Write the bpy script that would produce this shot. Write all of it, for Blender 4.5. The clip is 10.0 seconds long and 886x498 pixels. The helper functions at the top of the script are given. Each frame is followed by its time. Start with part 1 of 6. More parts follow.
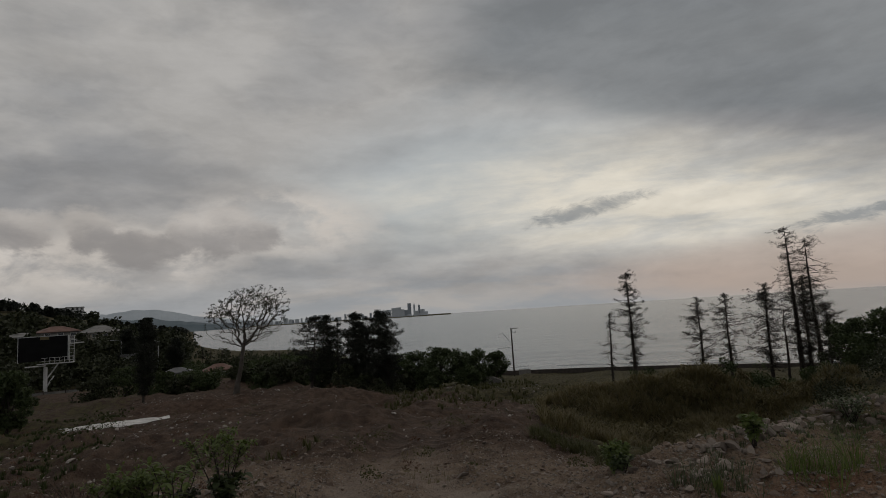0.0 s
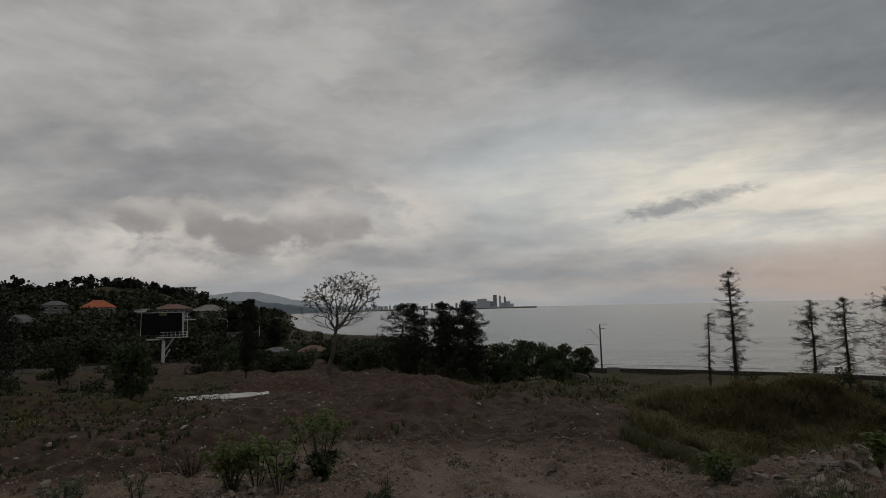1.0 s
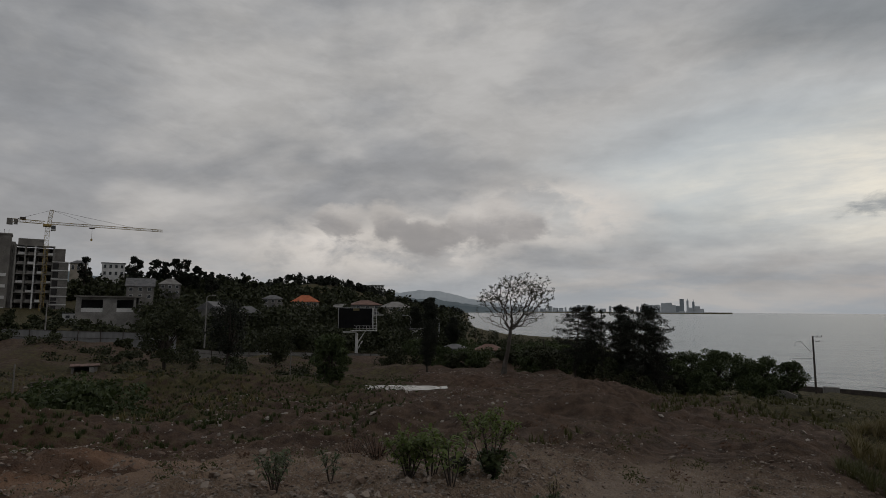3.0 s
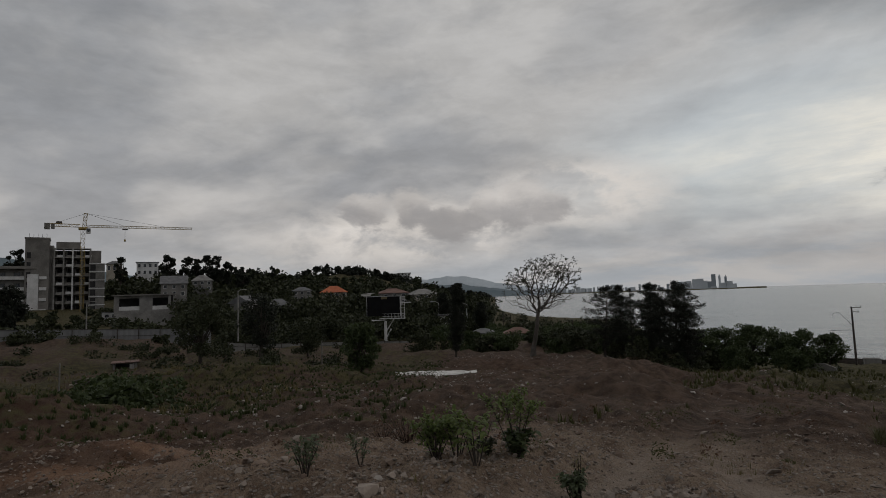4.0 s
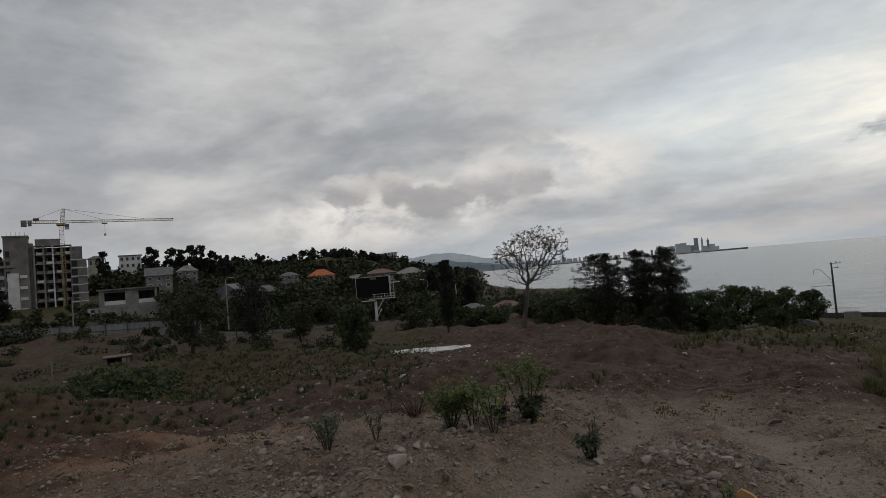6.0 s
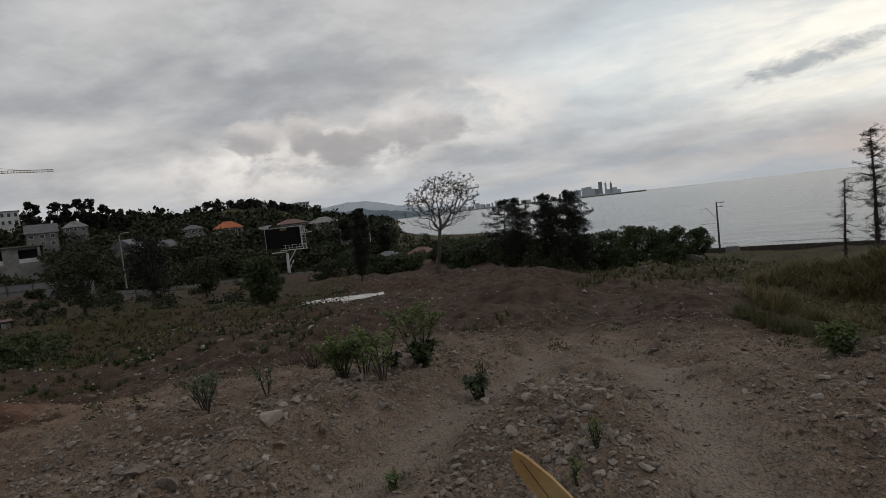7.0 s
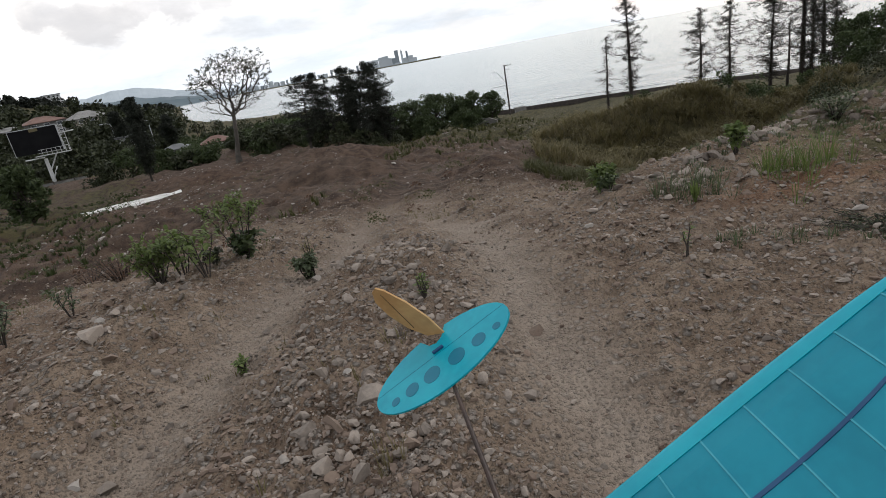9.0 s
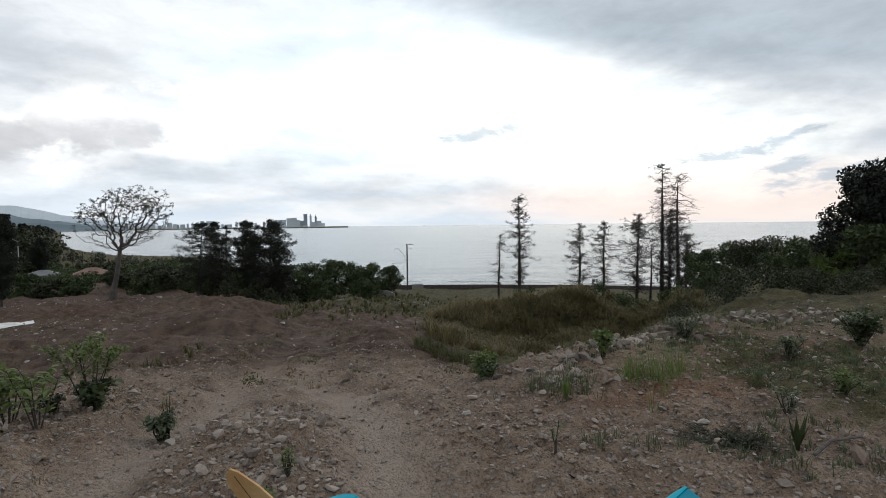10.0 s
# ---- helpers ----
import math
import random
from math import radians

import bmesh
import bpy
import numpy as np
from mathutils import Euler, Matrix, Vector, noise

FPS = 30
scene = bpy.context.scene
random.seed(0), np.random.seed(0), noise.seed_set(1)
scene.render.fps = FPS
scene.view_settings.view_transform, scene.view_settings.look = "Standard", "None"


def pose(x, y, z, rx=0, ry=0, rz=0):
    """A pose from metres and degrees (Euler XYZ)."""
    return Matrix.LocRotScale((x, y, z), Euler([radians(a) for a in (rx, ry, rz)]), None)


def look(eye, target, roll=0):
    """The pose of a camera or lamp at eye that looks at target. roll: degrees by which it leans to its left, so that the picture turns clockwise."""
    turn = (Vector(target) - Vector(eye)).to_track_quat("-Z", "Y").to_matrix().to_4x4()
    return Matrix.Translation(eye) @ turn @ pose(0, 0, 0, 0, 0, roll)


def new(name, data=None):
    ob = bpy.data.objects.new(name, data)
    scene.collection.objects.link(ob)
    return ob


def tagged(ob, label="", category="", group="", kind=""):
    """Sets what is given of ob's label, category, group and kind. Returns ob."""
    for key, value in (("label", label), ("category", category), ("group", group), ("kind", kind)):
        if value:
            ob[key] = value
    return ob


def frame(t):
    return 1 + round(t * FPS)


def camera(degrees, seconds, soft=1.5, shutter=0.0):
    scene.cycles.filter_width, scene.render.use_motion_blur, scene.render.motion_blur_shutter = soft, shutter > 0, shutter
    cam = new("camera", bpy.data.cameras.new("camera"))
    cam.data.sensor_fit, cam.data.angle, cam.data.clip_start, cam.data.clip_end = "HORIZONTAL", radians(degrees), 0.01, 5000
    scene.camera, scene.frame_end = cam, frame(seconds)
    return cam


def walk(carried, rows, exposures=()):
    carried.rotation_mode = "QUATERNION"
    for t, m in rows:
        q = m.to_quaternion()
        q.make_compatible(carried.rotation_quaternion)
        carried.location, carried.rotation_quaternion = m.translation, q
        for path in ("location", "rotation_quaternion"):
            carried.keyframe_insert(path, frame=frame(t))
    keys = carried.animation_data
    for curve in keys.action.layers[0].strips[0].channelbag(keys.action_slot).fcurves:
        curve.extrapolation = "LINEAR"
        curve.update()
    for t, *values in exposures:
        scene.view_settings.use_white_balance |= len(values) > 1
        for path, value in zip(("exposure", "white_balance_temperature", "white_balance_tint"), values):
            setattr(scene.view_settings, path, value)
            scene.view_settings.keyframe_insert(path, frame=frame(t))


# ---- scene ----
EYE = 1.65
LENS = 77.24
cam = camera(LENS, 10.0, soft=0.7)
# seconds, eye offset (x, y, z), yaw, pitch, roll
ROWS = (
    (0.0, -0.001, -0.000, 0.000, 0.00, 6.48, 3.62),
    (0.5, -0.056, -0.017, 0.018, 5.34, 5.84, 2.17),
    (1.0, -0.066, 0.001, 0.017, 8.77, 5.96, 1.32),
    (1.5, -0.059, 0.010, 0.029, 12.48, 5.98, 1.41),
    (2.0, -0.035, 0.016, 0.029, 15.52, 6.05, 1.49),
    (2.5, -0.023, -0.004, 0.043, 20.48, 6.95, 0.77),
    (2.7, -0.011, -0.003, 0.039, 23.86, 6.39, -0.26),
    (3.8, 0.075, 0.013, 0.022, 29.42, 6.35, 0.40),
    (4.0, 0.097, 0.014, 0.011, 29.43, 4.75, 1.88),
    (4.5, 0.071, -0.013, -0.014, 30.17, 5.68, 2.62),
    (5.0, 0.005, -0.051, -0.021, 32.67, 3.65, 0.91),
    (5.2, -0.013, -0.065, -0.017, 33.40, 3.15, 1.09),
    (6.3, -0.058, -0.203, 0.009, 25.14, 1.19, 5.10),
    (6.5, -0.005, -0.124, -0.008, 23.25, 0.05, 4.12),
    (7.0, 0.112, 0.173, -0.066, 19.34, -3.94, 6.39),
    (7.5, 0.056, 0.273, -0.185, 17.90, -13.58, 10.50),
    (7.8, 0.064, 0.218, -0.150, 17.14, -14.23, 8.67),
    (8.0, 0.058, 0.217, -0.111, 7.39, -23.80, 6.73),
    (8.5, -0.007, 0.100, -0.061, 0.92, -19.28, 5.68),
    (9.0, 0.086, 0.004, -0.049, -1.06, -19.38, 9.86),
    (9.5, 0.127, -0.082, 0.006, -11.23, -10.67, 4.62),
    (10.0, 0.116, -0.098, 0.013, -10.48, -2.62, 0.65),
)
EXPOSURES = (
    (0.0, -0.65, 6700, 10), (2.5, -0.50, 6600, 10), (5.0, -0.30, 6500, 10), (6.5, -0.10, 6400, 9), (7.5, -0.05, 6450, 10),
    (8.0, 0.40, 6350, 8), (8.5, 0.92, 6350, 10), (9.0, 1.02, 6300, 9), (9.5, 0.92, 6200, 8), (10.0, 0.74, 6100, 7),
)
walk(cam, [(t, pose(x, y, EYE + z, 90 + pitch, roll, yaw)) for t, x, y, z, yaw, pitch, roll in ROWS], EXPOSURES)


# ---- world and light ----
def aim(az, el):
    a, e = radians(az), radians(el)
    return Vector((-math.sin(a) * math.cos(e), math.cos(a) * math.cos(e), math.sin(e)))


class Nodes:
    """Short names for building a node tree."""

    def __init__(self, tree):
        self.tree = tree
        tree.nodes.clear()

    def add(self, kind, values=()):
        node = self.tree.nodes.new(kind)
        self.fill(node, values)
        return node

    def fill(self, node, values):
        for key, value in dict(values).items():
            if isinstance(value, bpy.types.NodeSocket):
                self.tree.links.new(value, node.inputs[key])
            else:
                node.inputs[key].default_value = value

    def math(self, op, a, b=0.0):
        node = self.tree.nodes.new("ShaderNodeMath")
        node.operation = op
        self.fill(node, {0: a, 1: b})
        return node.outputs[0]

    def vec(self, op, a, b=(0, 0, 0)):
        node = self.tree.nodes.new("ShaderNodeVectorMath")
        node.operation = op
        self.fill(node, {0: a, 1: b})
        return node.outputs["Value"] if op in ("DOT_PRODUCT", "LENGTH") else node.outputs[0]

    def remap(self, value, a, b, c=0.0, d=1.0):
        node = self.tree.nodes.new("ShaderNodeMapRange")
        node.interpolation_type = "SMOOTHSTEP"
        self.fill(node, {0: value, 1: a, 2: b, 3: c, 4: d})
        return node.outputs[0]

    def noise(self, vector, scale, detail=6.0, rough=0.55, distortion=0.0):
        return self.add("ShaderNodeTexNoise", {"Vector": vector, "Scale": scale, "Detail": detail, "Roughness": rough, "Distortion": distortion}).outputs["Fac"]

    def mix(self, fac, a, b, blend="MIX"):
        node = self.tree.nodes.new("ShaderNodeMix")
        node.data_type, node.blend_type = "RGBA", blend
        self.fill(node, {0: fac, 6: a, 7: b})
        return node.outputs[2]

    def join(self, x, y, z):
        return self.add("ShaderNodeCombineXYZ", {0: x, 1: y, 2: z}).outputs[0]


SUN_AZ, SUN_EL = -48.0, 34.0
world = bpy.data.worlds.new("world")
scene.world = world
world.use_nodes = True
n = Nodes(world.node_tree)
way = n.add("ShaderNodeTexCoord").outputs["Generated"]
split = n.add("ShaderNodeSeparateXYZ", {0: way})
up = split.outputs[2]
air = n.add("ShaderNodeTexSky")
air.sky_type, air.sun_disc = "NISHITA", False
air.sun_elevation, air.sun_rotation = radians(SUN_EL), radians(-SUN_AZ)
air.air_density, air.dust_density = 1.5, 3.0
clear = n.mix(1.0, air.outputs[0], (0.10, 0.10, 0.10, 1), "MULTIPLY")
lift = n.math("ADD", n.math("MAXIMUM", up, 0.0), 0.24)
deck = n.join(n.math("DIVIDE", split.outputs[0], lift), n.math("DIVIDE", split.outputs[1], lift), 0.0)
wide = n.noise(n.vec("MULTIPLY", deck, (0.85, 1.2, 1)), 1.15, 5, 0.5, 0.25)
ripple = n.noise(n.vec("MULTIPLY", deck, (0.9, 1.25, 1)), 3.0, 8, 0.54, 0.2)
billow = n.noise(n.vec("MULTIPLY", way, (1, 1, 2.3)), 4.2, 8, 0.55, 0.35)
fine = n.math("ADD", n.math("MULTIPLY", ripple, 0.45), n.math("MULTIPLY", billow, 0.55))
puff = n.noise(n.vec("MULTIPLY", way, (1, 1, 1.8)), 10.0, 10, 0.58, 0.25)
crisp = n.noise(n.vec("MULTIPLY", way, (1, 1, 3.0)), 4.0, 12, 0.60, 0.3)
shreds = n.noise(n.vec("MULTIPLY", way, (1, 1, 2.6)), 16.0, 10, 0.62, 0.4)
wisp = n.noise(n.vec("MULTIPLY", way, (1, 1, 5.0)), 5.0, 7, 0.6, 0.3)


def lobe(az, el, sx, sy, lean=0.0, warp=0.35, grain=None, edge=(1.15, 0.55)):
    """1 in the middle of an uneven patch of sky, 0 outside."""
    c = aim(az, el)
    right = Vector((math.cos(radians(az)), math.sin(radians(az)), 0))
    over = right.cross(c)
    s, k = math.sin(radians(lean)), math.cos(radians(lean))
    e1, e2 = right * k + over * s, over * k - right * s
    a = n.math("DIVIDE", n.math("SUBTRACT", n.vec("DOT_PRODUCT", way, e1), c.dot(e1)), math.sin(radians(sx)))
    b = n.math("DIVIDE", n.math("SUBTRACT", n.vec("DOT_PRODUCT", way, e2), c.dot(e2)), math.sin(radians(sy)))
    front = n.math("GREATER_THAN", n.vec("DOT_PRODUCT", way, c), 0.0)
    d = n.math("SQRT", n.math("ADD", n.math("MULTIPLY", a, a), n.math("MULTIPLY", b, b)))
    d = n.math("ADD", d, n.math("MULTIPLY", n.math("SUBTRACT", grain if grain else fine, 0.5), warp * 4))
    return n.math("MULTIPLY", n.remap(d, *edge), front)


# thickness of the cloud deck: grey streaks overhead, a thin bright opening over the sea
thick = n.math("ADD", n.math("MULTIPLY", wide, 0.6), n.math("MULTIPLY", fine, 0.4))
bright_part = lobe(10, 21, 24, 13, 0, 0.2, None, (1.4, 0.2))
thick = n.math("SUBTRACT", n.remap(thick, 0.38, 0.58), n.math("MULTIPLY", bright_part, 0.55))
thick = n.math("MAXIMUM", thick, 0.0)
gap = lobe(-21, 9.3, 26, 6.5, -9, 0.26, None, (1.25, 0.45))
veil = lobe(-3, 13.0, 17, 7, 4, 0.25, None, (1.5, 0.2))
bank = lobe(-42, 22.5, 39, 9.5, -14, 0.20, None, (1.06, 0.80))
streak = lobe(-15.4, 9.3, 5.5, 0.8, 9, 0.8, shreds, (1.3, 0.3))
rags = n.math("MAXIMUM", n.math("MAXIMUM", lobe(-37, 5.8, 2.6, 0.8, 14, 1.1, shreds, (1.25, 0.35)), lobe(-41.8, 7.0, 2.4, 0.7, 18, 1.1, shreds, (1.25, 0.35))), n.math("MAXIMUM", lobe(-42.3, 4.6, 2.2, 0.5, 12, 1.1, shreds, (1.25, 0.35)), lobe(-47, 3.8, 6, 0.9, 6, 1.1, shreds, (1.25, 0.35))))
heads = None
for az, el, sx, sy in ((21.4, 8.9, 2.6, 2.1), (18.6, 8.3, 2.2, 1.4), (24.6, 8.8, 1.9, 1.8), (28.3, 7.6, 3.4, 1.5), (32.6, 8.9, 2.2, 1.9), (36.6, 8.6, 2.8, 1.7)):
    knob = lobe(az, el, sx * 1.15, sy * 1.15, 0, 0.62, puff, (1.12, 0.62))
    heads = knob if heads is None else n.math("MAXIMUM", heads, knob)
rims = n.math("MAXIMUM", lobe(15.0, 9.8, 11.0, 4.0, -3, 0.40, puff), lobe(33, 6.5, 16.0, 4.0, 2, 0.40, puff))
low = n.remap(up, 0.13, 0.0)
grey = n.mix(thick, (0.60, 0.595, 0.59, 1), (0.350, 0.365, 0.390, 1))
grey = n.mix(n.math("MULTIPLY", n.remap(up, 0.34, 0.08), 0.55), grey, n.mix(thick, (0.66, 0.63, 0.605, 1), (0.47, 0.465, 0.47, 1)))
grey = n.mix(n.math("MULTIPLY", bank, 0.8), grey, n.mix(fine, (0.225, 0.255, 0.285, 1), (0.32, 0.345, 0.37, 1)))
open_sky = n.mix(0.15, (0.68, 0.745, 0.79, 1), clear)
sky = n.mix(n.math("MULTIPLY", veil, 0.9), grey, open_sky)
sky = n.mix(n.math("MULTIPLY", gap, 0.92), sky, n.mix(n.remap(wisp, 0.36, 0.70), (1.12, 1.06, 0.93, 1), (0.80, 0.81, 0.79, 1)))
hazy = n.mix(n.remap(wisp, 0.40, 0.62), (0.455, 0.49, 0.53, 1), (0.58, 0.565, 0.555, 1))
sky = n.mix(n.math("MULTIPLY", low, 0.8), sky, hazy)
sky = n.mix(n.math("MULTIPLY", rims, n.remap(puff, 0.38, 0.60, 0.2, 0.9)), sky, (0.88, 0.83, 0.78, 1))
glow = n.math("MULTIPLY", lobe(-40, 2.5, 30, 3.4, 0, 0.10), n.remap(up, 0.16, 0.02))
sky = n.mix(n.math("MULTIPLY", glow, 0.8), sky, (0.66, 0.53, 0.455, 1))
sky = n.mix(n.math("MULTIPLY", n.math("MAXIMUM", streak, rags), 0.75), sky, (0.33, 0.365, 0.40, 1))
tops = n.math("ADD", n.remap(up, 0.135, 0.185), n.math("MULTIPLY", n.math("SUBTRACT", puff, 0.5), 1.6))
sky = n.mix(n.math("MULTIPLY", heads, 0.8), sky, n.mix(n.remap(tops, 0.0, 1.0), (0.415, 0.40, 0.40, 1), (0.70, 0.665, 0.635, 1)))
broken = n.math("ADD", n.math("MULTIPLY", crisp, 0.65), n.math("MULTIPLY", shreds, 0.35))
broken = n.remap(broken, 0.34, 0.66, 0.89, 1.10)
sky = n.mix(n.math("MULTIPLY", n.remap(up, 0.0, 0.05), n.math("SUBTRACT", 1.0, n.math("MULTIPLY", veil, 0.7))), sky, n.mix(1.0, sky, n.join(broken, broken, broken), "MULTIPLY"))
back = n.add("ShaderNodeBackground", {0: sky, 1: 1.0}).outputs[0]
n.tree.links.new(back, n.add("ShaderNodeOutputWorld").inputs[0])

sun = new("sun", bpy.data.lights.new("sun", "SUN"))
sun.data.energy, sun.data.angle, sun.data.color = 0.45, radians(30), (1.0, 0.90, 0.80)
sun.matrix_world = look(aim(SUN_AZ, SUN_EL) * 200, (0, 0, 0))


# ---- materials ----
def material(name, build):
    m = bpy.data.materials.new(name)
    m.use_nodes = True
    t = Nodes(m.node_tree)
    shader = t.add("ShaderNodeBsdfPrincipled")
    build(t, shader)
    t.tree.links.new(shader.outputs[0], t.add("ShaderNodeOutputMaterial").inputs[0])
    return m


def place(t):
    return t.add("ShaderNodeNewGeometry").outputs["Position"]


def bump(t, shader, height, strength, distance):
    node = t.add("ShaderNodeBump", {"Strength": strength, "Distance": distance, "Height": height})
    t.tree.links.new(node.outputs[0], shader.inputs["Normal"])


def matte(name, dark, light, rough=0.85, scale=2.0, fine=14.0, relief=0.25, depth=0.01, metal=0.0, own=False, spread=0.0):
    """Paint, stone, bark, metal: two scales of mottling between two colours, and fine relief."""
    def build(t, s):
        where = t.add("ShaderNodeTexCoord").outputs["Object"] if own else place(t)
        big, small = t.noise(where, scale, 4), t.noise(where, fine, 6, 0.6)
        fac = t.remap(t.math("ADD", t.math("MULTIPLY", big, 0.6), t.math("MULTIPLY", small, 0.4)), 0.35, 0.65)
        if spread:
            island = t.add("ShaderNodeNewGeometry").outputs["Random Per Island"]
            chance = t.add("ShaderNodeObjectInfo").outputs["Random"]
            both = t.math("FRACT", t.math("ADD", island, chance))
            fac = t.math("ADD", t.math("MULTIPLY", fac, 1 - spread), t.math("MULTIPLY", both, spread))
        col = t.mix(fac, (*dark, 1), (*light, 1))
        t.fill(s, {"Base Color": col, "Metallic": metal, "Roughness": t.remap(small, 0.3, 0.7, rough - 0.08, min(1.0, rough + 0.08))})
        bump(t, s, small, relief, depth)
    return material(name, build)


def leafy(name, dark, light, rough=0.6, thin=0.0):
    """Leaves: each one its own shade, a little light passing through thin ones."""
    m = bpy.data.materials.new(name)
    m.use_nodes = True
    t = Nodes(m.node_tree)
    geo = t.add("ShaderNodeNewGeometry")
    clump = t.noise(geo.outputs["Position"], 0.7, 3)
    fac = t.math("ADD", t.math("MULTIPLY", geo.outputs["Random Per Island"], 0.6), t.math("MULTIPLY", clump, 0.4))
    col = t.mix(fac, (*dark, 1), (*light, 1))
    top = t.add("ShaderNodeBsdfPrincipled", {"Base Color": col, "Roughness": rough, "Specular IOR Level": 0.25}).outputs[0]
    if thin:
        glow_through = t.add("ShaderNodeBsdfTranslucent", {"Color": t.mix(1.0, col, (1.0, 1.05, 0.7, 1), "MULTIPLY")}).outputs[0]
        top = t.add("ShaderNodeMixShader", {0: thin, 1: top, 2: glow_through}).outputs[0]
    t.tree.links.new(top, t.add("ShaderNodeOutputMaterial").inputs[0])
    return m


def ground_build(t, s):
    where = place(t)
    big = t.noise(where, 0.35, 4, 0.55)
    mid = t.noise(where, 2.2, 6, 0.62)
    grit = t.noise(where, 26.0, 5, 0.65)
    cell = t.add("ShaderNodeTexVoronoi", {"Vector": where, "Scale": 17.0, "Randomness": 1.0})
    pebble = t.remap(cell.outputs["Distance"], 0.16, 0.50, 1.0, 0.0)
    small = t.add("ShaderNodeTexVoronoi", {"Vector": where, "Scale": 52.0, "Randomness": 1.0})
    gravel = t.remap(small.outputs["Distance"], 0.10, 0.52, 1.0, 0.0)
    shade = t.add("ShaderNodeSeparateColor", {0: small.outputs["Color"]}).outputs[1]
    tint = t.add("ShaderNodeSeparateColor", {0: cell.outputs["Color"]}).outputs[0]
    some = t.math("MULTIPLY", pebble, t.math("GREATER_THAN", tint, 0.45))
    vast = t.noise(where, 0.09, 4, 0.6)
    dirt = t.mix(t.remap(big, 0.35, 0.65), (0.114, 0.075, 0.052, 1), (0.186, 0.134, 0.095, 1))
    dirt = t.mix(t.remap(mid, 0.38, 0.66), dirt, (0.230, 0.172, 0.126, 1))
    dirt = t.mix(t.math("MULTIPLY", t.remap(grit, 0.50, 0.75), 0.5), dirt, (0.30, 0.252, 0.205, 1))
    dirt = t.mix(t.math("MULTIPLY", t.remap(grit, 0.45, 0.25), 0.6), dirt, (0.058, 0.042, 0.032, 1))
    dirt = t.mix(t.math("MULTIPLY", t.math("MULTIPLY", gravel, t.math("GREATER_THAN", shade, 0.35)), 0.65), dirt, t.mix(shade, (0.075, 0.058, 0.046, 1), (0.31, 0.268, 0.225, 1)))
    stone = t.mix(tint, (0.12, 0.105, 0.092, 1), (0.34, 0.31, 0.28, 1))
    cover = t.add("ShaderNodeAttribute")
    cover.attribute_name = "cover"
    parts = t.add("ShaderNodeSeparateColor", {0: cover.outputs["Color"]})
    grass, worn, rust = parts.outputs[0], parts.outputs[1], parts.outputs[2]
    col = t.mix(t.math("MULTIPLY", some, 0.75), dirt, stone)
    col = t.mix(t.math("MULTIPLY", worn, 0.86), col, t.mix(mid, (0.226, 0.180, 0.143, 1), (0.325, 0.270, 0.222, 1)))
    col = t.mix(t.math("MULTIPLY", rust, 0.8), col, t.mix(mid, (0.17, 0.075, 0.035, 1), (0.26, 0.13, 0.07, 1)))
    damp = cover.outputs["Alpha"]
    soil = t.mix(t.remap(mid, 0.35, 0.65), (0.036, 0.022, 0.016, 1), (0.098, 0.063, 0.045, 1))
    dampish = t.remap(t.math("ADD", damp, t.math("MULTIPLY", t.math("SUBTRACT", vast, 0.5), 1.8)), 0.35, 0.75)
    col = t.mix(t.math("MULTIPLY", dampish, 0.85), col, soil)
    turf = t.mix(t.remap(mid, 0.35, 0.65), (0.034, 0.030, 0.014, 1), (0.090, 0.078, 0.036, 1))
    patch = t.remap(t.math("ADD", grass, t.math("MULTIPLY", t.math("SUBTRACT", mid, 0.5), 1.3)), 0.42, 0.72)
    col = t.mix(patch, col, turf)
    t.fill(s, {"Base Color": col, "Roughness": 0.95, "Specular IOR Level": 0.2})
    high = t.math("ADD", t.math("MULTIPLY", t.math("MULTIPLY", some, t.math("SUBTRACT", 1.0, t.math("MULTIPLY", worn, 0.6))), 0.7), t.math("ADD", t.math("MULTIPLY", gravel, 0.3), t.math("ADD", t.math("MULTIPLY", grit, 0.6), t.math("MULTIPLY", mid, 0.9))))
    bump(t, s, high, 1.0, 0.06)


def water_build(t, s):
    where = place(t)
    swell = t.noise(t.vec("MULTIPLY", where, (0.016, 0.085, 1)), 1.0, 6, 0.62, 0.5)
    chop = t.noise(t.vec("MULTIPLY", where, (0.22, 0.5, 1)), 1.0, 5, 0.6)
    tone = t.mix(t.remap(swell, 0.4, 0.6), (0.19, 0.22, 0.235, 1), (0.27, 0.295, 0.30, 1))
    t.fill(s, {"Base Color": tone, "Roughness": 0.2, "IOR": 1.33, "Specular IOR Level": 0.5})
    bump(t, s, t.math("ADD", swell, t.math("MULTIPLY", chop, 0.30)), 0.8, 1.6)


GROUND = material("earth_and_gravel", ground_build)
WATER = material("sea_water", water_build)
STONE = matte("rubble_stone", (0.080, 0.063, 0.052), (0.325, 0.272, 0.228), 0.92, 3.0, 40, 0.5, 0.01, spread=0.6)
PALE = matte("pale_limestone", (0.19, 0.165, 0.143), (0.38, 0.345, 0.31), 0.9, 3.0, 40, 0.5, 0.01, spread=0.6)
CLOD = matte("earth_clod", (0.095, 0.065, 0.050), (0.235, 0.175, 0.135), 0.97, 3.0, 40, 0.5, 0.01, spread=0.6)
BARK = matte("grey_bark", (0.038, 0.032, 0.027), (0.105, 0.092, 0.08), 0.95, 1.2, 18, 0.6, 0.02)
DARKBARK = matte("dark_bark", (0.022, 0.017, 0.014), (0.055, 0.045, 0.038), 0.95, 1.5, 18, 0.6, 0.02)
NEEDLES = leafy("dry_needles", (0.010, 0.011, 0.008), (0.032, 0.028, 0.018))
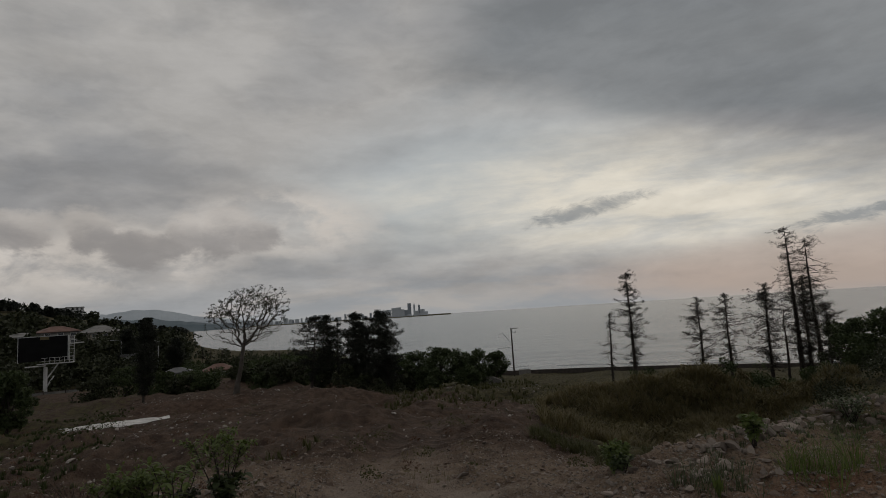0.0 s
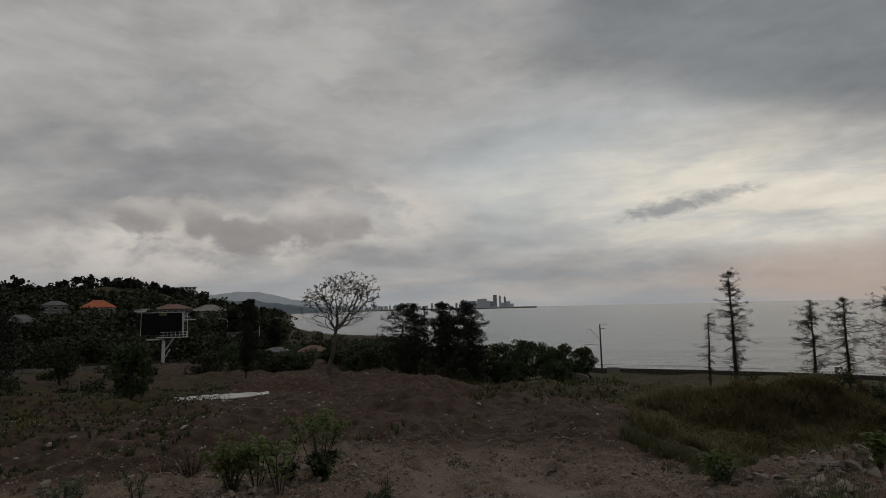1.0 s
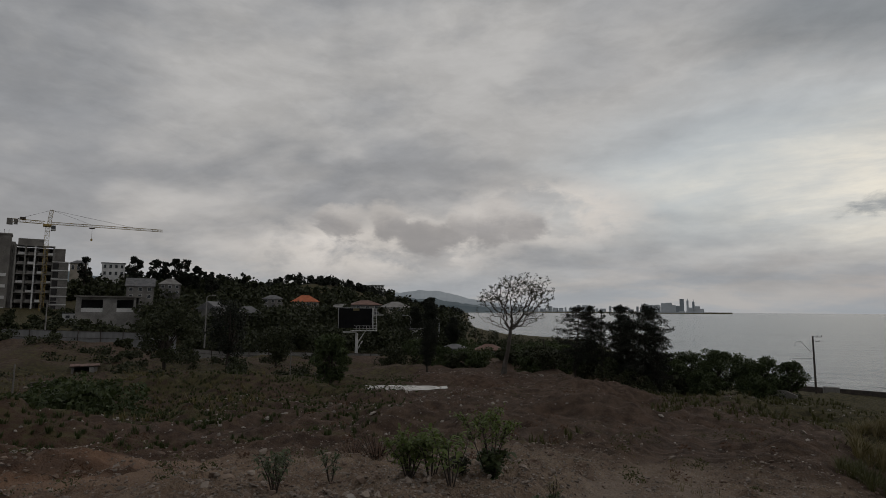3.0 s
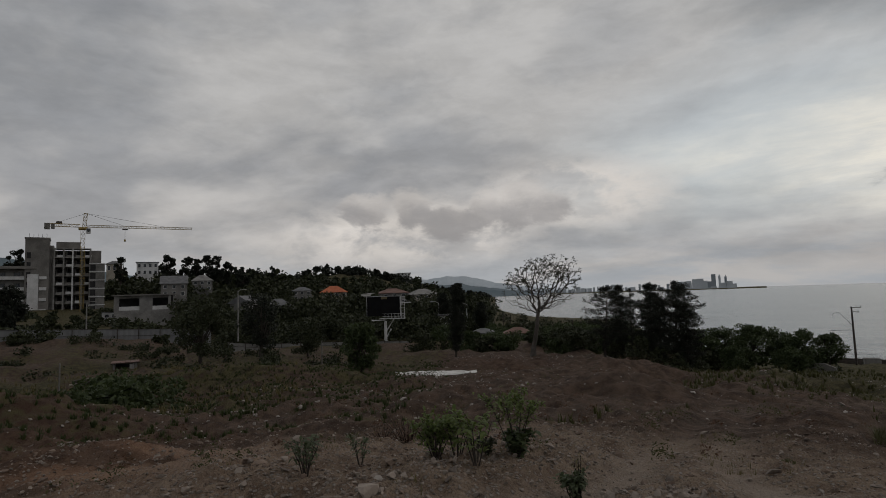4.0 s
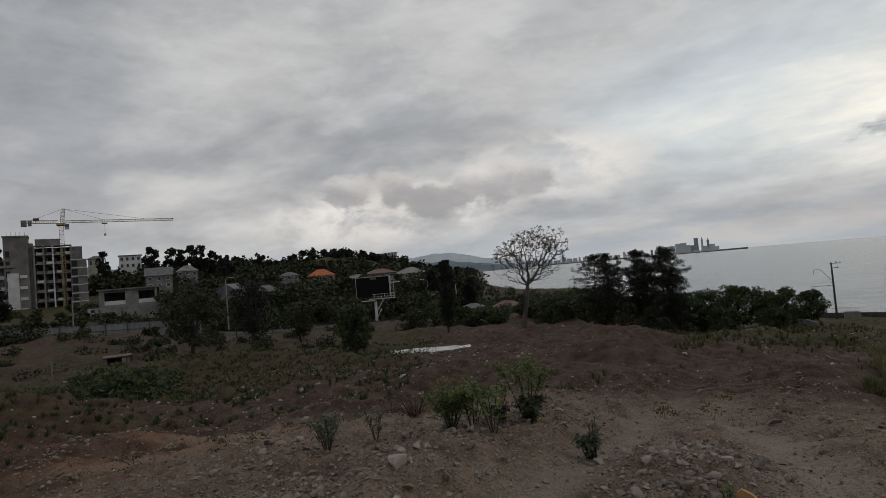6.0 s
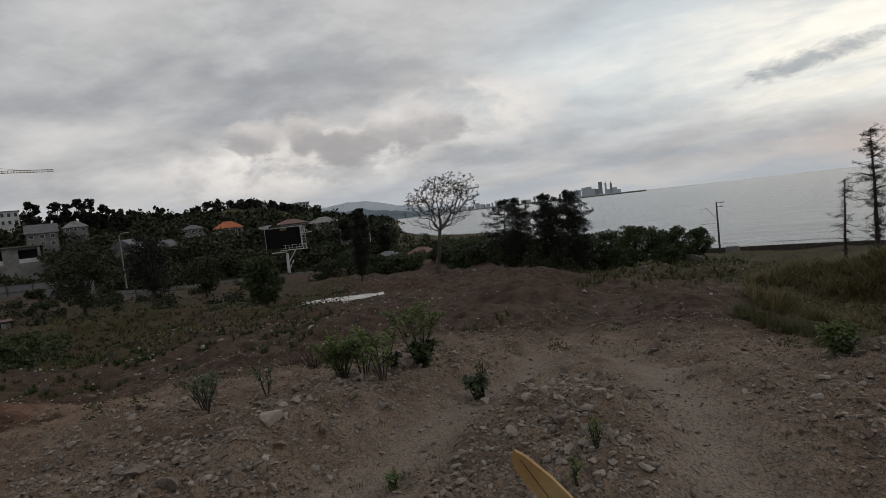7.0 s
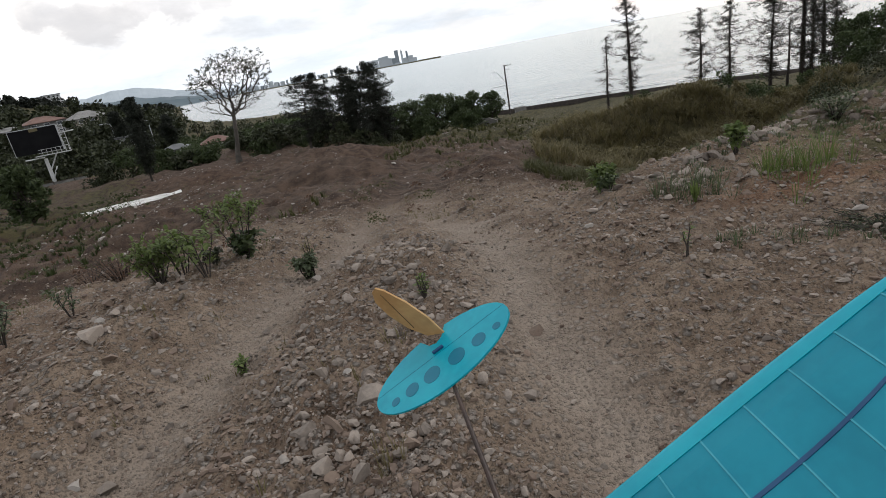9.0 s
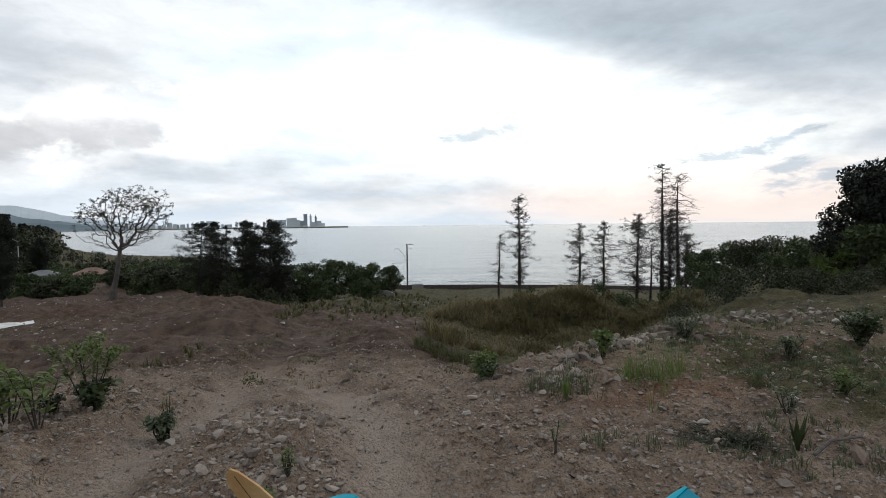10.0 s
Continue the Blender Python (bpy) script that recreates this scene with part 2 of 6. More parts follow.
CONIFER = leafy("dark_conifer_needles", (0.007, 0.010, 0.007), (0.022, 0.026, 0.016))
LEAF = leafy("green_leaves", (0.022, 0.034, 0.014), (0.070, 0.090, 0.036), thin=0.2)
OLIVE = leafy("olive_leaves", (0.014, 0.019, 0.008), (0.045, 0.051, 0.021))
GREYGREEN = leafy("grey_green_leaves", (0.045, 0.060, 0.032), (0.115, 0.135, 0.078), thin=0.25)
BRIGHT = leafy("weed_leaves", (0.060, 0.092, 0.026), (0.160, 0.195, 0.066), thin=0.35)
BRUSH = leafy("dry_brush_leaves", (0.062, 0.054, 0.026), (0.175, 0.145, 0.074), thin=0.2)
BROWNLEAF = leafy("withered_leaves", (0.075, 0.040, 0.030), (0.16, 0.095, 0.065), thin=0.2)
STRAW = leafy("dry_grass", (0.085, 0.070, 0.034), (0.20, 0.165, 0.090), thin=0.3)
# darker and greener than TURF, for the grass on the left
SITEGRASS = leafy("dark_green_grass", (0.024, 0.034, 0.012), (0.066, 0.082, 0.030), thin=0.3)
TURF = leafy("green_grass", (0.038, 0.042, 0.018), (0.104, 0.100, 0.045), thin=0.3)
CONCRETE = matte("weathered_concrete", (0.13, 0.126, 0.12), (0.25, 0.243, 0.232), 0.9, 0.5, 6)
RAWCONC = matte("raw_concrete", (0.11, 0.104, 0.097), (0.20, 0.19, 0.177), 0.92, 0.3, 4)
WHITEWALL = matte("white_render", (0.42, 0.42, 0.42), (0.60, 0.60, 0.60), 0.85, 0.4, 5)
CREAM = matte("cream_render", (0.20, 0.18, 0.15), (0.31, 0.28, 0.235), 0.88, 0.4, 5)
PLASTER = matte("grey_plaster", (0.10, 0.097, 0.093), (0.185, 0.178, 0.17), 0.9, 0.4, 5)
# near-black colour stands for the shade inside openings and recesses
DARKIN = matte("unlit_interior", (0.012, 0.012, 0.013), (0.03, 0.03, 0.032), 0.9, 0.5, 4)
REDTILE = matte("red_roof_tiles", (0.30, 0.075, 0.03), (0.46, 0.14, 0.06), 0.8, 0.8, 9)
BROWNROOF = matte("brown_roof_sheet", (0.10, 0.055, 0.045), (0.20, 0.115, 0.09), 0.8, 0.8, 9)
GREYROOF = matte("grey_roof_sheet", (0.07, 0.07, 0.073), (0.15, 0.15, 0.155), 0.6, 0.8, 9, metal=0.2)
STEEL = matte("galvanised_steel", (0.30, 0.31, 0.32), (0.46, 0.47, 0.48), 0.5, 2, 20, 0.1, metal=0.5)
DARKSTEEL = matte("rusty_steel", (0.035, 0.030, 0.028), (0.08, 0.065, 0.055), 0.75, 2, 20, 0.2, metal=0.3)
YELLOW = matte("crane_yellow_paint", (0.20, 0.135, 0.035), (0.32, 0.23, 0.07), 0.6, 1, 10, 0.1)
SCREEN = matte("black_screen", (0.004, 0.004, 0.005), (0.009, 0.009, 0.010), 0.75, 1, 10, 0.05)
SCREEN.node_tree.nodes["Principled BSDF"].inputs["Specular IOR Level"].default_value = 0.1
FENCEMAT = matte("grey_fence_sheet", (0.13, 0.135, 0.14), (0.20, 0.205, 0.21), 0.7, 0.8, 8, 0.1, metal=0.1, spread=0.4)
# far shore: aerial haze is mixed into these four base colours
HAZECITY = matte("hazed_concrete", (0.42, 0.46, 0.50), (0.53, 0.57, 0.61), 0.9, 0.02, 0.2, 0.0)
HAZEGLASS = matte("hazed_dark_glass", (0.20, 0.235, 0.27), (0.27, 0.305, 0.34), 0.7, 0.02, 0.2, 0.0)
HAZEHILL = matte("hazed_wooded_hills", (0.10, 0.135, 0.155), (0.15, 0.185, 0.205), 1.0, 0.004, 0.03, 0.0)
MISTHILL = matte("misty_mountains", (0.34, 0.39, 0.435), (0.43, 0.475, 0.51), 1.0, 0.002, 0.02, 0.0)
GLASS = matte("dark_window_glass", (0.02, 0.024, 0.028), (0.05, 0.056, 0.062), 0.25, 0.6, 3, 0.0)
CARPAINT = matte("white_car_paint", (0.60, 0.60, 0.60), (0.74, 0.74, 0.74), 0.35, 1, 8, 0.0)
TYRE = matte("tyre_rubber", (0.012, 0.012, 0.012), (0.03, 0.03, 0.03), 0.9, 4, 20)
CHALK = matte("pale_crushed_stone", (0.42, 0.41, 0.39), (0.66, 0.65, 0.63), 0.95, 1.2, 14, 0.5, 0.03)


# ---- building helpers ----
rng = np.random.default_rng(7)


def mesh_of(name, verts, faces, mats):
    me = bpy.data.meshes.new(name)
    me.from_pydata([tuple(v) for v in np.asarray(verts, float).tolist()], [], [tuple(f) for f in (faces.tolist() if isinstance(faces, np.ndarray) else faces)])
    for m in mats if isinstance(mats, (list, tuple)) else (mats,):
        me.materials.append(m)
    me.update()
    return me


def part(name, bm, mat, parent=None, label=""):
    """Links a bmesh, or (verts, faces), as one mesh object under a thing or part."""
    if isinstance(bm, bmesh.types.BMesh):
        me = bpy.data.meshes.new(name)
        bm.to_mesh(me)
        bm.free()
        me.materials.append(mat)
    else:
        me = mesh_of(name, bm[0], bm[1], mat)
    ob = new(name, me)
    ob.parent = parent
    return tagged(ob, label) if label else ob


def thing(name, at, label, category, group="", turn=0.0):
    ob = new(name)
    ob.empty_display_size = 0.2
    ob.matrix_world = pose(*at, 0, 0, turn)
    return tagged(ob, label, category, group)


def box(bm, x0, y0, z0, x1, y1, z1, bevel=0.0):
    made = bmesh.ops.create_cube(bm, size=1.0, matrix=Matrix.LocRotScale(((x0 + x1) / 2, (y0 + y1) / 2, (z0 + z1) / 2), None, (x1 - x0, y1 - y0, z1 - z0)))
    if bevel:
        edges = {e for v in made["verts"] for e in v.link_edges}
        bmesh.ops.bevel(bm, geom=list(edges), offset=bevel, segments=1, affect="EDGES")
    return bm


def boxes(*rows, bevel=0.0):
    bm = bmesh.new()
    for row in rows:
        box(bm, *row, bevel=bevel)
    return bm


def tube(points, radii, sides=6):
    """Verts and faces of a tapered tube along points."""
    pts = [Vector(p) for p in points]
    verts, faces = [], []
    for i, p in enumerate(pts):
        d = (pts[min(i + 1, len(pts) - 1)] - pts[max(i - 1, 0)]).normalized()
        a = d.orthogonal().normalized() if i == 0 else (a - d * a.dot(d)).normalized()
        b = d.cross(a)
        for k in range(sides):
            c = 2 * math.pi * k / sides
            verts.append(p + (a * math.cos(c) + b * math.sin(c)) * radii[i])
    for i in range(len(pts) - 1):
        for k in range(sides):
            j = (k + 1) % sides
            faces.append((i * sides + k, i * sides + j, i * sides + sides + j, i * sides + sides + k))
    faces.append(tuple(range(sides))[::-1])
    faces.append(tuple(range((len(pts) - 1) * sides, len(pts) * sides)))
    return verts, faces


def merge(items):
    verts, faces = [], []
    for v, f in items:
        o = len(verts)
        verts.extend(v)
        faces.extend(tuple(i + o for i in q) for q in f)
    return verts, faces


def bar(a, b, r, sides=5):
    return tube((a, b), (r, r), sides)


def smooth(x, a, b):
    t = np.clip((x - a) / (b - a), 0, 1)
    return t * t * (3 - 2 * t)


def value_noise(x, y, seed=0):
    xi, yi = np.floor(x).astype(np.int64), np.floor(y).astype(np.int64)
    fx, fy = x - xi, y - yi
    fx, fy = fx * fx * (3 - 2 * fx), fy * fy * (3 - 2 * fy)

    def lattice(i, j):
        h = (i * 374761393 + j * 668265263 + seed * 1442695041) & 0xFFFFFFFF
        h = ((h ^ (h >> 13)) * 1274126177) & 0xFFFFFFFF
        return ((h ^ (h >> 16)) & 0xFFFF) / 65535.0 - 0.5
    return (lattice(xi, yi) * (1 - fx) + lattice(xi + 1, yi) * fx) * (1 - fy) + (lattice(xi, yi + 1) * (1 - fx) + lattice(xi + 1, yi + 1) * fx) * fy


def rough_noise(x, y, octaves=4, seed=0):
    total, amp = 0.0, 1.0
    for k in range(octaves):
        total = total + amp * value_noise(x * 2 ** k + 17.3 * k, y * 2 ** k - 9.1 * k, seed + k)
        amp *= 0.5
    return total


# ---- the lie of the land ----
SEA = -13.0
RIDGE = (0.55, 1.10, 1.50)
patch_x, patch_y = -38.6 * math.sin(radians(30.7)), 38.6 * math.cos(radians(30.7))


def coast(az):
    return np.interp(az, [-180, -115, -100, -60, -30, -6, 5, 12, 18, 23.2, 24.0, 24.8], [9000, 9000, 170, 120, 116, 123, 190, 240, 280, 320, 400, 9000])


def mound(x, y, az, d, rx, ry, h, turn=0.0):
    """A heap h high at bearing az and distance d."""
    cx, cy = -d * math.sin(radians(az)), d * math.cos(radians(az))
    s, c = math.sin(radians(turn)), math.cos(radians(turn))
    u, v = ((x - cx) * c + (y - cy) * s) / rx, ((y - cy) * c - (x - cx) * s) / ry
    return h * np.exp(-(u * u + v * v))


def track_offset(x, y):
    """Distance to the middle of each of the two wheel tracks that run away from the viewer."""
    left = np.abs(x - np.interp(y, [0, 2, 3, 4, 5, 6, 8, 13, 20], [-1.95, -1.78, -1.62, -1.53, -1.43, -1.20, -1.45, -1.3, -1.3])) 
    right = np.abs(x - np.interp(y, [0, 2, 3.4, 4.4, 6.2, 7.2, 9, 13, 20], [0.80, 0.62, 0.45, 0.38, 0.12, -0.30, -0.62, -0.4, -0.4]))
    return left, right


def height(x, y):
    x, y = np.asarray(x, float), np.asarray(y, float)
    r = np.hypot(x, y) + 1e-6
    az = np.degrees(np.arctan2(-x, y))
    inland = np.interp(r, [0, 4.5, 7, 10, 15, 23, 36, 52, 70, 100, 140], [0, -0.02, -0.36, -0.93, -1.55, -2.4, -3.45, -4.4, -5.2, -6.6, -6.5])
    shore = np.interp(r, [0, 4.5, 7, 10, 15, 23, 36, 60, 85, 105, 116, 123, 150, 300], [0, -0.02, -0.36, -0.93, -1.55, -2.5, -4.2, -7.3, -9.8, -10.8, -11.6, -13.1, -17, -22])
    w = smooth(az, 4, 16)
    z = shore * (1 - w) + inland * w
    # far land on the left rises into wooded hills
    crest = np.interp(az, [22, 26, 28, 30, 33, 36, 41, 46, 50, 56, 62, 75, 100, 180], [-6.5, -6, -3.5, 2, 8, 11.5, 14.5, 13.5, 13, 14, 8, 12, 14, 10])
    hill = smooth(r, 135, 420) * (1 - 0.5 * smooth(r, 500, 1500))
    z = np.where(az > 16, z + hill * (crest + 6.5), z)
    z = z + smooth(az, 50, 60) * smooth(r, 50, 95) * 3.4
    flat_shore = -9.5 * smooth(az, 3, 9) * (1 - smooth(az, 20, 27)) * smooth(r, 75, 160)
    z = np.where((az > 3) & (az < 27), np.minimum(z, np.where(r > 75, -5.2 + flat_shore * 0.5, z)), z)
    # level ground on the right, ending in a lip above the pit
    lip = np.interp(x, [-3, 0.3, 2.4, 3.7, 4.9, 6.3, 9.0, 14, 30], [3.0, 5.3, 6.4, 6.9, 7.6, 8.3, 8.6, 10.5, 18])
    shelf = smooth(x, 0.2, 2.2)
    near = -0.02 - 0.02 * smooth(x, 3, 8)
    over = y - lip
    pit = np.interp(over, [0, 0.5, 3, 7, 12, 17, 21, 40], [0, -0.20, -1.3, -2.9, -3.9, -4.2, -4.0, -3.9])
    pitz = near + pit
    far = smooth(r, 26, 40)
    bench = smooth(az, -30, -40)
    pitz = pitz * (1 - bench) + (near + np.interp(over, [0, 3, 12, 40, 80], [0, -0.5, -2.0, -4.6, -8.5])) * bench
    side = shelf * (1 - far * (1 - bench * (1 - smooth(r, 40, 70)))) * smooth(-az, 5, 23) * (np.abs(az) < 125)
    z = z * (1 - side) + pitz * side
    # the overgrown ridge behind the pit
    z = z + mound(x, y, -13.0, 28.5, 2.8, 2.2, RIDGE[0], -10) + mound(x, y, -20.8, 28.2, 3.6, 2.3, RIDGE[1], -18) + mound(x, y, -28.8, 29.0, 4.4, 2.5, RIDGE[2], -25)
    # spoil heaps
    z = z + mound(x, y, 12, 40, 5.5, 2.6, 0.75, 5) + mound(x, y, 2, 44, 5, 3, 0.7) + mound(x, y, -8, 48, 6, 3, 0.9)
    z = z + mound(x, y, 11.5, 22.5, 2.4, 1.3, 0.75, 4) + mound(x, y, 4, 25, 2.0, 1.0, 0.4)
    z = z + mound(x, y, 50.5, 6.3, 0.9, 0.6, 0.22) + mound(x, y, 31, 14, 1.2, 0.8, 0.32) + mound(x, y, 25, 19, 2.2, 1.2, 0.35)
    z = z + mound(x, y, 66, 13, 2.6, 1.5, 0.5) + mound(x, y, 69.5, 20, 4.2, 2.4, 1.5, 20) + mound(x, y, 52, 40, 9, 3.0, 0.9, 20) + mound(x, y, -35.5, 9.6, 1.2, 0.6, 0.10)
    z = z + rough_noise(x * 0.42, y * 0.42, 4, 17) * 0.8 * smooth(r, 20, 26) * (1 - smooth(r, 33, 40)) * smooth(-az, 8, 14) * smooth(az, -42, -36)
    # level pad under the white stone
    pad = np.exp(-(((x - patch_x) ** 2 + (y - patch_y) ** 2) / 16.0) ** 2)
    # behind the viewer the land climbs gently
    z = z + smooth(-y, 4, 60) * 3.0
    # water's edge
    shoreline = coast(az)
    z = np.where(r > shoreline * 0.93, np.minimum(z, SEA + (shoreline - r) * 0.11), z)
    z = np.where((r > shoreline * 0.93) & (r > 2900) & (az > -1) & (az < 26), SEA + 3, z)
    # wheel tracks, lumps and clods
    left, right = track_offset(x, y)
    rut = np.exp(-(left / 0.34) ** 2) + np.exp(-(right / 0.38) ** 2)
    rut = rut * (r < 24) * smooth(y, -3, 0)
    z = z - 0.11 * rut + 0.05 * np.exp(-(((left - 0.75) / 0.3) ** 2)) * (r < 15)
    calm = 1 - 0.75 * np.clip(rut, 0, 1)
    z = z + rough_noise(x * 0.9, y * 0.9, 3, 3) * 0.10 * np.minimum(1, r / 3) * calm
    z = z + rough_noise(x * 4.2, y * 4.2, 4, 5) * 0.115 * calm * (1 - smooth(r, 14, 26))
    z = z + np.abs(rough_noise(x * 11, y * 11, 3, 6)) * 0.040 * (0.35 + 0.65 * calm) * (1 - smooth(r, 8, 14))
    z = z + (0.13 * np.exp(-((x + 0.25) / 0.42) ** 2) * smooth(y, 0.8, 1.8) * (1 - smooth(y, 4.4, 5.4)) + 0.16 * np.exp(-((x + 2.7) / 0.7) ** 2) * smooth(y, 1, 2) * (1 - smooth(y, 6, 8)))
    z = z + rough_noise(x * 0.7, y * 0.7, 5, 14) * 0.5 * smooth(r, 7, 16) * (1 - smooth(r, 60, 90)) * calm * (1 - 0.75 * side * (over < 3))
    z = z + rough_noise(x * 0.20, y * 0.20, 4, 9) * 1.25 * smooth(r, 16, 45) * (1 - smooth(r, 90, 120))
    z = z * (1 - pad) + pad * (-3.72 + 0.03 * (patch_y - y))
    z = z + rough_noise(x * 0.02, y * 0.02, 4, 11) * 9 * smooth(r, 200, 420) * (az > 27)
    return z


def ground_at(az, d, lift=0.0):
    x, y = -d * math.sin(radians(az)), d * math.cos(radians(az))
    return (x, y, float(height(x, y)) + lift)


def along(az, el, d):
    """The point at horizontal distance d on a line of sight."""
    return (-d * math.sin(radians(az)), d * math.cos(radians(az)), EYE + d * math.tan(radians(el)))


def cover_at(x, y):
    """How much grass, how much pale or wheel-worn earth and how much red earth there is."""
    r = np.hypot(x, y)
    az = np.degrees(np.arctan2(-x, y))
    patchy = rough_noise(x * 0.25, y * 0.25, 4, 21) * 0.5
    grass = 0.10 + 0.34 * smooth(r, 9, 15) * smooth(az, 22, 34) + 0.15 * smooth(r, 24, 34)
    grass = grass - 0.35 * smooth(az, 34, 26) * smooth(az, 6, 12) * smooth(r, 14, 22) * (r < 62)
    lip = np.interp(x, [-3, 0.3, 2.4, 3.7, 4.9, 6.3, 9.0, 14, 30], [3.0, 5.3, 6.4, 6.9, 7.6, 8.3, 8.6, 10.5, 18])
    grass = grass + 0.28 * smooth(y - lip, 1.0, 5) * smooth(-az, 5, 20) + 0.50 * smooth(x, 2.6, 5) * smooth(y, 2.2, 5.0) + 0.35 * smooth(r, 34, 44) * smooth(az, 3, -3)
    grass = np.where(r > 75, 0.42 + 0.4 * smooth(r, 90, 100) + 0.45 * smooth(az, 3, -3), grass)
    left, right = track_offset(x, y)
    worn = np.clip(np.exp(-(left / 0.30) ** 2) + np.exp(-(right / 0.36) ** 2), 0, 1) * (1 - 0.75 * smooth(r, 6, 11)) * (1 - smooth(r, 15, 26)) * smooth(y, -4, -1)
    worn = worn * (0.85 + 0.6 * patchy) + 0.75 * np.exp(-((r - np.interp(az, [-9, -1, 10, 22], [29, 20.6, 17, 14.6])) / np.interp(az, [-9, 22], [1.6, 0.7])) ** 2) * smooth(az, -11, -8) * smooth(az, 26, 20)
    worn = worn + 0.7 * mound(x, y, -6.5, 6.25, 0.75, 0.22, 1.0, -8) + 0.8 * mound(x, y, 52, 11.0, 1.9, 0.5, 1.0, 30) + 0.6 * mound(x, y, 58, 9.5, 2.0, 0.5, 1.0, 25) + 0.8 * mound(x, y, 53, 17.5, 1.8, 0.5, 1.0, 40)
    # heap tops paler than the ground round them
    worn = worn + (0.6 * mound(x, y, 11.5, 22.3, 2.3, 1.2, 1.0, 4) + 0.55 * mound(x, y, 12, 40, 5.0, 2.0, 1.0, 5) + 0.5 * mound(x, y, 25, 17.2, 1.6, 0.7, 1.0) + 0.5 * mound(x, y, 31, 14, 1.2, 0.7, 1.0)) * (0.7 + 0.9 * patchy)
    grass = grass + 0.45 * np.exp(-((r - np.interp(az, [-4, 8, 22], [23, 15.2, 13.0])) / 1.1) ** 2) * smooth(az, -6, 0) * smooth(az, 30, 22) + 0.5 * mound(x, y, -1, 46, 6, 5, 1.0) + 0.4 * mound(x, y, -10, 50, 6, 6, 1.0)
    rust = mound(x, y, 66, 12.5, 4.0, 3.0, 1.0) + 0.9 * mound(x, y, 69, 19, 5.0, 3.4, 1.0) + 0.6 * mound(x, y, 18, 46, 12, 6, 1.0) + 0.6 * mound(x, y, -34, 5.7, 0.9, 0.35, 1.0) + 0.45 * mound(x, y, -45, 8.0, 2.2, 1.0, 1.0)
    damp = 0.95 * smooth(r, 9, 16) * (1 - 0.65 * smooth(-az, 6, 14)) + 0.45 * smooth(az, 30, 44) * smooth(r, 14, 30) + 0.35 * mound(x, y, 18, 46, 14, 7, 1.0) + 0.26 * smooth(r, 6, 10) + 0.12
    beach = (z_cut(r, az))
    return np.clip(grass + patchy * 0.9 - worn * 0.6 - beach, 0, 1), np.clip(worn + beach, 0, 1), np.clip(rust, 0, 1), np.clip(damp - worn * 0.7 - beach, 0, 1)


def z_cut(r, az):
    shoreline = coast(az)
    return smooth(r, shoreline * 0.93, shoreline * 0.96) * (r < 1000)


def build_ground():
    rings = [0.0]
    r = 0.25
    while r < 4900:
        rings.append(r)
        r *= 1.011 if 1.2 < r < 40 else 1.03 if r < 300 else 1.06
    az = np.concatenate([np.arange(-56, 74.01, 0.3), np.arange(77, 304, 3.0)])
    rr, aa = np.meshgrid(np.array(rings[1:]), np.radians(az), indexing="ij")
    x, y = -rr * np.sin(aa), rr * np.cos(aa)
    z = height(x, y)
    nr, na = rr.shape
    verts = np.stack([x.ravel(), y.ravel(), z.ravel()], 1)
    i, j = np.meshgrid(np.arange(nr - 1), np.arange(na), indexing="ij")
    k = (j + 1) % na
    faces = np.stack([(i * na + j).ravel(), (i * na + k).ravel(), ((i + 1) * na + k).ravel(), ((i + 1) * na + j).ravel()], 1)[:, ::-1]
    me = bpy.data.meshes.new("ground")
    me.from_pydata(verts.tolist() + [(0.0, 0.0, float(height(0, 0)))], [], faces.tolist() + [(c, (c + 1) % na, len(verts)) for c in range(na)])
    g, w, u, k_ = cover_at(verts[:, 0], verts[:, 1])
    colour = me.color_attributes.new("cover", "FLOAT_COLOR", "POINT")
    values = np.zeros((len(verts) + 1, 4))
    values[:-1, 0], values[:-1, 1], values[:-1, 2], values[:-1, 3] = g, w, u, k_
    colour.data.foreach_set("color", values.ravel())
    me.materials.append(GROUND)
    me.shade_smooth()
    return tagged(new("ground", me), "stony brown building-site ground with wheel tracks and rough grass", "ground", kind="structure")


build_ground()


def build_sea():
    rings = np.geomspace(90, 4990, 40)
    az = np.radians(np.arange(-125, 31, 2.0))
    rr, aa = np.meshgrid(rings, az, indexing="ij")
    verts = np.stack([(-rr * np.sin(aa)).ravel(), (rr * np.cos(aa)).ravel(), np.full(rr.size, SEA)], 1)
    nr, na = rr.shape
    i, j = np.meshgrid(np.arange(nr - 1), np.arange(na - 1), indexing="ij")
    faces = np.stack([(i * na + j).ravel(), ((i + 1) * na + j).ravel(), ((i + 1) * na + j + 1).ravel(), (i * na + j + 1).ravel()], 1)
    ob = new("water", mesh_of("water", verts, faces, WATER))
    return tagged(ob, "calm pale grey sea reflecting the cloudy evening sky", "sea", kind="structure")


build_sea()


# ---- plants ----
def spot(az, el):
    """Where a line of sight meets the ground."""
    d = np.concatenate([np.arange(1.2, 40, 0.04), np.arange(40, 160, 0.25)])
    x, y = -d * math.sin(radians(az)), d * math.cos(radians(az))
    gone = np.nonzero(EYE + d * math.tan(radians(el)) <= height(x, y))[0]
    i = gone[0] if len(gone) else -1
    return (float(x[i]), float(y[i]), float(height(x[i], y[i])))


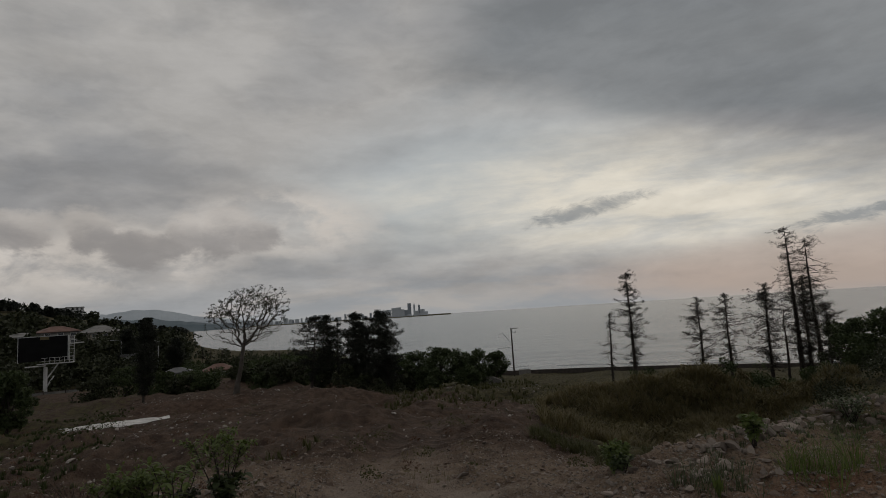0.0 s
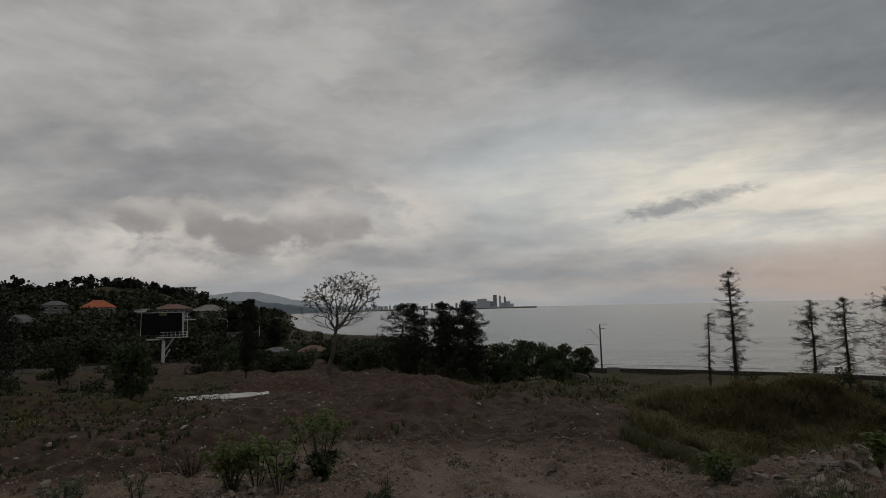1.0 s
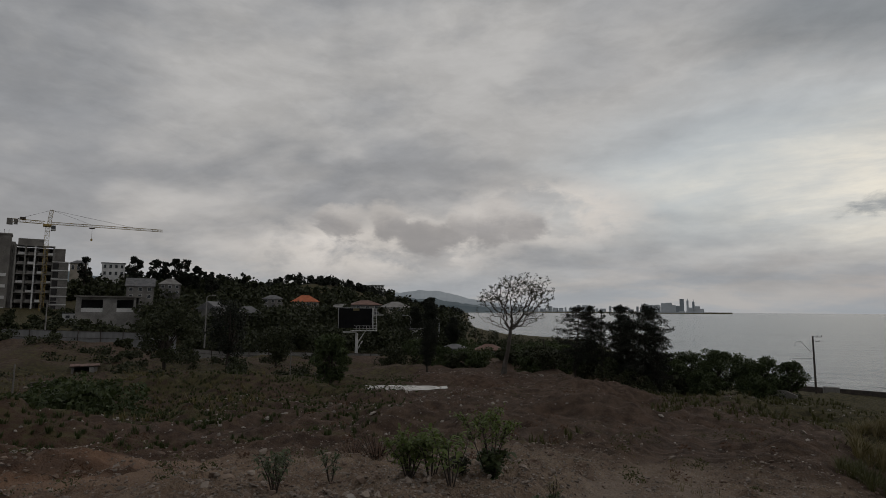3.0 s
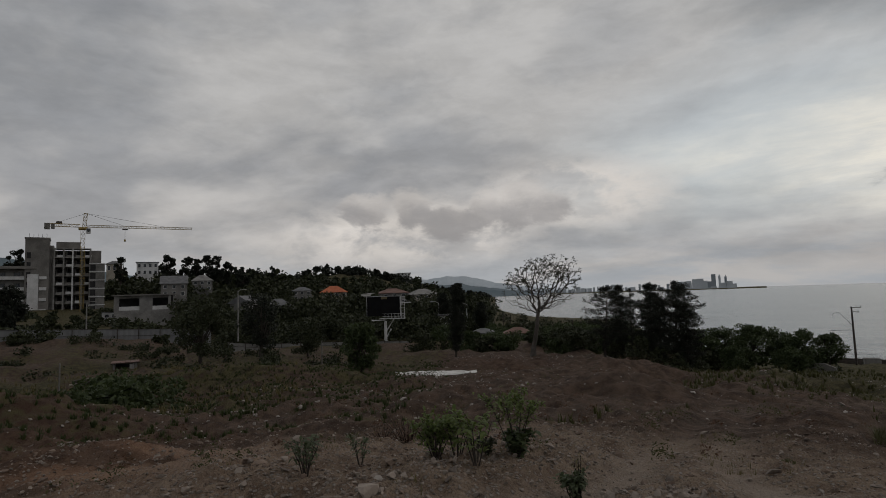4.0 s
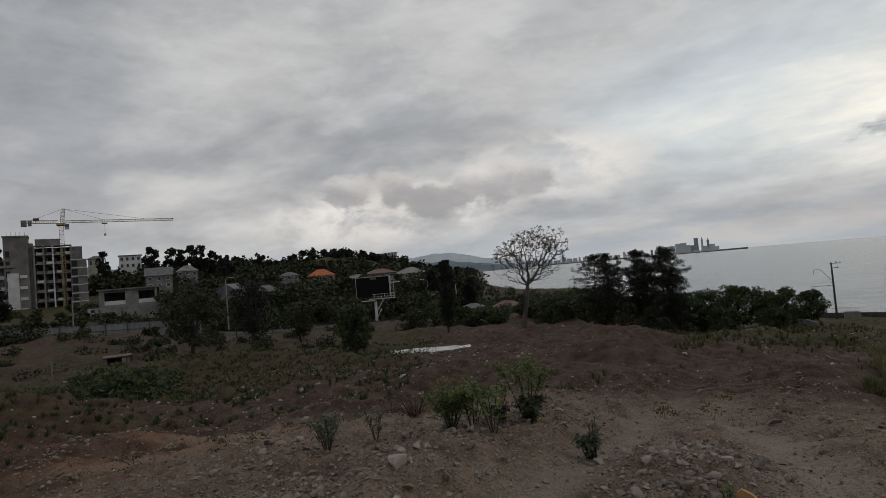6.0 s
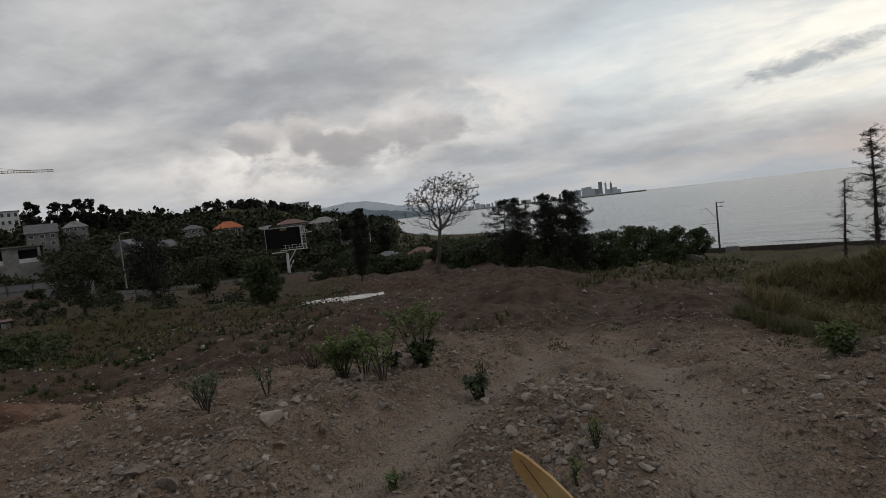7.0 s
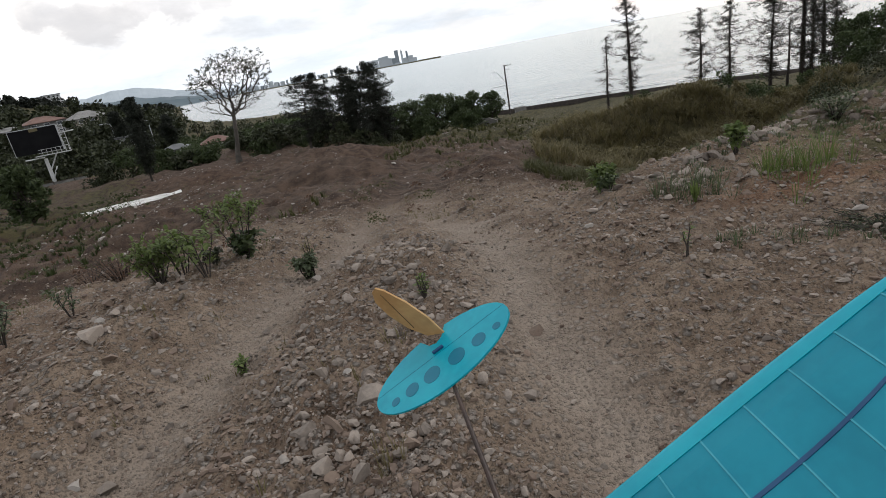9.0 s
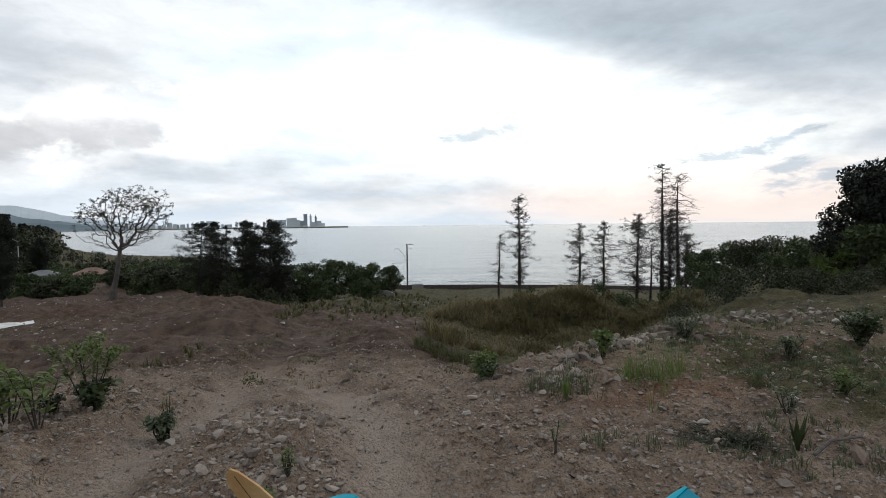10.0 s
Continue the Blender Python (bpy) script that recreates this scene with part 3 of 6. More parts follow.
def leaves(points, size, r, flat=0.5, up=0.0):
    """A small kite-shaped leaf at each point, turned at random."""
    n_ = len(points)
    p = np.asarray(points, float)
    u = r.normal(size=(n_, 3))
    u /= np.linalg.norm(u, axis=1)[:, None]
    v = r.normal(size=(n_, 3))
    v[:, 2] += up
    v -= u * (u * v).sum(1)[:, None]
    v /= np.linalg.norm(v, axis=1)[:, None] + 1e-9
    s = size * r.uniform(0.6, 1.4, (n_, 1))
    bend = np.cross(u, v) * s * 0.15
    verts = np.stack([p - u * s, p + v * s * flat + bend, p + u * s, p - v * s * flat + bend], 1).reshape(-1, 3)
    return verts.tolist(), (np.arange(n_)[:, None] * 4 + np.arange(4)).tolist()


def cloud(centres, radii, per, r, squash=0.75):
    pts = []
    for c, rad in zip(centres, radii):
        q = r.normal(size=(per, 3))
        q /= np.linalg.norm(q, axis=1)[:, None]
        q *= rad * r.uniform(0.35, 1.0, (per, 1)) ** 0.5
        q[:, 2] *= squash
        pts.append(q + np.asarray(c))
    return np.concatenate(pts)


def sprout(r, start, way_, length, radius, depth, limbs, tips, split=3, wide=0.75, lift=0.25, shrink=0.68):
    """Grows one limb and, from its end, thinner ones."""
    pts, rads = [Vector(start)], [radius]
    d = Vector(way_).normalized()
    steps = 4
    for k in range(steps):
        d = (d + Vector(r.normal(0, 0.13, 3)) + Vector((0, 0, 0.05 * lift))).normalized()
        pts.append(pts[-1] + d * length / steps)
        rads.append(radius * (1 - 0.38 * (k + 1) / steps))
    limbs.append(tube(pts, rads, 7 if depth > 3 else 5 if depth > 1 else 3))
    if depth <= 1:
        tips.append(pts[-1])
        tips.append(pts[2])
    if depth == 0:
        return
    for k in range(split):
        turn = 2 * math.pi * (k + r.uniform(-0.25, 0.25)) / split
        a = d.orthogonal().normalized()
        side = a * math.cos(turn) + d.cross(a) * math.sin(turn)
        sprout(r, pts[-1 if k else -2], d + side * wide * r.uniform(0.6, 1.2) + Vector((0, 0, lift)), length * shrink * r.uniform(0.75, 1.15), rads[-1] * 0.72, depth - 1, limbs, tips, split, wide, lift, shrink)


def umbrella_tree(at, tall, label, seed):
    """A tall open broadleaf tree: upright bare trunk, fan of forked limbs and twigs, thin foliage on top."""
    r = np.random.default_rng(seed)
    tree = thing("tree", at, label, "tree", turn=20.0)
    k = tall / 10.5
    nodes = [np.array(p) * k for p in ((-0.12, 0, -0.3), (0.0, 0, 0.9), (0.30, 0.05, 2.2), (0.50, 0, 3.6), (0.62, 0.05, 4.5))]
    parent = [-1, 0, 1, 2, 3]
    far = [0.0, 1.2 * k, 2.5 * k, 3.7 * k, 4.6 * k]
    # shoots reach for points spread through a flat-topped crown
    q = r.normal(size=(2600, 3))
    q = q / np.linalg.norm(q, axis=1)[:, None] * r.uniform(0.12, 1.0, (2600, 1)) ** 0.42
    aim = np.stack([q[:, 0] * 4.25 + 1.15, q[:, 1] * 3.2, np.where(q[:, 2] > 0, q[:, 2] * 2.5, q[:, 2] * 3.7) + q[:, 0] * 0.75 + 7.75], 1) * k
    lump = np.sin(aim[:, 0] * 1.7 / k + 0.6) * np.sin(aim[:, 1] * 1.5 / k) + np.sin(aim[:, 2] * 2.1 / k + aim[:, 0] / k)
    keep = (aim[:, 2] > 4.3 * k + 0.26 * np.hypot(aim[:, 0] - 0.6 * k, aim[:, 1])) & (lump > -0.8)
    aim = aim[keep][:780]
    base = nodes[4]
    aim = aim[np.argsort(np.linalg.norm(aim - base, axis=1))]
    ends = []
    for p in aim:
        have = np.array(nodes[3:])
        gap = p - have
        dist = np.linalg.norm(gap, axis=1)
        cost = dist + 0.42 * np.array(far[3:]) + 0.5 * np.maximum(0, -gap[:, 2])
        j = int(np.argmin(cost)) + 3
        start, last = nodes[j], j
        steps = max(2, int(np.linalg.norm(p - start) / (0.42 * k)))
        for n_ in range(1, steps + 1):
            f = n_ / steps
            bend = np.array((0, 0, -0.07 * math.sin(math.pi * f))) * np.linalg.norm(p - start)
            m_ = start + (p - start) * f + bend + (r.normal(0, 0.085 * k, 3) if n_ < steps else 0)
            nodes.append(m_)
            parent.append(last)
            far.append(far[last] + float(np.linalg.norm(m_ - nodes[last])))
            last = len(nodes) - 1
        ends.append(last)
    load = np.zeros(len(nodes))
    for e in ends:
        load[e] += 1
    for i in range(len(nodes) - 1, 0, -1):
        load[parent[i]] += load[i]
    rad = 0.0105 * k * np.maximum(load, 1) ** 0.45
    limbs = []
    for i in range(5, len(nodes)):
        j = parent[i]
        limbs.append(tube((Vector(nodes[j]), Vector(nodes[i])), (min(rad[j], rad[i] * 1.25), rad[i]), 6 if load[i] > 25 else 4 if load[i] > 3 else 3))
    limbs.append(tube([Vector(p) for p in nodes[:5]], [0.36 * k, 0.24 * k, 0.20 * k, 0.18 * k, 0.17 * k], 10))
    part("trunk", merge(limbs), BARK, tree, "pale grey trunk with forked bare limbs")
    tips = [nodes[e] for e in ends if nodes[e][2] > 6.6 * k or r.uniform() < 0.3]
    pts = cloud(tips, [0.19 * k] * len(tips), 11, r, 0.5)
    part("crown", leaves(pts, 0.058 * k, r), OLIVE, tree, "thin olive foliage")
    return tree


def fir(at, tall, width, density, label, seed, needles=NEEDLES, bare=0.12, droop=-0.15, skew=0.0, group="", bush=0.10, crown_top=0.35, wild=0.15, tufts_=13):
    """A slim conifer: straight tapered trunk, short uneven branches, clumps of needles."""
    r = np.random.default_rng(seed)
    tree = thing("conifer", at, label, "tree", group)
    lean = Vector((r.uniform(-0.03, 0.03) + skew, 0, 1))
    trunk = [Vector((0, 0, -0.4))] + [lean * (tall * f) + Vector((r.normal(0, 0.03), r.normal(0, 0.03), 0)) for f in (0.15, 0.35, 0.6, 0.8, 1.0)]
    rad = 0.0125 * tall + 0.03
    limbs = [tube(trunk, [rad * 1.2, rad, rad * 0.8, rad * 0.55, rad * 0.35, 0.012], 7)]
    pts = []
    for i in range(int(tall * density * (1.0 if density > 30 else 1.35))):
        f = r.uniform(bare, 0.99) if i > 1 else 0.97
        reach = width * 0.5 * (crown_top + (1 - crown_top) * math.sin(math.pi * min(1, (1.02 - f) * 1.1)) ** 0.7) * (r.uniform(0.35, 1.15) if wild < 0.3 else r.uniform(0.15, 1.0) ** 1.4 * 1.5)
        turn = r.uniform(0, 2 * math.pi)
        a = lean * (tall * f)
        mid = a + Vector((math.cos(turn), math.sin(turn), droop + r.uniform(-wild, wild + 0.1))) * reach * 0.55
        b = mid + Vector((math.cos(turn), math.sin(turn), droop + r.uniform(-wild, 0.4 + wild))) * reach * 0.5
        limbs.append(tube((a, mid, b), (0.030, 0.018, 0.006), 3))
        for k in range(2 + int(reach * 2.5)):
            c = a.lerp(mid, r.uniform(0.3, 1.0)) if r.uniform() < 0.4 else mid.lerp(b, r.uniform(0, 1))
            e = c + Vector((math.cos(turn) * 0.5 + r.normal(0, 0.5), math.sin(turn) * 0.5 + r.normal(0, 0.5), r.uniform(-0.25, 0.55))) * reach * r.uniform(0.15, 0.4)
            limbs.append(tube((c, e), (0.010, 0.003), 3))
            if r.uniform() < 0.75:
                pts.append(c.lerp(e, r.uniform(0.4, 1.0)))
        for k in range(max(1, int(reach * 3.0 * r.uniform(0.4, 1.4)))):
            w = r.uniform(0.25, 1.05)
            pts.append(a.lerp(b, w) + Vector(r.normal(0, 0.05, 3)))
    part("trunk", merge(limbs), DARKBARK, tree)
    if pts:
        full = cloud(pts, [bush * (2.0 if wild < 0.3 else 2.6)] * len(pts), tufts_, r, 0.8)
        part("crown", leaves(full, bush * 0.85, r, 0.22), needles, tree)
    return tree


def round_tree(at, tall, width, label, seed, mat=LEAF, clumps=26, per=70, leaf=0.16, stem=0.3, group="", name="tree", category="tree", bark=DARKBARK):
    """A leafy tree or tall shrub: forked stem, crown of uneven clumps with gaps."""
    r = np.random.default_rng(seed)
    tree = thing(name, at, label, category, group)
    limbs, centres, radii = [], [], []
    base = Vector((0, 0, -0.2))
    fork = Vector((r.normal(0, 0.05), r.normal(0, 0.05), tall * stem))
    limbs.append(tube((base, fork * 0.5, fork), (0.035 * tall, 0.028 * tall, 0.024 * tall), 7))
    for i in range(clumps):
        turn, out = r.uniform(0, 2 * math.pi), r.uniform(0, 1) ** 0.6
        h = r.uniform(0.0, 1.0)
        belly = math.sin(math.pi * (0.14 + 0.80 * h)) ** 0.6
        c = Vector((math.cos(turn) * out * belly * width * 0.44, math.sin(turn) * out * belly * width * 0.44, tall * (stem * 0.75 + (0.94 - stem * 0.75) * h)))
        centres.append(c)
        radii.append(width * r.uniform(0.10, 0.19))
        if i % 2 == 0:
            mid = fork.lerp(c, 0.5) + Vector(r.normal(0, 0.06 * width, 3))
            limbs.append(tube((fork, mid, c), (0.016 * tall, 0.010 * tall, 0.004 * tall), 4))
    part("trunk", merge(limbs), bark, tree)
    part("crown", leaves(cloud(centres, radii, per, r, 0.8), leaf, r), mat, tree)
    return tree


def weed(at, tall, stems, label, seed, mat=BRIGHT, leaf=0.05, spread=0.35, long_=0.30, dense=26, group=""):
    """A weedy shrub: a sheaf of upright stems set with narrow leaves."""
    r = np.random.default_rng(seed)
    plant = thing("shrub", at, label, "shrub", group)
    limbs, verts, faces = [], [], []
    for k in range(stems):
        turn, out = r.uniform(0, 2 * math.pi), r.uniform(0.1, 1) * spread
        h = tall * r.uniform(0.65, 1.05)
        a = Vector((math.cos(turn) * out * 0.25, math.sin(turn) * out * 0.25, -0.03))
        m = a + Vector((math.cos(turn) * out * 0.4, math.sin(turn) * out * 0.4, h * 0.55))
        b = m + Vector((math.cos(turn) * out * 0.55, math.sin(turn) * out * 0.55, h * 0.45))
        limbs.append(tube((a, m, b), (0.007, 0.005, 0.002), 4))
        for i in range(dense):
            f = r.uniform(0.18, 1.0)
            p = a.lerp(m, f * 2) if f < 0.5 else m.lerp(b, f * 2 - 1)
            side = Vector((r.normal(), r.normal(), r.uniform(-0.5, 0.6))).normalized()
            ln = leaf * r.uniform(0.6, 1.4) * (1.25 - 0.6 * f)
            w = side.cross(Vector((0, 0, 1))).normalized() * ln * long_
            o = len(verts)
            tip = p + side * ln * 2 + Vector((0, 0, -0.35 * ln))
            verts.extend((p, p + side * ln + w, tip, p + side * ln - w))
            faces.append((o, o + 1, o + 2, o + 3))
    part("stem", merge(limbs), DARKBARK, plant)
    part("foliage", (verts, faces), mat, plant)
    return plant


def blades(points, tall, per, r, wide=0.012, splay=0.5):
    """Tufts of bent grass blades standing at the points."""
    p = np.repeat(np.asarray(points, float), per, axis=0)
    n_ = len(p)
    turn = r.uniform(0, 2 * np.pi, n_)
    h = tall * r.uniform(0.45, 1.15, n_)
    lean = splay * r.uniform(0.1, 1.0, n_) * h
    out = np.stack([np.cos(turn), np.sin(turn), 0 * turn], 1)
    side = np.stack([-np.sin(turn), np.cos(turn), 0 * turn], 1) * wide
    p = p + out * r.uniform(0, 0.06, (n_, 1)) - np.array([0, 0, 0.02])
    mid = p + out * lean[:, None] * 0.35 + np.array([0, 0, 1]) * (h * 0.6)[:, None]
    tip = p + out * lean[:, None] + np.array([0, 0, 1]) * h[:, None]
    verts = np.stack([p - side, p + side, mid + side * 0.7, tip, mid - side * 0.7], 1).reshape(-1, 3)
    first = np.arange(n_)[:, None] * 5
    return verts.tolist(), (first + np.array([0, 1, 2, 4])).tolist() + (first + np.array([4, 2, 3])).tolist()


# the tall tree by the site's edge
umbrella_tree(spot(20.3, -6.35), 9.7, "tall open-crowned tree with a pale bare trunk", 5)

# dark conifers in a clump
CLUMP = "dark conifers in a clump"
for az, el, d, wide, dens, seed, skew in ((13.4, 0.3, 53, 4.2, 15, 1, 0.05), (11.7, 0.4, 55, 2.6, 24, 2, 0.0), (10.7, 0.1, 56, 1.5, 8, 3, 0.0), (9.1, 0.55, 53, 3.2, 30, 4, 0.0), (8.3, -0.9, 52, 2.6, 26, 5, 0.0), (7.0, 0.6, 51, 4.2, 34, 6, 0.02), (6.0, -1.6, 51, 2.6, 24, 7, 0.0)):
    g = ground_at(az, d)
    fir(g, EYE + d * math.tan(radians(el)) - g[2], wide, dens, "dark shaggy conifer in a clump beside the site", 100 + seed, CONIFER, 0.10, -0.05, skew, CLUMP, 0.10, 0.04)
for az, d, h, w, seed in ((10.3, 51, 2.2, 3.0, 1), (8.0, 50, 2.4, 3.4, 2), (5.6, 52, 2.0, 2.6, 3), (12.4, 54, 2.0, 2.6, 4), (6.6, 49.5, 1.6, 2.4, 5)):
    round_tree(ground_at(az, d), h, w, "low dark bush under the conifers", 140 + seed, OLIVE, 16, 60, 0.13, 0.1, "bushes under the conifers", "bush", "bush")

# bushes along the far edge of the site
for az, d, h, w, seed in ((15.6, 60, 2.3, 4.2, 1), (18.0, 62, 2.1, 4.0, 2), (16.8, 64, 2.8, 4.5, 3), (22.9, 63, 1.5, 3.6, 4), (24.9, 64, 1.8, 4.0, 5), (26.7, 65, 2.2, 3.8, 6), (20.0, 68, 1.9, 4.0, 7), (29.6, 76, 3.2, 5.0, 8), (31.8, 74, 2.6, 4.6, 9), (13.8, 66, 2.6, 4.2, 10)):
    round_tree(ground_at(az, d), h, w, "dense green bush at the edge of the site", 160 + seed, (LEAF, OLIVE)[seed % 2], 22, 70, 0.17, 0.1, "bushes at the site's edge", "bush", "bush")

# grove of flat-topped trees by the railway
for az, d, h, w, seed in ((5.0, 80, 4.6, 5.2, 1), (3.0, 83, 5.2, 5.6, 2), (0.8, 80, 5.0, 5.4, 3), (-1.2, 84, 5.2, 5.6, 4), (-3.2, 82, 4.6, 5.0, 5), (-5.0, 84, 4.2, 4.2, 6), (1.8, 77, 3.6, 4.6, 7), (-2.4, 78, 3.4, 4.6, 8)):
    g = ground_at(az, d)
    round_tree(g, EYE - d * math.tan(radians(3.45 + 0.20 * abs(az - 0.5) ** 0.8)) - g[2] if seed < 7 else h, w, "green flat-topped tree in a dense grove", 180 + seed, LEAF, 40, 110, 0.15, 0.35, "grove by the railway")

# slim, half-dead firs on the sea side
FIRS = "slim firs on the sea side"
for az, el, d, wide, dens, seed, text in ((-16.3, -1.1, 46, 1.4, 9, 1, "small thin almost bare fir above the sea"), (-18.5, 2.8, 46, 2.0, 17, 2, "slim tall fir with sparse dark needles"), (-24.4, -0.1, 46, 2.2, 14, 3, "short fir with sparse ragged branches"), (-26.8, 0.1, 47, 2.3, 14, 4, "short fir with sparse ragged branches"), (-29.9, 0.8, 45, 2.5, 22, 5, "fir with dense dark ragged branches"), (-31.2, -1.5, 47, 0.7, 5, 6, "bare thin dead fir trunk"), (-32.3, 5.6, 46, 2.7, 10, 7, "tall half-bare fir towering over the others"), (-32.8, 1.2, 45, 2.2, 26, 8, "fir with dense dark ragged branches"), (-33.7, 4.5, 46, 2.8, 9, 9, "tall half-bare fir towering over the others"), (-34.3, -1.2, 44, 2.4, 20, 10, "short fir with dense dark branches")):
    g = ground_at(az, d)
    fir(g, EYE + d * math.tan(radians(el)) - g[2], wide, dens, text, 200 + seed, NEEDLES, 0.18 if seed != 7 else 0.25, -0.10, 0.0, FIRS, 0.058, 0.15, 0.55, 12 if dens > 12 else 7)

# thicket and tall dark trees on the right
for az, d, h, w, seed in ((-36.2, 36, 2.9, 3.2, 1), (-38.6, 37, 3.2, 3.6, 2), (-41.0, 36, 3.5, 3.8, 3), (-43.4, 35, 3.7, 3.8, 4), (-45.6, 33, 3.8, 3.6, 5), (-39.8, 33, 2.3, 3.0, 6), (-37.2, 32, 1.8, 2.8, 7), (-43.8, 31, 2.4, 3.2, 8), (-35.2, 40, 2.7, 3.0, 9)):
    g = ground_at(az, d)
    top = EYE - d * math.tan(radians(np.interp(-az, [35, 38, 41, 46], [2.9, 2.3, 1.7, 1.2])))
    round_tree(g, top - g[2] if seed not in (6, 7, 8) else h, w, "dark green leafy thicket tree above the sea", 220 + seed, OLIVE if seed % 3 == 0 else LEAF, 22, 170, 0.075, 0.42, "thicket above the sea")
for az, el, d, wide, seed in ((-48.9, 4.4, 27, 4.0, 1), (-53.4, 10.5, 27, 4.6, 2), (-59, 11, 27, 6, 3)):
    g = ground_at(az, d)
    round_tree(g, EYE + d * math.tan(radians(el)) - g[2], wide, "tall dark tree with dense overhanging crown", 240 + seed, CONIFER, 90, 300, 0.075, 0.04, "tall dark trees")
for az, d, h, w, seed in ((-48.6, 24, 1.9, 2.6, 1), (-51.5, 23, 2.0, 2.6, 2), (-46.2, 27, 1.5, 2.2, 3)):
    round_tree(ground_at(az, d), h, w, "fresh green bush below the dark trees", 250 + seed, BRIGHT if seed == 3 else LEAF, 18, 80, 0.10, 0.1, "bushes below the dark trees", "bush", "bush")

# trees in front of the fence
for az, el, d, w, seed, mat in ((52.9, 0.2, 62, 5.2, 1, OLIVE), (47.5, 0.9, 72, 5.2, 2, CONIFER), (43.1, -1.9, 70, 4.0, 3, OLIVE), (37.8, -2.7, 44, 3.6, 4, LEAF)):
    g = ground_at(az, d)
    round_tree(g, EYE + d * math.tan(radians(el)) - g[2], w, ("broad dark tree in front of the fence", "tall dark tree in front of the fence", "dark rounded tree in front of the fence", "light green drooping tree on the site")[seed - 1], 260 + seed, mat, 44, 110, 0.14, 0.22)
for az, el, d, w, seed in ((28.2, -1.2, 57, 1.7, 1), (27.9, 0.8, 110, 3.0, 2), (29.4, 0.2, 120, 3.4, 3), (25.6, -0.9, 115, 3.0, 4)):
    g = ground_at(az, d)
    fir(g, EYE + d * math.tan(radians(el)) - g[2], w, 26 if seed == 1 else 20, "narrow dark conifer" + (" on the site" if seed == 1 else " behind the billboard"), 270 + seed, CONIFER, 0.12, -0.1, 0, "", 0.12 if seed == 1 else 0.2, 0.12)

for az, el, d, w, seed in ((71.0, 3.9, 150, 13, 1), (67.6, 1.9, 140, 7, 2), (74.5, 4.5, 150, 14, 3)):
    g = ground_at(az, d)
    round_tree(g, EYE + d * math.tan(radians(el)) - g[2], w, "large dark tree in front of the unfinished building", 280 + seed, CONIFER, 60, 110, 0.30, 0.10)

# ---- buildings and site furniture ----
def window(parent, x, z, w, h, y, frame_mat=WHITEWALL, deep=0.12):
    """A window in a wall that faces -y: frame with a dark pane set back in it."""
    t = 0.09
    fr = part("window", boxes((x - w / 2, y - 0.04, z, x - w / 2 + t, y + deep, z + h), (x + w / 2 - t, y - 0.04, z, x + w / 2, y + deep, z + h), (x - w / 2 + t, y - 0.04, z, x + w / 2 - t, y + deep, z + t), (x - w / 2 + t, y - 0.04, z + h - t, x + w / 2 - t, y + deep, z + h)), frame_mat, parent)
    part("pane", boxes((x - w / 2 + t, y - 0.012, z + t, x + w / 2 - t, y + deep, z + h - t)), GLASS, fr)
    return fr


def roof(w, d, z, rise, over=0.4, kind="hip"):
    """Verts and faces of a hipped, gabled or flat roof with eaves."""
    x, y = w / 2 + over, d / 2 + over
    if kind == "flat":
        return ([(a, b, c) for c in (z, z + 0.35) for a, b in ((-x, -y), (x, -y), (x, y), (-x, y))], [(0, 3, 2, 1), (4, 5, 6, 7), (0, 1, 5, 4), (1, 2, 6, 5), (2, 3, 7, 6), (3, 0, 4, 7)])
    k = x - y if kind == "hip" and x > y else (x * 0.12 if kind == "hip" else x)
    low = [(-x, -y, z - 0.15), (x, -y, z - 0.15), (x, y, z - 0.15), (-x, y, z - 0.15)]
    verts = low + [(a, b, z) for a, b, _ in low] + [(-k, 0, z + rise), (k, 0, z + rise)]
    return verts, [(0, 3, 2, 1), (0, 1, 5, 4), (1, 2, 6, 5), (2, 3, 7, 6), (3, 0, 4, 7), (4, 5, 9, 8), (6, 7, 8, 9), (5, 6, 9), (7, 4, 8)]


def house(at, w, d, h, storeys, columns, label, wall=CREAM, top=GREYROOF, rise=1.6, kind="hip", turn=0.0, name="house", balcony=False, group=""):
    ob = thing(name, at, label, "house" if name == "house" else "building", group, turn)
    part("wall", boxes((-w / 2, -d / 2, -4, w / 2, d / 2, h)), wall, ob)
    part("roof", roof(w, d, h, rise, 0.45, kind), top, ob)
    step = h / storeys
    for s in range(storeys):
        for c in range(columns):
            window(ob, (c + 0.5) / columns * w - w / 2, s * step + step * 0.28, min(1.3, w / columns * 0.55), step * 0.52, -d / 2 - 0.01)
        if balcony and s:
            part("balcony", boxes((-w * 0.42, -d / 2 - 1.2, s * step - 0.1, w * 0.1, -d / 2 - 0.02, s * step + 0.05), (-w * 0.42, -d / 2 - 1.2, s * step + 0.05, w * 0.1, -d / 2 - 1.12, s * step + 0.95)), WHITEWALL, ob)
    return ob


def facing(az, el, d, turn=0.0):
    """Foot of a building on a line of sight, and the turn that faces the viewer."""
    return along(az, el, d), az + turn


def put_house(az, el_top, el_foot, d, w, storeys, columns, label, **kw):
    at, turn = facing(az, el_foot, d)
    tall = d * (math.tan(radians(el_top)) - math.tan(radians(el_foot)))
    return house(at, w, kw.pop("deep", w * 0.7), tall, storeys, columns, label, turn=turn + kw.pop("twist", 0.0), **kw)


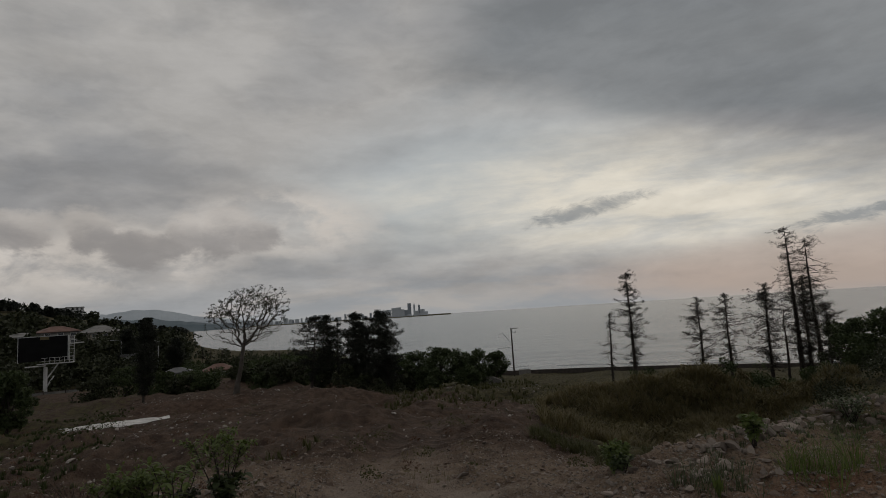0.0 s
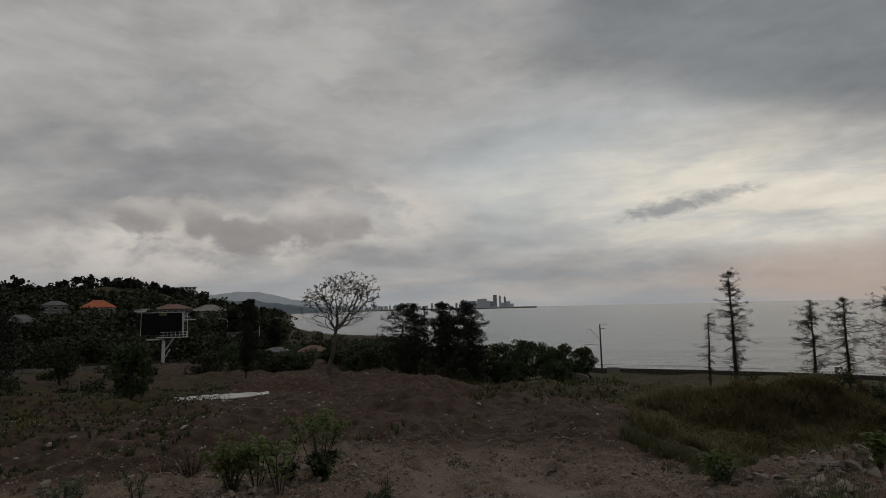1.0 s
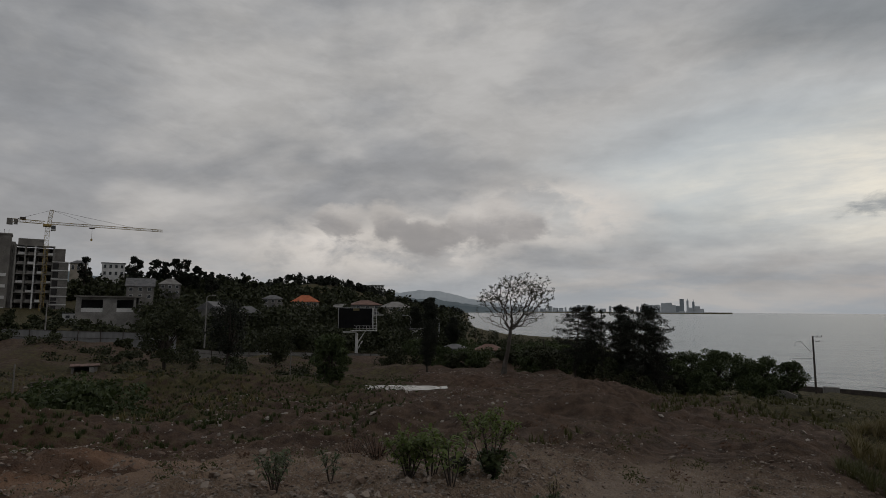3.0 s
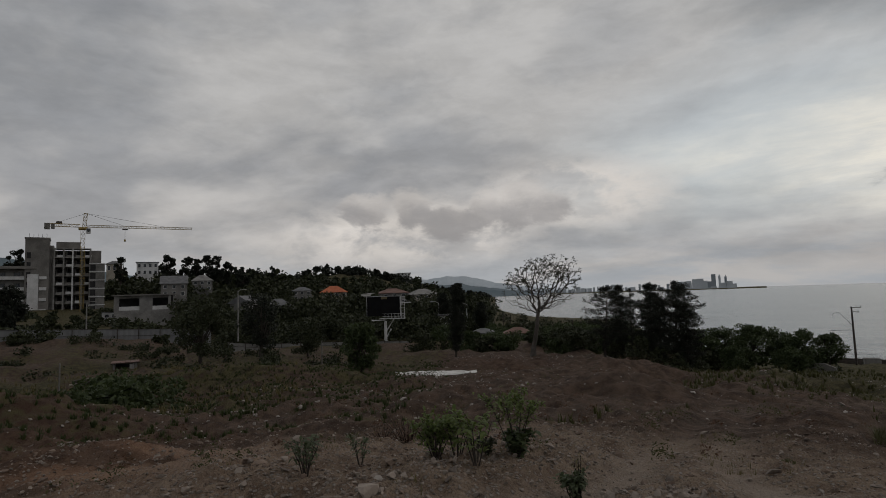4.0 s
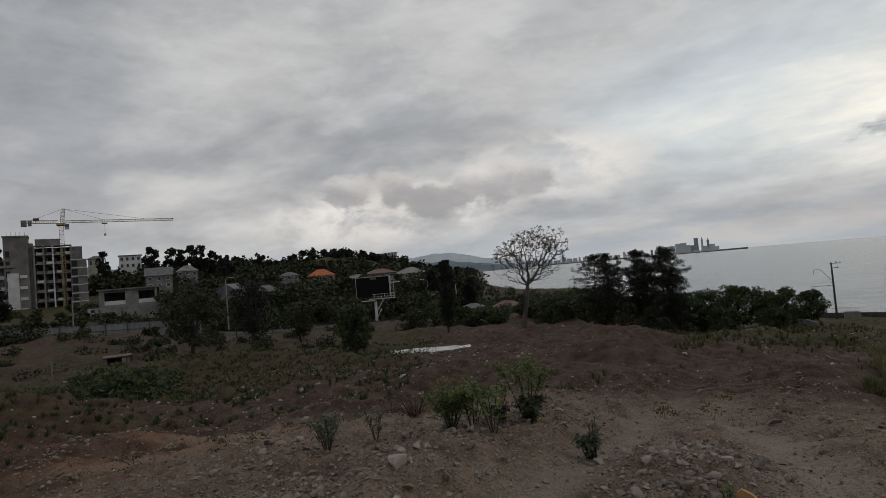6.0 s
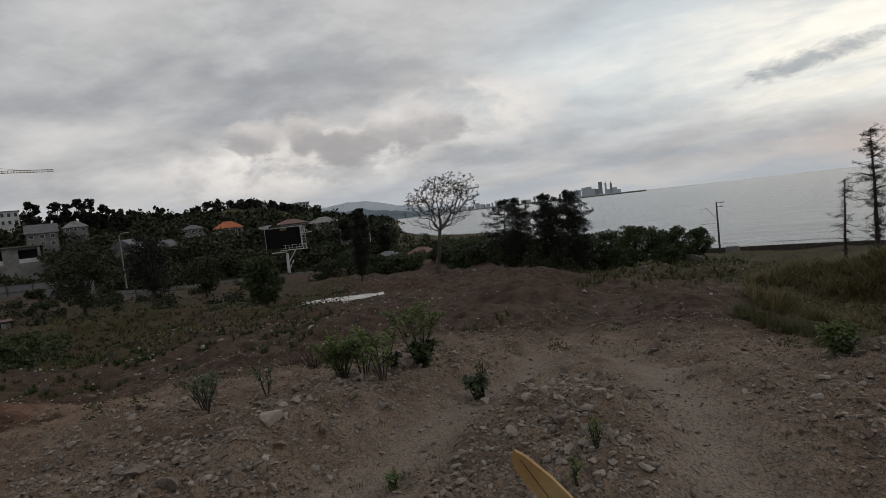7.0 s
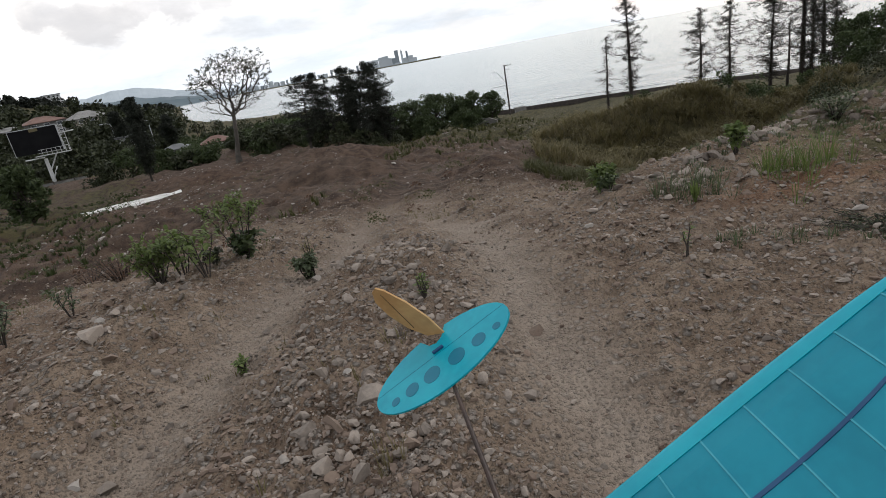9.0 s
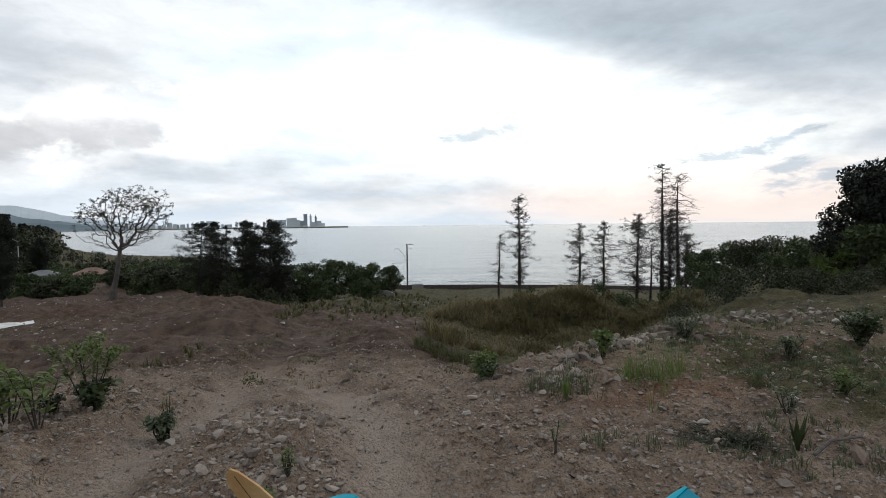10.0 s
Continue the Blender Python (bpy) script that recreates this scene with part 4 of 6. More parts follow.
# houses on the slope behind the fence
put_house(40.5, 0.65, -0.5, 235, 10.5, 2, 4, "two-storey house with a bright red-orange tiled roof", wall=CREAM, top=REDTILE, rise=2.6)
put_house(41.7, 2.0, 0.9, 330, 3.2, 3, 1, "narrow white tower-like house on the hillside", wall=WHITEWALL, kind="flat")
put_house(40.9, 1.7, 0.9, 335, 3.4, 2, 1, "small white house on the hillside", wall=WHITEWALL, kind="flat")
put_house(43.6, 0.9, -0.1, 250, 8, 2, 3, "grey house half hidden by trees", wall=PLASTER, top=GREYROOF)
put_house(31.5, 0.15, -1.0, 190, 9, 2, 3, "cream house with a pale hipped roof", wall=CREAM, top=CONCRETE, rise=1.9, twist=25)
put_house(34.6, 0.4, -0.8, 175, 8.5, 2, 3, "grey house with a brown roof behind the billboard", wall=PLASTER, top=BROWNROOF, rise=1.4, twist=15)
put_house(37.0, 0.15, -0.8, 180, 7, 1, 2, "low house with a pale roof behind the billboard", wall=CREAM, top=CONCRETE, rise=1.0)
put_house(49.0, -0.1, -1.9, 150, 5.0, 2, 2, "grey gabled house among dark trees", wall=PLASTER, top=GREYROOF, rise=1.8, kind="gable", twist=60, deep=5)
put_house(45.9, -0.5, -1.4, 170, 7, 1, 3, "low grey house with a dark roof", wall=PLASTER, top=GREYROOF, rise=2.0)
put_house(55.2, 1.85, 0.6, 240, 9, 2, 3, "grey gabled house on the slope", wall=PLASTER, top=GREYROOF, rise=3.2, kind="gable", deep=10)
put_house(52.8, 2.1, 1.1, 260, 8, 2, 3, "grey house with a pale hipped roof", wall=PLASTER, top=CONCRETE, rise=2.4)
put_house(57.4, 3.8, 2.6, 330, 10, 2, 4, "white house with a terrace on the hilltop", wall=WHITEWALL, kind="flat")
put_house(60.0, 3.7, 2.9, 330, 7, 1, 3, "pale house on the hilltop", wall=CREAM, top=GREYROOF)
put_house(28.7, -2.1, -3.2, 120, 4.5, 1, 2, "white shed with a tin roof near the shore", wall=WHITEWALL, kind="flat", deep=4)
put_house(21.9, -4.0, -4.9, 96, 4.0, 1, 2, "low house with a rusty red-brown roof behind bushes", wall=PLASTER, top=BROWNROOF, rise=0.9)
put_house(25.4, -3.9, -4.9, 100, 3.6, 1, 2, "low shed with a grey sheet roof behind bushes", wall=PLASTER, top=GREYROOF, rise=0.7)
put_house(38.6, 2.15, 1.5, 480, 7, 2, 2, "small white-roofed house far up the hill", wall=PLASTER, top=WHITEWALL)
put_house(36.3, 1.95, 1.4, 470, 8, 2, 2, "small white-roofed house far up the hill", wall=PLASTER, top=WHITEWALL)
put_house(35.7, 1.35, 0.8, 420, 9, 1, 3, "long low pale house on the hillside", wall=CREAM, top=CONCRETE)

put_house(69.6, 4.7, 1.0, 330, 11, 5, 4, "grey unfinished block on the slope behind the trees", wall=PLASTER, top=CONCRETE, kind="flat")

# two slab blocks of flats
for az, d, w, el, mat in ((34.6, 420, 9, 2.3, PLASTER), (33.35, 430, 9.5, 2.35, WHITEWALL), (36.2, 440, 7, 2.1, PLASTER)):
    at, turn = facing(az, 0.6, d)
    tall = d * math.tan(radians(el)) - d * math.tan(radians(0.6))
    block = house(at, w, 9, tall, 6, 4, "grey panel block of flats with many windows", wall=mat, top=CONCRETE, kind="flat", turn=turn, name="apartment_building", group="blocks of flats")
    for i in range(3):
        part("pier", boxes((-w / 2 + (i + 1) * w / 4 - 0.35, -4.95, 0, -w / 2 + (i + 1) * w / 4 + 0.35, -4.58, tall)), WHITEWALL, block)


def frame_block():
    """The concrete building under construction, with its open floors."""
    d = 230.0
    at, turn = along(63.0, -1.25, d), 63.0
    ob = thing("apartment_building", at, "grey concrete apartment building under construction with open floors", "building", turn=turn)
    def lx(az):
        return d * math.tan(radians(63.0 - az))
    def lz(el):
        return d * (math.tan(radians(el)) + math.tan(radians(1.25)))
    # stair tower
    a, b, top = lx(66.4), lx(64.75), lz(5.8)
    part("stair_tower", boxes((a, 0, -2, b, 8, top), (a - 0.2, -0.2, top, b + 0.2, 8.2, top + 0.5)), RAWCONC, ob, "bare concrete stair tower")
    # near-black boxes on the wall paint in the shade of the window holes
    for s in range(7):
        part("opening", boxes((a + 0.5, -0.05, 2 + s * 3.3, a + 1.6, 0.3, 4 + s * 3.3)), DARKIN, ob)
    for i in range(5):
        part("railing", boxes((a + 1 + i * 1.2, 0.3, top + 0.5, a + 1.08 + i * 1.2, 0.38, top + 1.8)), DARKSTEEL, ob)
    part("shaded_wall", boxes((b, 1.5, -2, lx(64.45), 9, lz(5.3))), RAWCONC, ob)
    # open frame
    a, b, top = lx(64.45), lx(61.75), lz(5.0)
    part("core", boxes((a + 0.1, 4.0, -2, b - 0.1, 10, top - 0.3)), RAWCONC, ob)
    part("penthouse", boxes((a + 0.6, 2.5, top + 0.26, b - 3.2, 9, lz(5.65))), RAWCONC, ob)
    floors = 8
    for s in range(floors + 1):
        z = top * s / floors
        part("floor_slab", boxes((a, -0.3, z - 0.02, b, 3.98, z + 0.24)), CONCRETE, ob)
        if s < floors:
            for c in range(4):
                x0 = a + 0.5 + c * (b - a) / 4
                # shade of the doorway, painted as a near-black box on the core
                part("opening", boxes((x0 + 0.7, 3.92, z + 0.3, x0 + 2.2, 3.99, z + 2.6)), DARKIN, ob)
                part("parapet", boxes((x0 + 0.35, -0.22, z + 0.24, x0 + (b - a) / 4 - 0.4, -0.08, z + 1.0)), (CONCRETE, WHITEWALL, RAWCONC)[(s + c) % 3], ob)
    for c in range(5):
        x0 = a + c * (b - a - 0.45) / 4
        part("column", boxes((x0, -0.42, -1, x0 + 0.45, 0.1, top)), WHITEWALL if c == 2 else CONCRETE, ob)
    # side wing with banded floors
    a, b, top = lx(61.9), lx(60.75), lz(3.75)
    part("wing", boxes((a, -2.5, -2, b, 8, top)), PLASTER, ob)
    for s in range(7):
        z = top * (s + 1) / 7
        part("floor_band", boxes((a - 0.1, -2.75, z - 0.28, b + 0.15, -2.52, z)), WHITEWALL, ob)
        # near-black box paints in the shade between the floor bands
        part("opening", boxes((a + 0.3, -2.56, z - 2.6, a + 1.9, -2.46, z - 0.6)), DARKIN, ob)
    part("upper_wing", boxes((a, 1, top, b - 1.0, 7, lz(4.9))), RAWCONC, ob)
    # low wing with the white panel
    a, b, top = lx(75), lx(66.45), lz(3.3)
    part("low_wing", boxes((a, 2, -2, b, 10, top)), PLASTER, ob)
    part("flat_roof", boxes((a - 1, -0.5, top, b + 3.2, 10.5, top + 0.9)), RAWCONC, ob)
    part("white_panel", boxes((lx(66.2), -0.6, -0.5, lx(65.45), 0.2, lz(2.85))), WHITEWALL, ob, "tall white facade panel")
    for s in range(5):
        z = s * top / 5
        for c in range(9):
            x0 = a + 1 + c * (b - a) / 9
            window(ob, x0 + 1, z + 0.9, 1.8, 1.7, 1.98, DARKSTEEL)
        part("balcony", boxes((lx(68.2), 0.6, z + 0.1, lx(66.3), 1.98, z + 0.3), (lx(68.2), 0.6, z + 0.3, lx(66.3), 0.7, z + 1.2)), WHITEWALL, ob)
        part("balcony", boxes((lx(65.4), -0.3, z + 0.1, lx(64.9), -0.02, z + 1.1)), WHITEWALL, ob)


frame_block()


def lattice(a, b, size, step, r=0.05):
    """A square lattice mast from a to b."""
    a, b = Vector(a), Vector(b)
    d = (b - a).normalized()
    u = Vector((0, 0, 1)) if abs(d.z) < 0.5 else Vector((1, 0, 0))
    v = d.cross(u)
    h = size / 2
    corners = [(u * sx + v * sy) * h for sx, sy in ((1, 1), (1, -1), (-1, -1), (-1, 1))]
    items = [bar(a + c, b + c, r, 4) for c in corners]
    count = int((b - a).length / step)
    for i in range(count):
        p, q = a + d * step * i, a + d * step * (i + 1)
        for k in range(4):
            items.append(bar(p + corners[k], q + corners[(k + 1) % 4], r * 0.6, 3))
            items.append(bar(q + corners[k], q + corners[(k + 1) % 4], r * 0.6, 3))
    return merge(items)


def tower_crane():
    d = 222.0
    ob = thing("tower_crane", along(62.4, -0.9, d), "yellow tower crane with a long jib beside the unfinished building", "crane", turn=62.4)
    def z(el):
        return d * (math.tan(radians(el)) + math.tan(radians(0.9)))
    jib = z(7.0)
    part("mast", lattice((0, 0, -2), (0, 0, jib - 1.2), 1.2, 1.5, 0.07), YELLOW, ob)
    part("slewing_unit", boxes((-1.3, -1.3, jib - 1.3, 1.3, 1.3, jib - 0.5), bevel=0.15), YELLOW, ob)
    cab = part("cab", boxes((0.9, -1.6, jib - 2.6, 2.2, -0.3, jib - 0.8), bevel=0.1), WHITEWALL, ob)
    part("pane", boxes((1.0, -1.64, jib - 2.0, 2.1, -1.6, jib - 1.0)), GLASS, cab)
    part("tower_head", lattice((0.3, 0, jib - 0.5), (0.75, 0, z(8.1)), 1.0, 1.2, 0.09), YELLOW, ob)
    tip, tail = d * math.tan(radians(62.4 - 53.7)), -d * math.tan(radians(65.1 - 62.4))
    part("jib", lattice((0.8, 0, jib), (tip, 0, jib + 0.3), 0.7, 1.5, 0.06), YELLOW, ob)
    part("counter_jib", lattice((-0.8, 0, jib), (tail, 0, jib + 0.1), 0.9, 1.5, 0.075), YELLOW, ob)
    part("counterweight", boxes((tail - 0.2, -0.7, jib - 1.4, tail + 1.3, 0.7, jib + 0.6), (tail + 1.6, -0.6, jib - 1.2, tail + 2.6, 0.6, jib + 0.4), bevel=0.06), RAWCONC, ob)
    part("winch", boxes((tail + 3, -0.5, jib + 0.4, tail + 4.6, 0.5, jib + 1.3), bevel=0.1), DARKSTEEL, ob)
    top = (0.75, 0, z(8.1))
    part("tie_rod", merge([bar(top, (tip * 0.35, 0, jib + 0.6), 0.05, 4), bar(top, (tip * 0.72, 0, jib + 0.7), 0.05, 4)]), DARKSTEEL, ob)
    part("tie_rod", bar(top, (tail + 2, 0, jib + 0.4), 0.05, 4), DARKSTEEL, ob)
    trolley = part("trolley", boxes((tip * 0.34, -0.6, jib - 0.85, tip * 0.34 + 1.6, 0.6, jib - 0.55)), DARKSTEEL, ob)
    part("hoist_rope", bar((tip * 0.34 + 0.8, 0, jib - 0.8), (tip * 0.34 + 0.8, 0, jib - 4.2), 0.05, 4), DARKSTEEL, trolley)
    part("hook", boxes((tip * 0.34 + 0.5, -0.3, jib - 5.0, tip * 0.34 + 1.1, 0.3, jib - 4.2), bevel=0.1), YELLOW, trolley)


tower_crane()


def shell_house():
    """Roofless two-bay concrete shell with dark openings."""
    d = 160.0
    at = along(57.6, -1.4, d)
    ob = thing("unfinished_house", at, "unfinished concrete house shell with dark open bays", "house", turn=57.6)
    def lx(az):
        return d * math.tan(radians(57.6 - az))
    def lz(el):
        return d * (math.tan(radians(el)) + math.tan(radians(1.4)))
    a, b, top = lx(60.0), lx(55.1), lz(0.95)
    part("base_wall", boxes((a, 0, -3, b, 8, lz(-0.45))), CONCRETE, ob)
    # the shade of the open bays is put into this wall's colour
    part("back_wall", boxes((a, 7, lz(-0.45), b, 7.4, top - 0.25)), DARKIN, ob)
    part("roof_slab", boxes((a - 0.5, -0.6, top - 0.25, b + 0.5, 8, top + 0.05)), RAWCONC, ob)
    for az0, az1 in ((60.0, 59.6), (58.0, 56.95), (55.65, 55.45), (55.25, 55.1)):
        part("pier", boxes((lx(az0), 0, lz(-0.45), lx(az1), 1.2, top - 0.25)), CONCRETE, ob)
    for az0, az1 in ((59.6, 58.0), (56.95, 55.65)):
        part("lintel", boxes((lx(az0), 0.3, top - 0.9, lx(az1), 0.9, top - 0.25)), RAWCONC, ob)
        part("balustrade", boxes((lx(az0), 0.2, lz(-0.45), lx(az1), 0.4, lz(-0.1))), WHITEWALL, ob)


shell_house()


def site_cabin():
    ob = thing("site_cabin", along(60.3, -1.3, 165), "small white site cabin beside the crane", "cabin", turn=60.3)
    part("body", boxes((-1.7, 0, -1, 1.7, 2.4, 2.0), bevel=0.12), WHITEWALL, ob)
    part("roof", boxes((-1.8, -0.1, 2.0, 1.8, 2.5, 2.2), bevel=0.05), GREYROOF, ob)
    window(ob, -0.6, 0.8, 1.0, 0.9, -0.02)
    window(ob, 0.9, 0.8, 0.8, 0.9, -0.02)


site_cabin()


def fence(points, tall, label, post_every, mat):
    """Sheet fence: posts, rails and a panel in each bay."""
    ob = thing("fence", points[0], label, "fence")
    origin = Vector(points[0])
    for a, b in zip(points, points[1:]):
        a, b = Vector(a) - origin, Vector(b) - origin
        count = max(1, round((b - a).length / post_every))
        for i in range(count):
            p, q = a.lerp(b, i / count), a.lerp(b, (i + 1) / count)
            run = (q - p)
            side = Vector((run.y, -run.x, 0)).normalized()
            foot, head = Vector((0, 0, -0.4)), Vector((0, 0, tall))
            verts = []
            rib = 8
            for k in range(rib + 1):
                c = p.lerp(q, k / rib) + side * (0.03 if k % 2 else 0.0)
                verts += [c + foot, c + head, c + head - side * 0.02, c + foot - side * 0.02]
            faces = []
            for k in range(rib):
                o = k * 4
                faces += [(o, o + 4, o + 5, o + 1), (o + 2, o + 6, o + 7, o + 3), (o + 1, o + 5, o + 6, o + 2)]
            part("panel", (verts, faces), mat, ob)
            part("post", bar(p + foot + side * 0.1, p + head + Vector((0, 0, 0.12)) + side * 0.1, 0.06, 4), DARKSTEEL, ob)
            part("rail", merge([bar(p + Vector((0, 0, h)) + side * 0.08, q + Vector((0, 0, h)) + side * 0.08, 0.035, 4) for h in (tall * 0.55, tall - 0.02)]), DARKSTEEL, ob)
    return ob


fence([along(a, e, 93) for a, e in ((76, -2.6), (72, -2.8), (68.5, -2.9), (63, -3.2), (58, -3.45), (54.6, -3.6), (52.0, -3.9))], 2.15, "long grey sheet-metal fence with posts along the road", 3.0, FENCEMAT)
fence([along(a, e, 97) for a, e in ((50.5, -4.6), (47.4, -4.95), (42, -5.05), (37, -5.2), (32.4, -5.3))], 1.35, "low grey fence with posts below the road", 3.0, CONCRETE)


def billboard():
    d = 100.0
    ob = thing("billboard", along(35.5, -4.5, d), "large black billboard on a white steel mast", "billboard", turn=35.5 - 14)
    z0, z1 = 4.15, 8.05
    part("mast", tube([(0.2, 0.35, -0.3), (0.2, 0.35, z0 - 0.6)], [0.28, 0.24], 10), WHITEWALL, ob)
    part("brace", bar((0.2, 0.35, 1.6), (1.8, 0.5, z0 - 0.1), 0.10), WHITEWALL, ob)
    part("brace", bar((0.2, 0.35, 0.4), (1.2, 0.5, 2.2), 0.10), WHITEWALL, ob)
    part("panel", boxes((-3.0, -0.1, z0 + 0.35, 3.0, 0.06, z1 - 0.1)), SCREEN, ob, "blank black panel")
    part("rim", boxes((-3.08, -0.14, z1 - 0.1, 3.08, 0.1, z1), (-3.08, -0.14, z0 + 0.25, -3.0, 0.1, z1 - 0.1), (3.0, -0.14, z0 + 0.25, 3.08, 0.1, z1 - 0.1)), STEEL, ob)
    part("walkway", boxes((-0.6, -0.9, z0 - 0.15, 3.9, 0.1, z0 - 0.05)), WHITEWALL, ob)
    part("gangway_rail", merge([bar((x, -0.85, z0 - 0.1), (x, -0.85, z0 + 0.75), 0.035, 4) for x in (0.4, 1.0, 1.6, 2.2, 2.8, 3.4, 3.85)] + [bar((0.0, -0.85, h), (3.85, -0.85, h), 0.035, 4) for h in (z0 + 0.3, z0 + 0.75)]), WHITEWALL, ob)
    part("side_ladder", merge([bar((x, -0.3, z0 - 0.1), (x, -0.3, z1 - 0.1), 0.045, 4) for x in (3.25, 3.85)] + [bar((3.25, -0.3, z0 + 0.3 + i * 0.5), (3.85, -0.3, z0 + 0.3 + i * 0.5), 0.03, 4) for i in range(7)]), WHITEWALL, ob)
    part("arm", bar((3.1, 0, z1 - 1.3), (5.0, 0.1, z1 - 1.25), 0.09), WHITEWALL, ob)
    part("arm", bar((-2.2, 0, z0 - 0.4), (0.2, 0.3, z0 - 0.4), 0.10), WHITEWALL, ob)
    part("sticker", boxes((-0.4, -0.13, z1 - 0.55, 0.7, -0.104, z1 - 0.12)), STRAW, ob, "small straw-coloured notice")


billboard()


def street_lamp(at, tall, label, arm=1.2, turn=0.0, mat=STEEL):
    ob = thing("street_lamp", at, label, "street lamp", "street lamps", turn)
    part("pole", tube([(0, 0, -0.3), (0, 0, tall * 0.6), (0, 0, tall)], [0.13, 0.10, 0.07], 8), mat, ob)
    part("arm", tube([(0, 0, tall - 0.05), (arm * 0.5, 0, tall + 0.25), (arm, 0, tall + 0.28)], [0.05, 0.045, 0.04], 6), mat, ob)
    part("lamp_head", boxes((arm - 0.1, -0.12, tall + 0.18, arm + 0.6, 0.12, tall + 0.34), bevel=0.04), mat, ob)


street_lamp(along(49.6, -3.6, 99), 8.0, "pale concrete street lamp behind the fence", 0.8, 50, CONCRETE)
street_lamp(along(62.0, -2.7, 105), 5.5, "pale slim street lamp behind the fence", 0.8, 60, CONCRETE)
street_lamp(along(29.9, -3.6, 125), 6.2, "curved grey street lamp among the trees", 1.3, 200)
street_lamp(along(27.0, -3.4, 130), 5.4, "curved grey street lamp among the trees", 1.3, 200)


def post(at, tall, label, mat, r=0.07, lean=0.0):
    ob = thing("post", at, label, "post", "posts")
    part("shaft", tube([(0, 0, -0.3), (lean * 0.5, 0, tall * 0.5), (lean, 0, tall)], [r, r * 0.95, r * 0.85], 8), mat, ob)
    part("cap", tube([(lean, 0, tall), (lean, 0, tall + 0.03)], [r * 1.1, r * 0.9], 8), mat, ob)


post(spot(63.8, -7.0), 1.95, "weathered grey post standing in rough grass", RAWCONC, 0.06, 0.02)
post(ground_at(41.7, 55), 2.4, "thin pale post in front of the fence", RAWCONC, 0.05)
for az, d, h in ((22.6, 150, 4.8), (23.3, 155, 5.0), (21.6, 150, 4.2), (16.4, 75, 3.0)):
    post(along(az, -3.9 if d > 100 else -5.2, d), h, "dark wooden pole near the shore", DARKBARK, 0.10)


def catenary_mast():
    d = 106.0
    ob = thing("railway_mast", ground_at(-6.8, d), "dark railway catenary mast with bracket arms beside the sea", "mast", turn=-6.8)
    tall = EYE - d * math.tan(radians(2.05)) - ground_at(-6.8, d)[2]
    part("pole", tube([(0, 0, -0.5), (0, 0, tall * 0.5), (0, 0, tall)], [0.17, 0.14, 0.11], 8), DARKSTEEL, ob)
    part("bracket", merge([bar((0, 0, tall * 0.66), (-1.6, 0, tall * 0.90), 0.045), bar((-1.6, 0, tall * 0.90), (-2.4, 0, tall * 0.885), 0.04), bar((-2.4, 0, tall * 0.885), (-2.45, 0, tall * 0.80), 0.03)]), STEEL, ob, "pale angled bracket")
    part("steady_arm", merge([bar((0, 0, tall * 0.60), (-3.0, 0, tall * 0.585), 0.045), bar((-3.0, 0, tall * 0.585), (-3.1, 0, tall * 0.55), 0.03)]), STEEL, ob)
    part("crossarm", merge([bar((-0.2, 0, tall * 0.985), (1.2, 0, tall * 0.985), 0.04), bar((0, 0, tall * 0.92), (0.9, 0, tall * 0.90), 0.04)]), DARKSTEEL, ob)
    for x, z in ((0.6, 0.985), (1.15, 0.985), (0.8, 0.90)):
        part("insulator", tube([(x, 0, tall * z), (x, 0, tall * z + 0.28)], [0.06, 0.04], 6), DARKSTEEL, ob)


catenary_mast()
hut_at = ground_at(-7.9, 104)
relay = tagged(part("relay_box", boxes((hut_at[0] - 1.0, hut_at[1], hut_at[2] - 0.3, hut_at[0] + 1.0, hut_at[1] + 1.2, hut_at[2] + 0.95), bevel=0.06), RAWCONC), "grey concrete block beside the railway mast", "concrete block")

# railway wall along the shore
wall_pts = [ground_at(a, 108.0 + 0.02 * abs(a + 18) ** 1.5) for a in np.arange(-40, -4.9, 1.0)]
verts, faces = [], []
for i, p in enumerate(wall_pts):
    for dy, dz in ((0, -1.2), (0, 0.55), (0.5, 0.55), (0.5, -1.2)):
        d = Vector((p[0], p[1], 0)).normalized() * dy
        verts.append((p[0] + d.x, p[1] + d.y, -10.9 + dz))
for i in range(len(wall_pts) - 1):
    for k in range(4):
        o, j = i * 4, (k + 1) % 4
        faces.append((o + k, o + 4 + k, o + 4 + j, o + j))
tagged(part("railway_wall", (verts, faces), DARKSTEEL), "long dark low wall along the railway and beach", "wall", kind="structure")

a, b = Vector(along(-3.0, -7.45, 82)), Vector(along(-5.4, -7.75, 80))
run = (b - a)
side = Vector((-run.y, run.x, 0)).normalized() * 0.25
tops = [Vector((0, 0, 1.0)), Vector((0, 0, 1.15)), Vector((0, 0, 1.25)), Vector((0, 0, 0.9))]
verts, faces = [], []
for i in range(4):
    c = a.lerp(b, i / 3)
    verts += [c + Vector((0, 0, -1)), c + tops[i], c + side + tops[i], c + side + Vector((0, 0, -1))]
for i in range(3):
    for k in range(4):
        faces.append((i * 4 + k, i * 4 + 4 + k, i * 4 + 4 + (k + 1) % 4, i * 4 + (k + 1) % 4))
faces += [(0, 1, 2, 3), (12, 15, 14, 13)]
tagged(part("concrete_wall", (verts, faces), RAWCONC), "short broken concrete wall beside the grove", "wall")


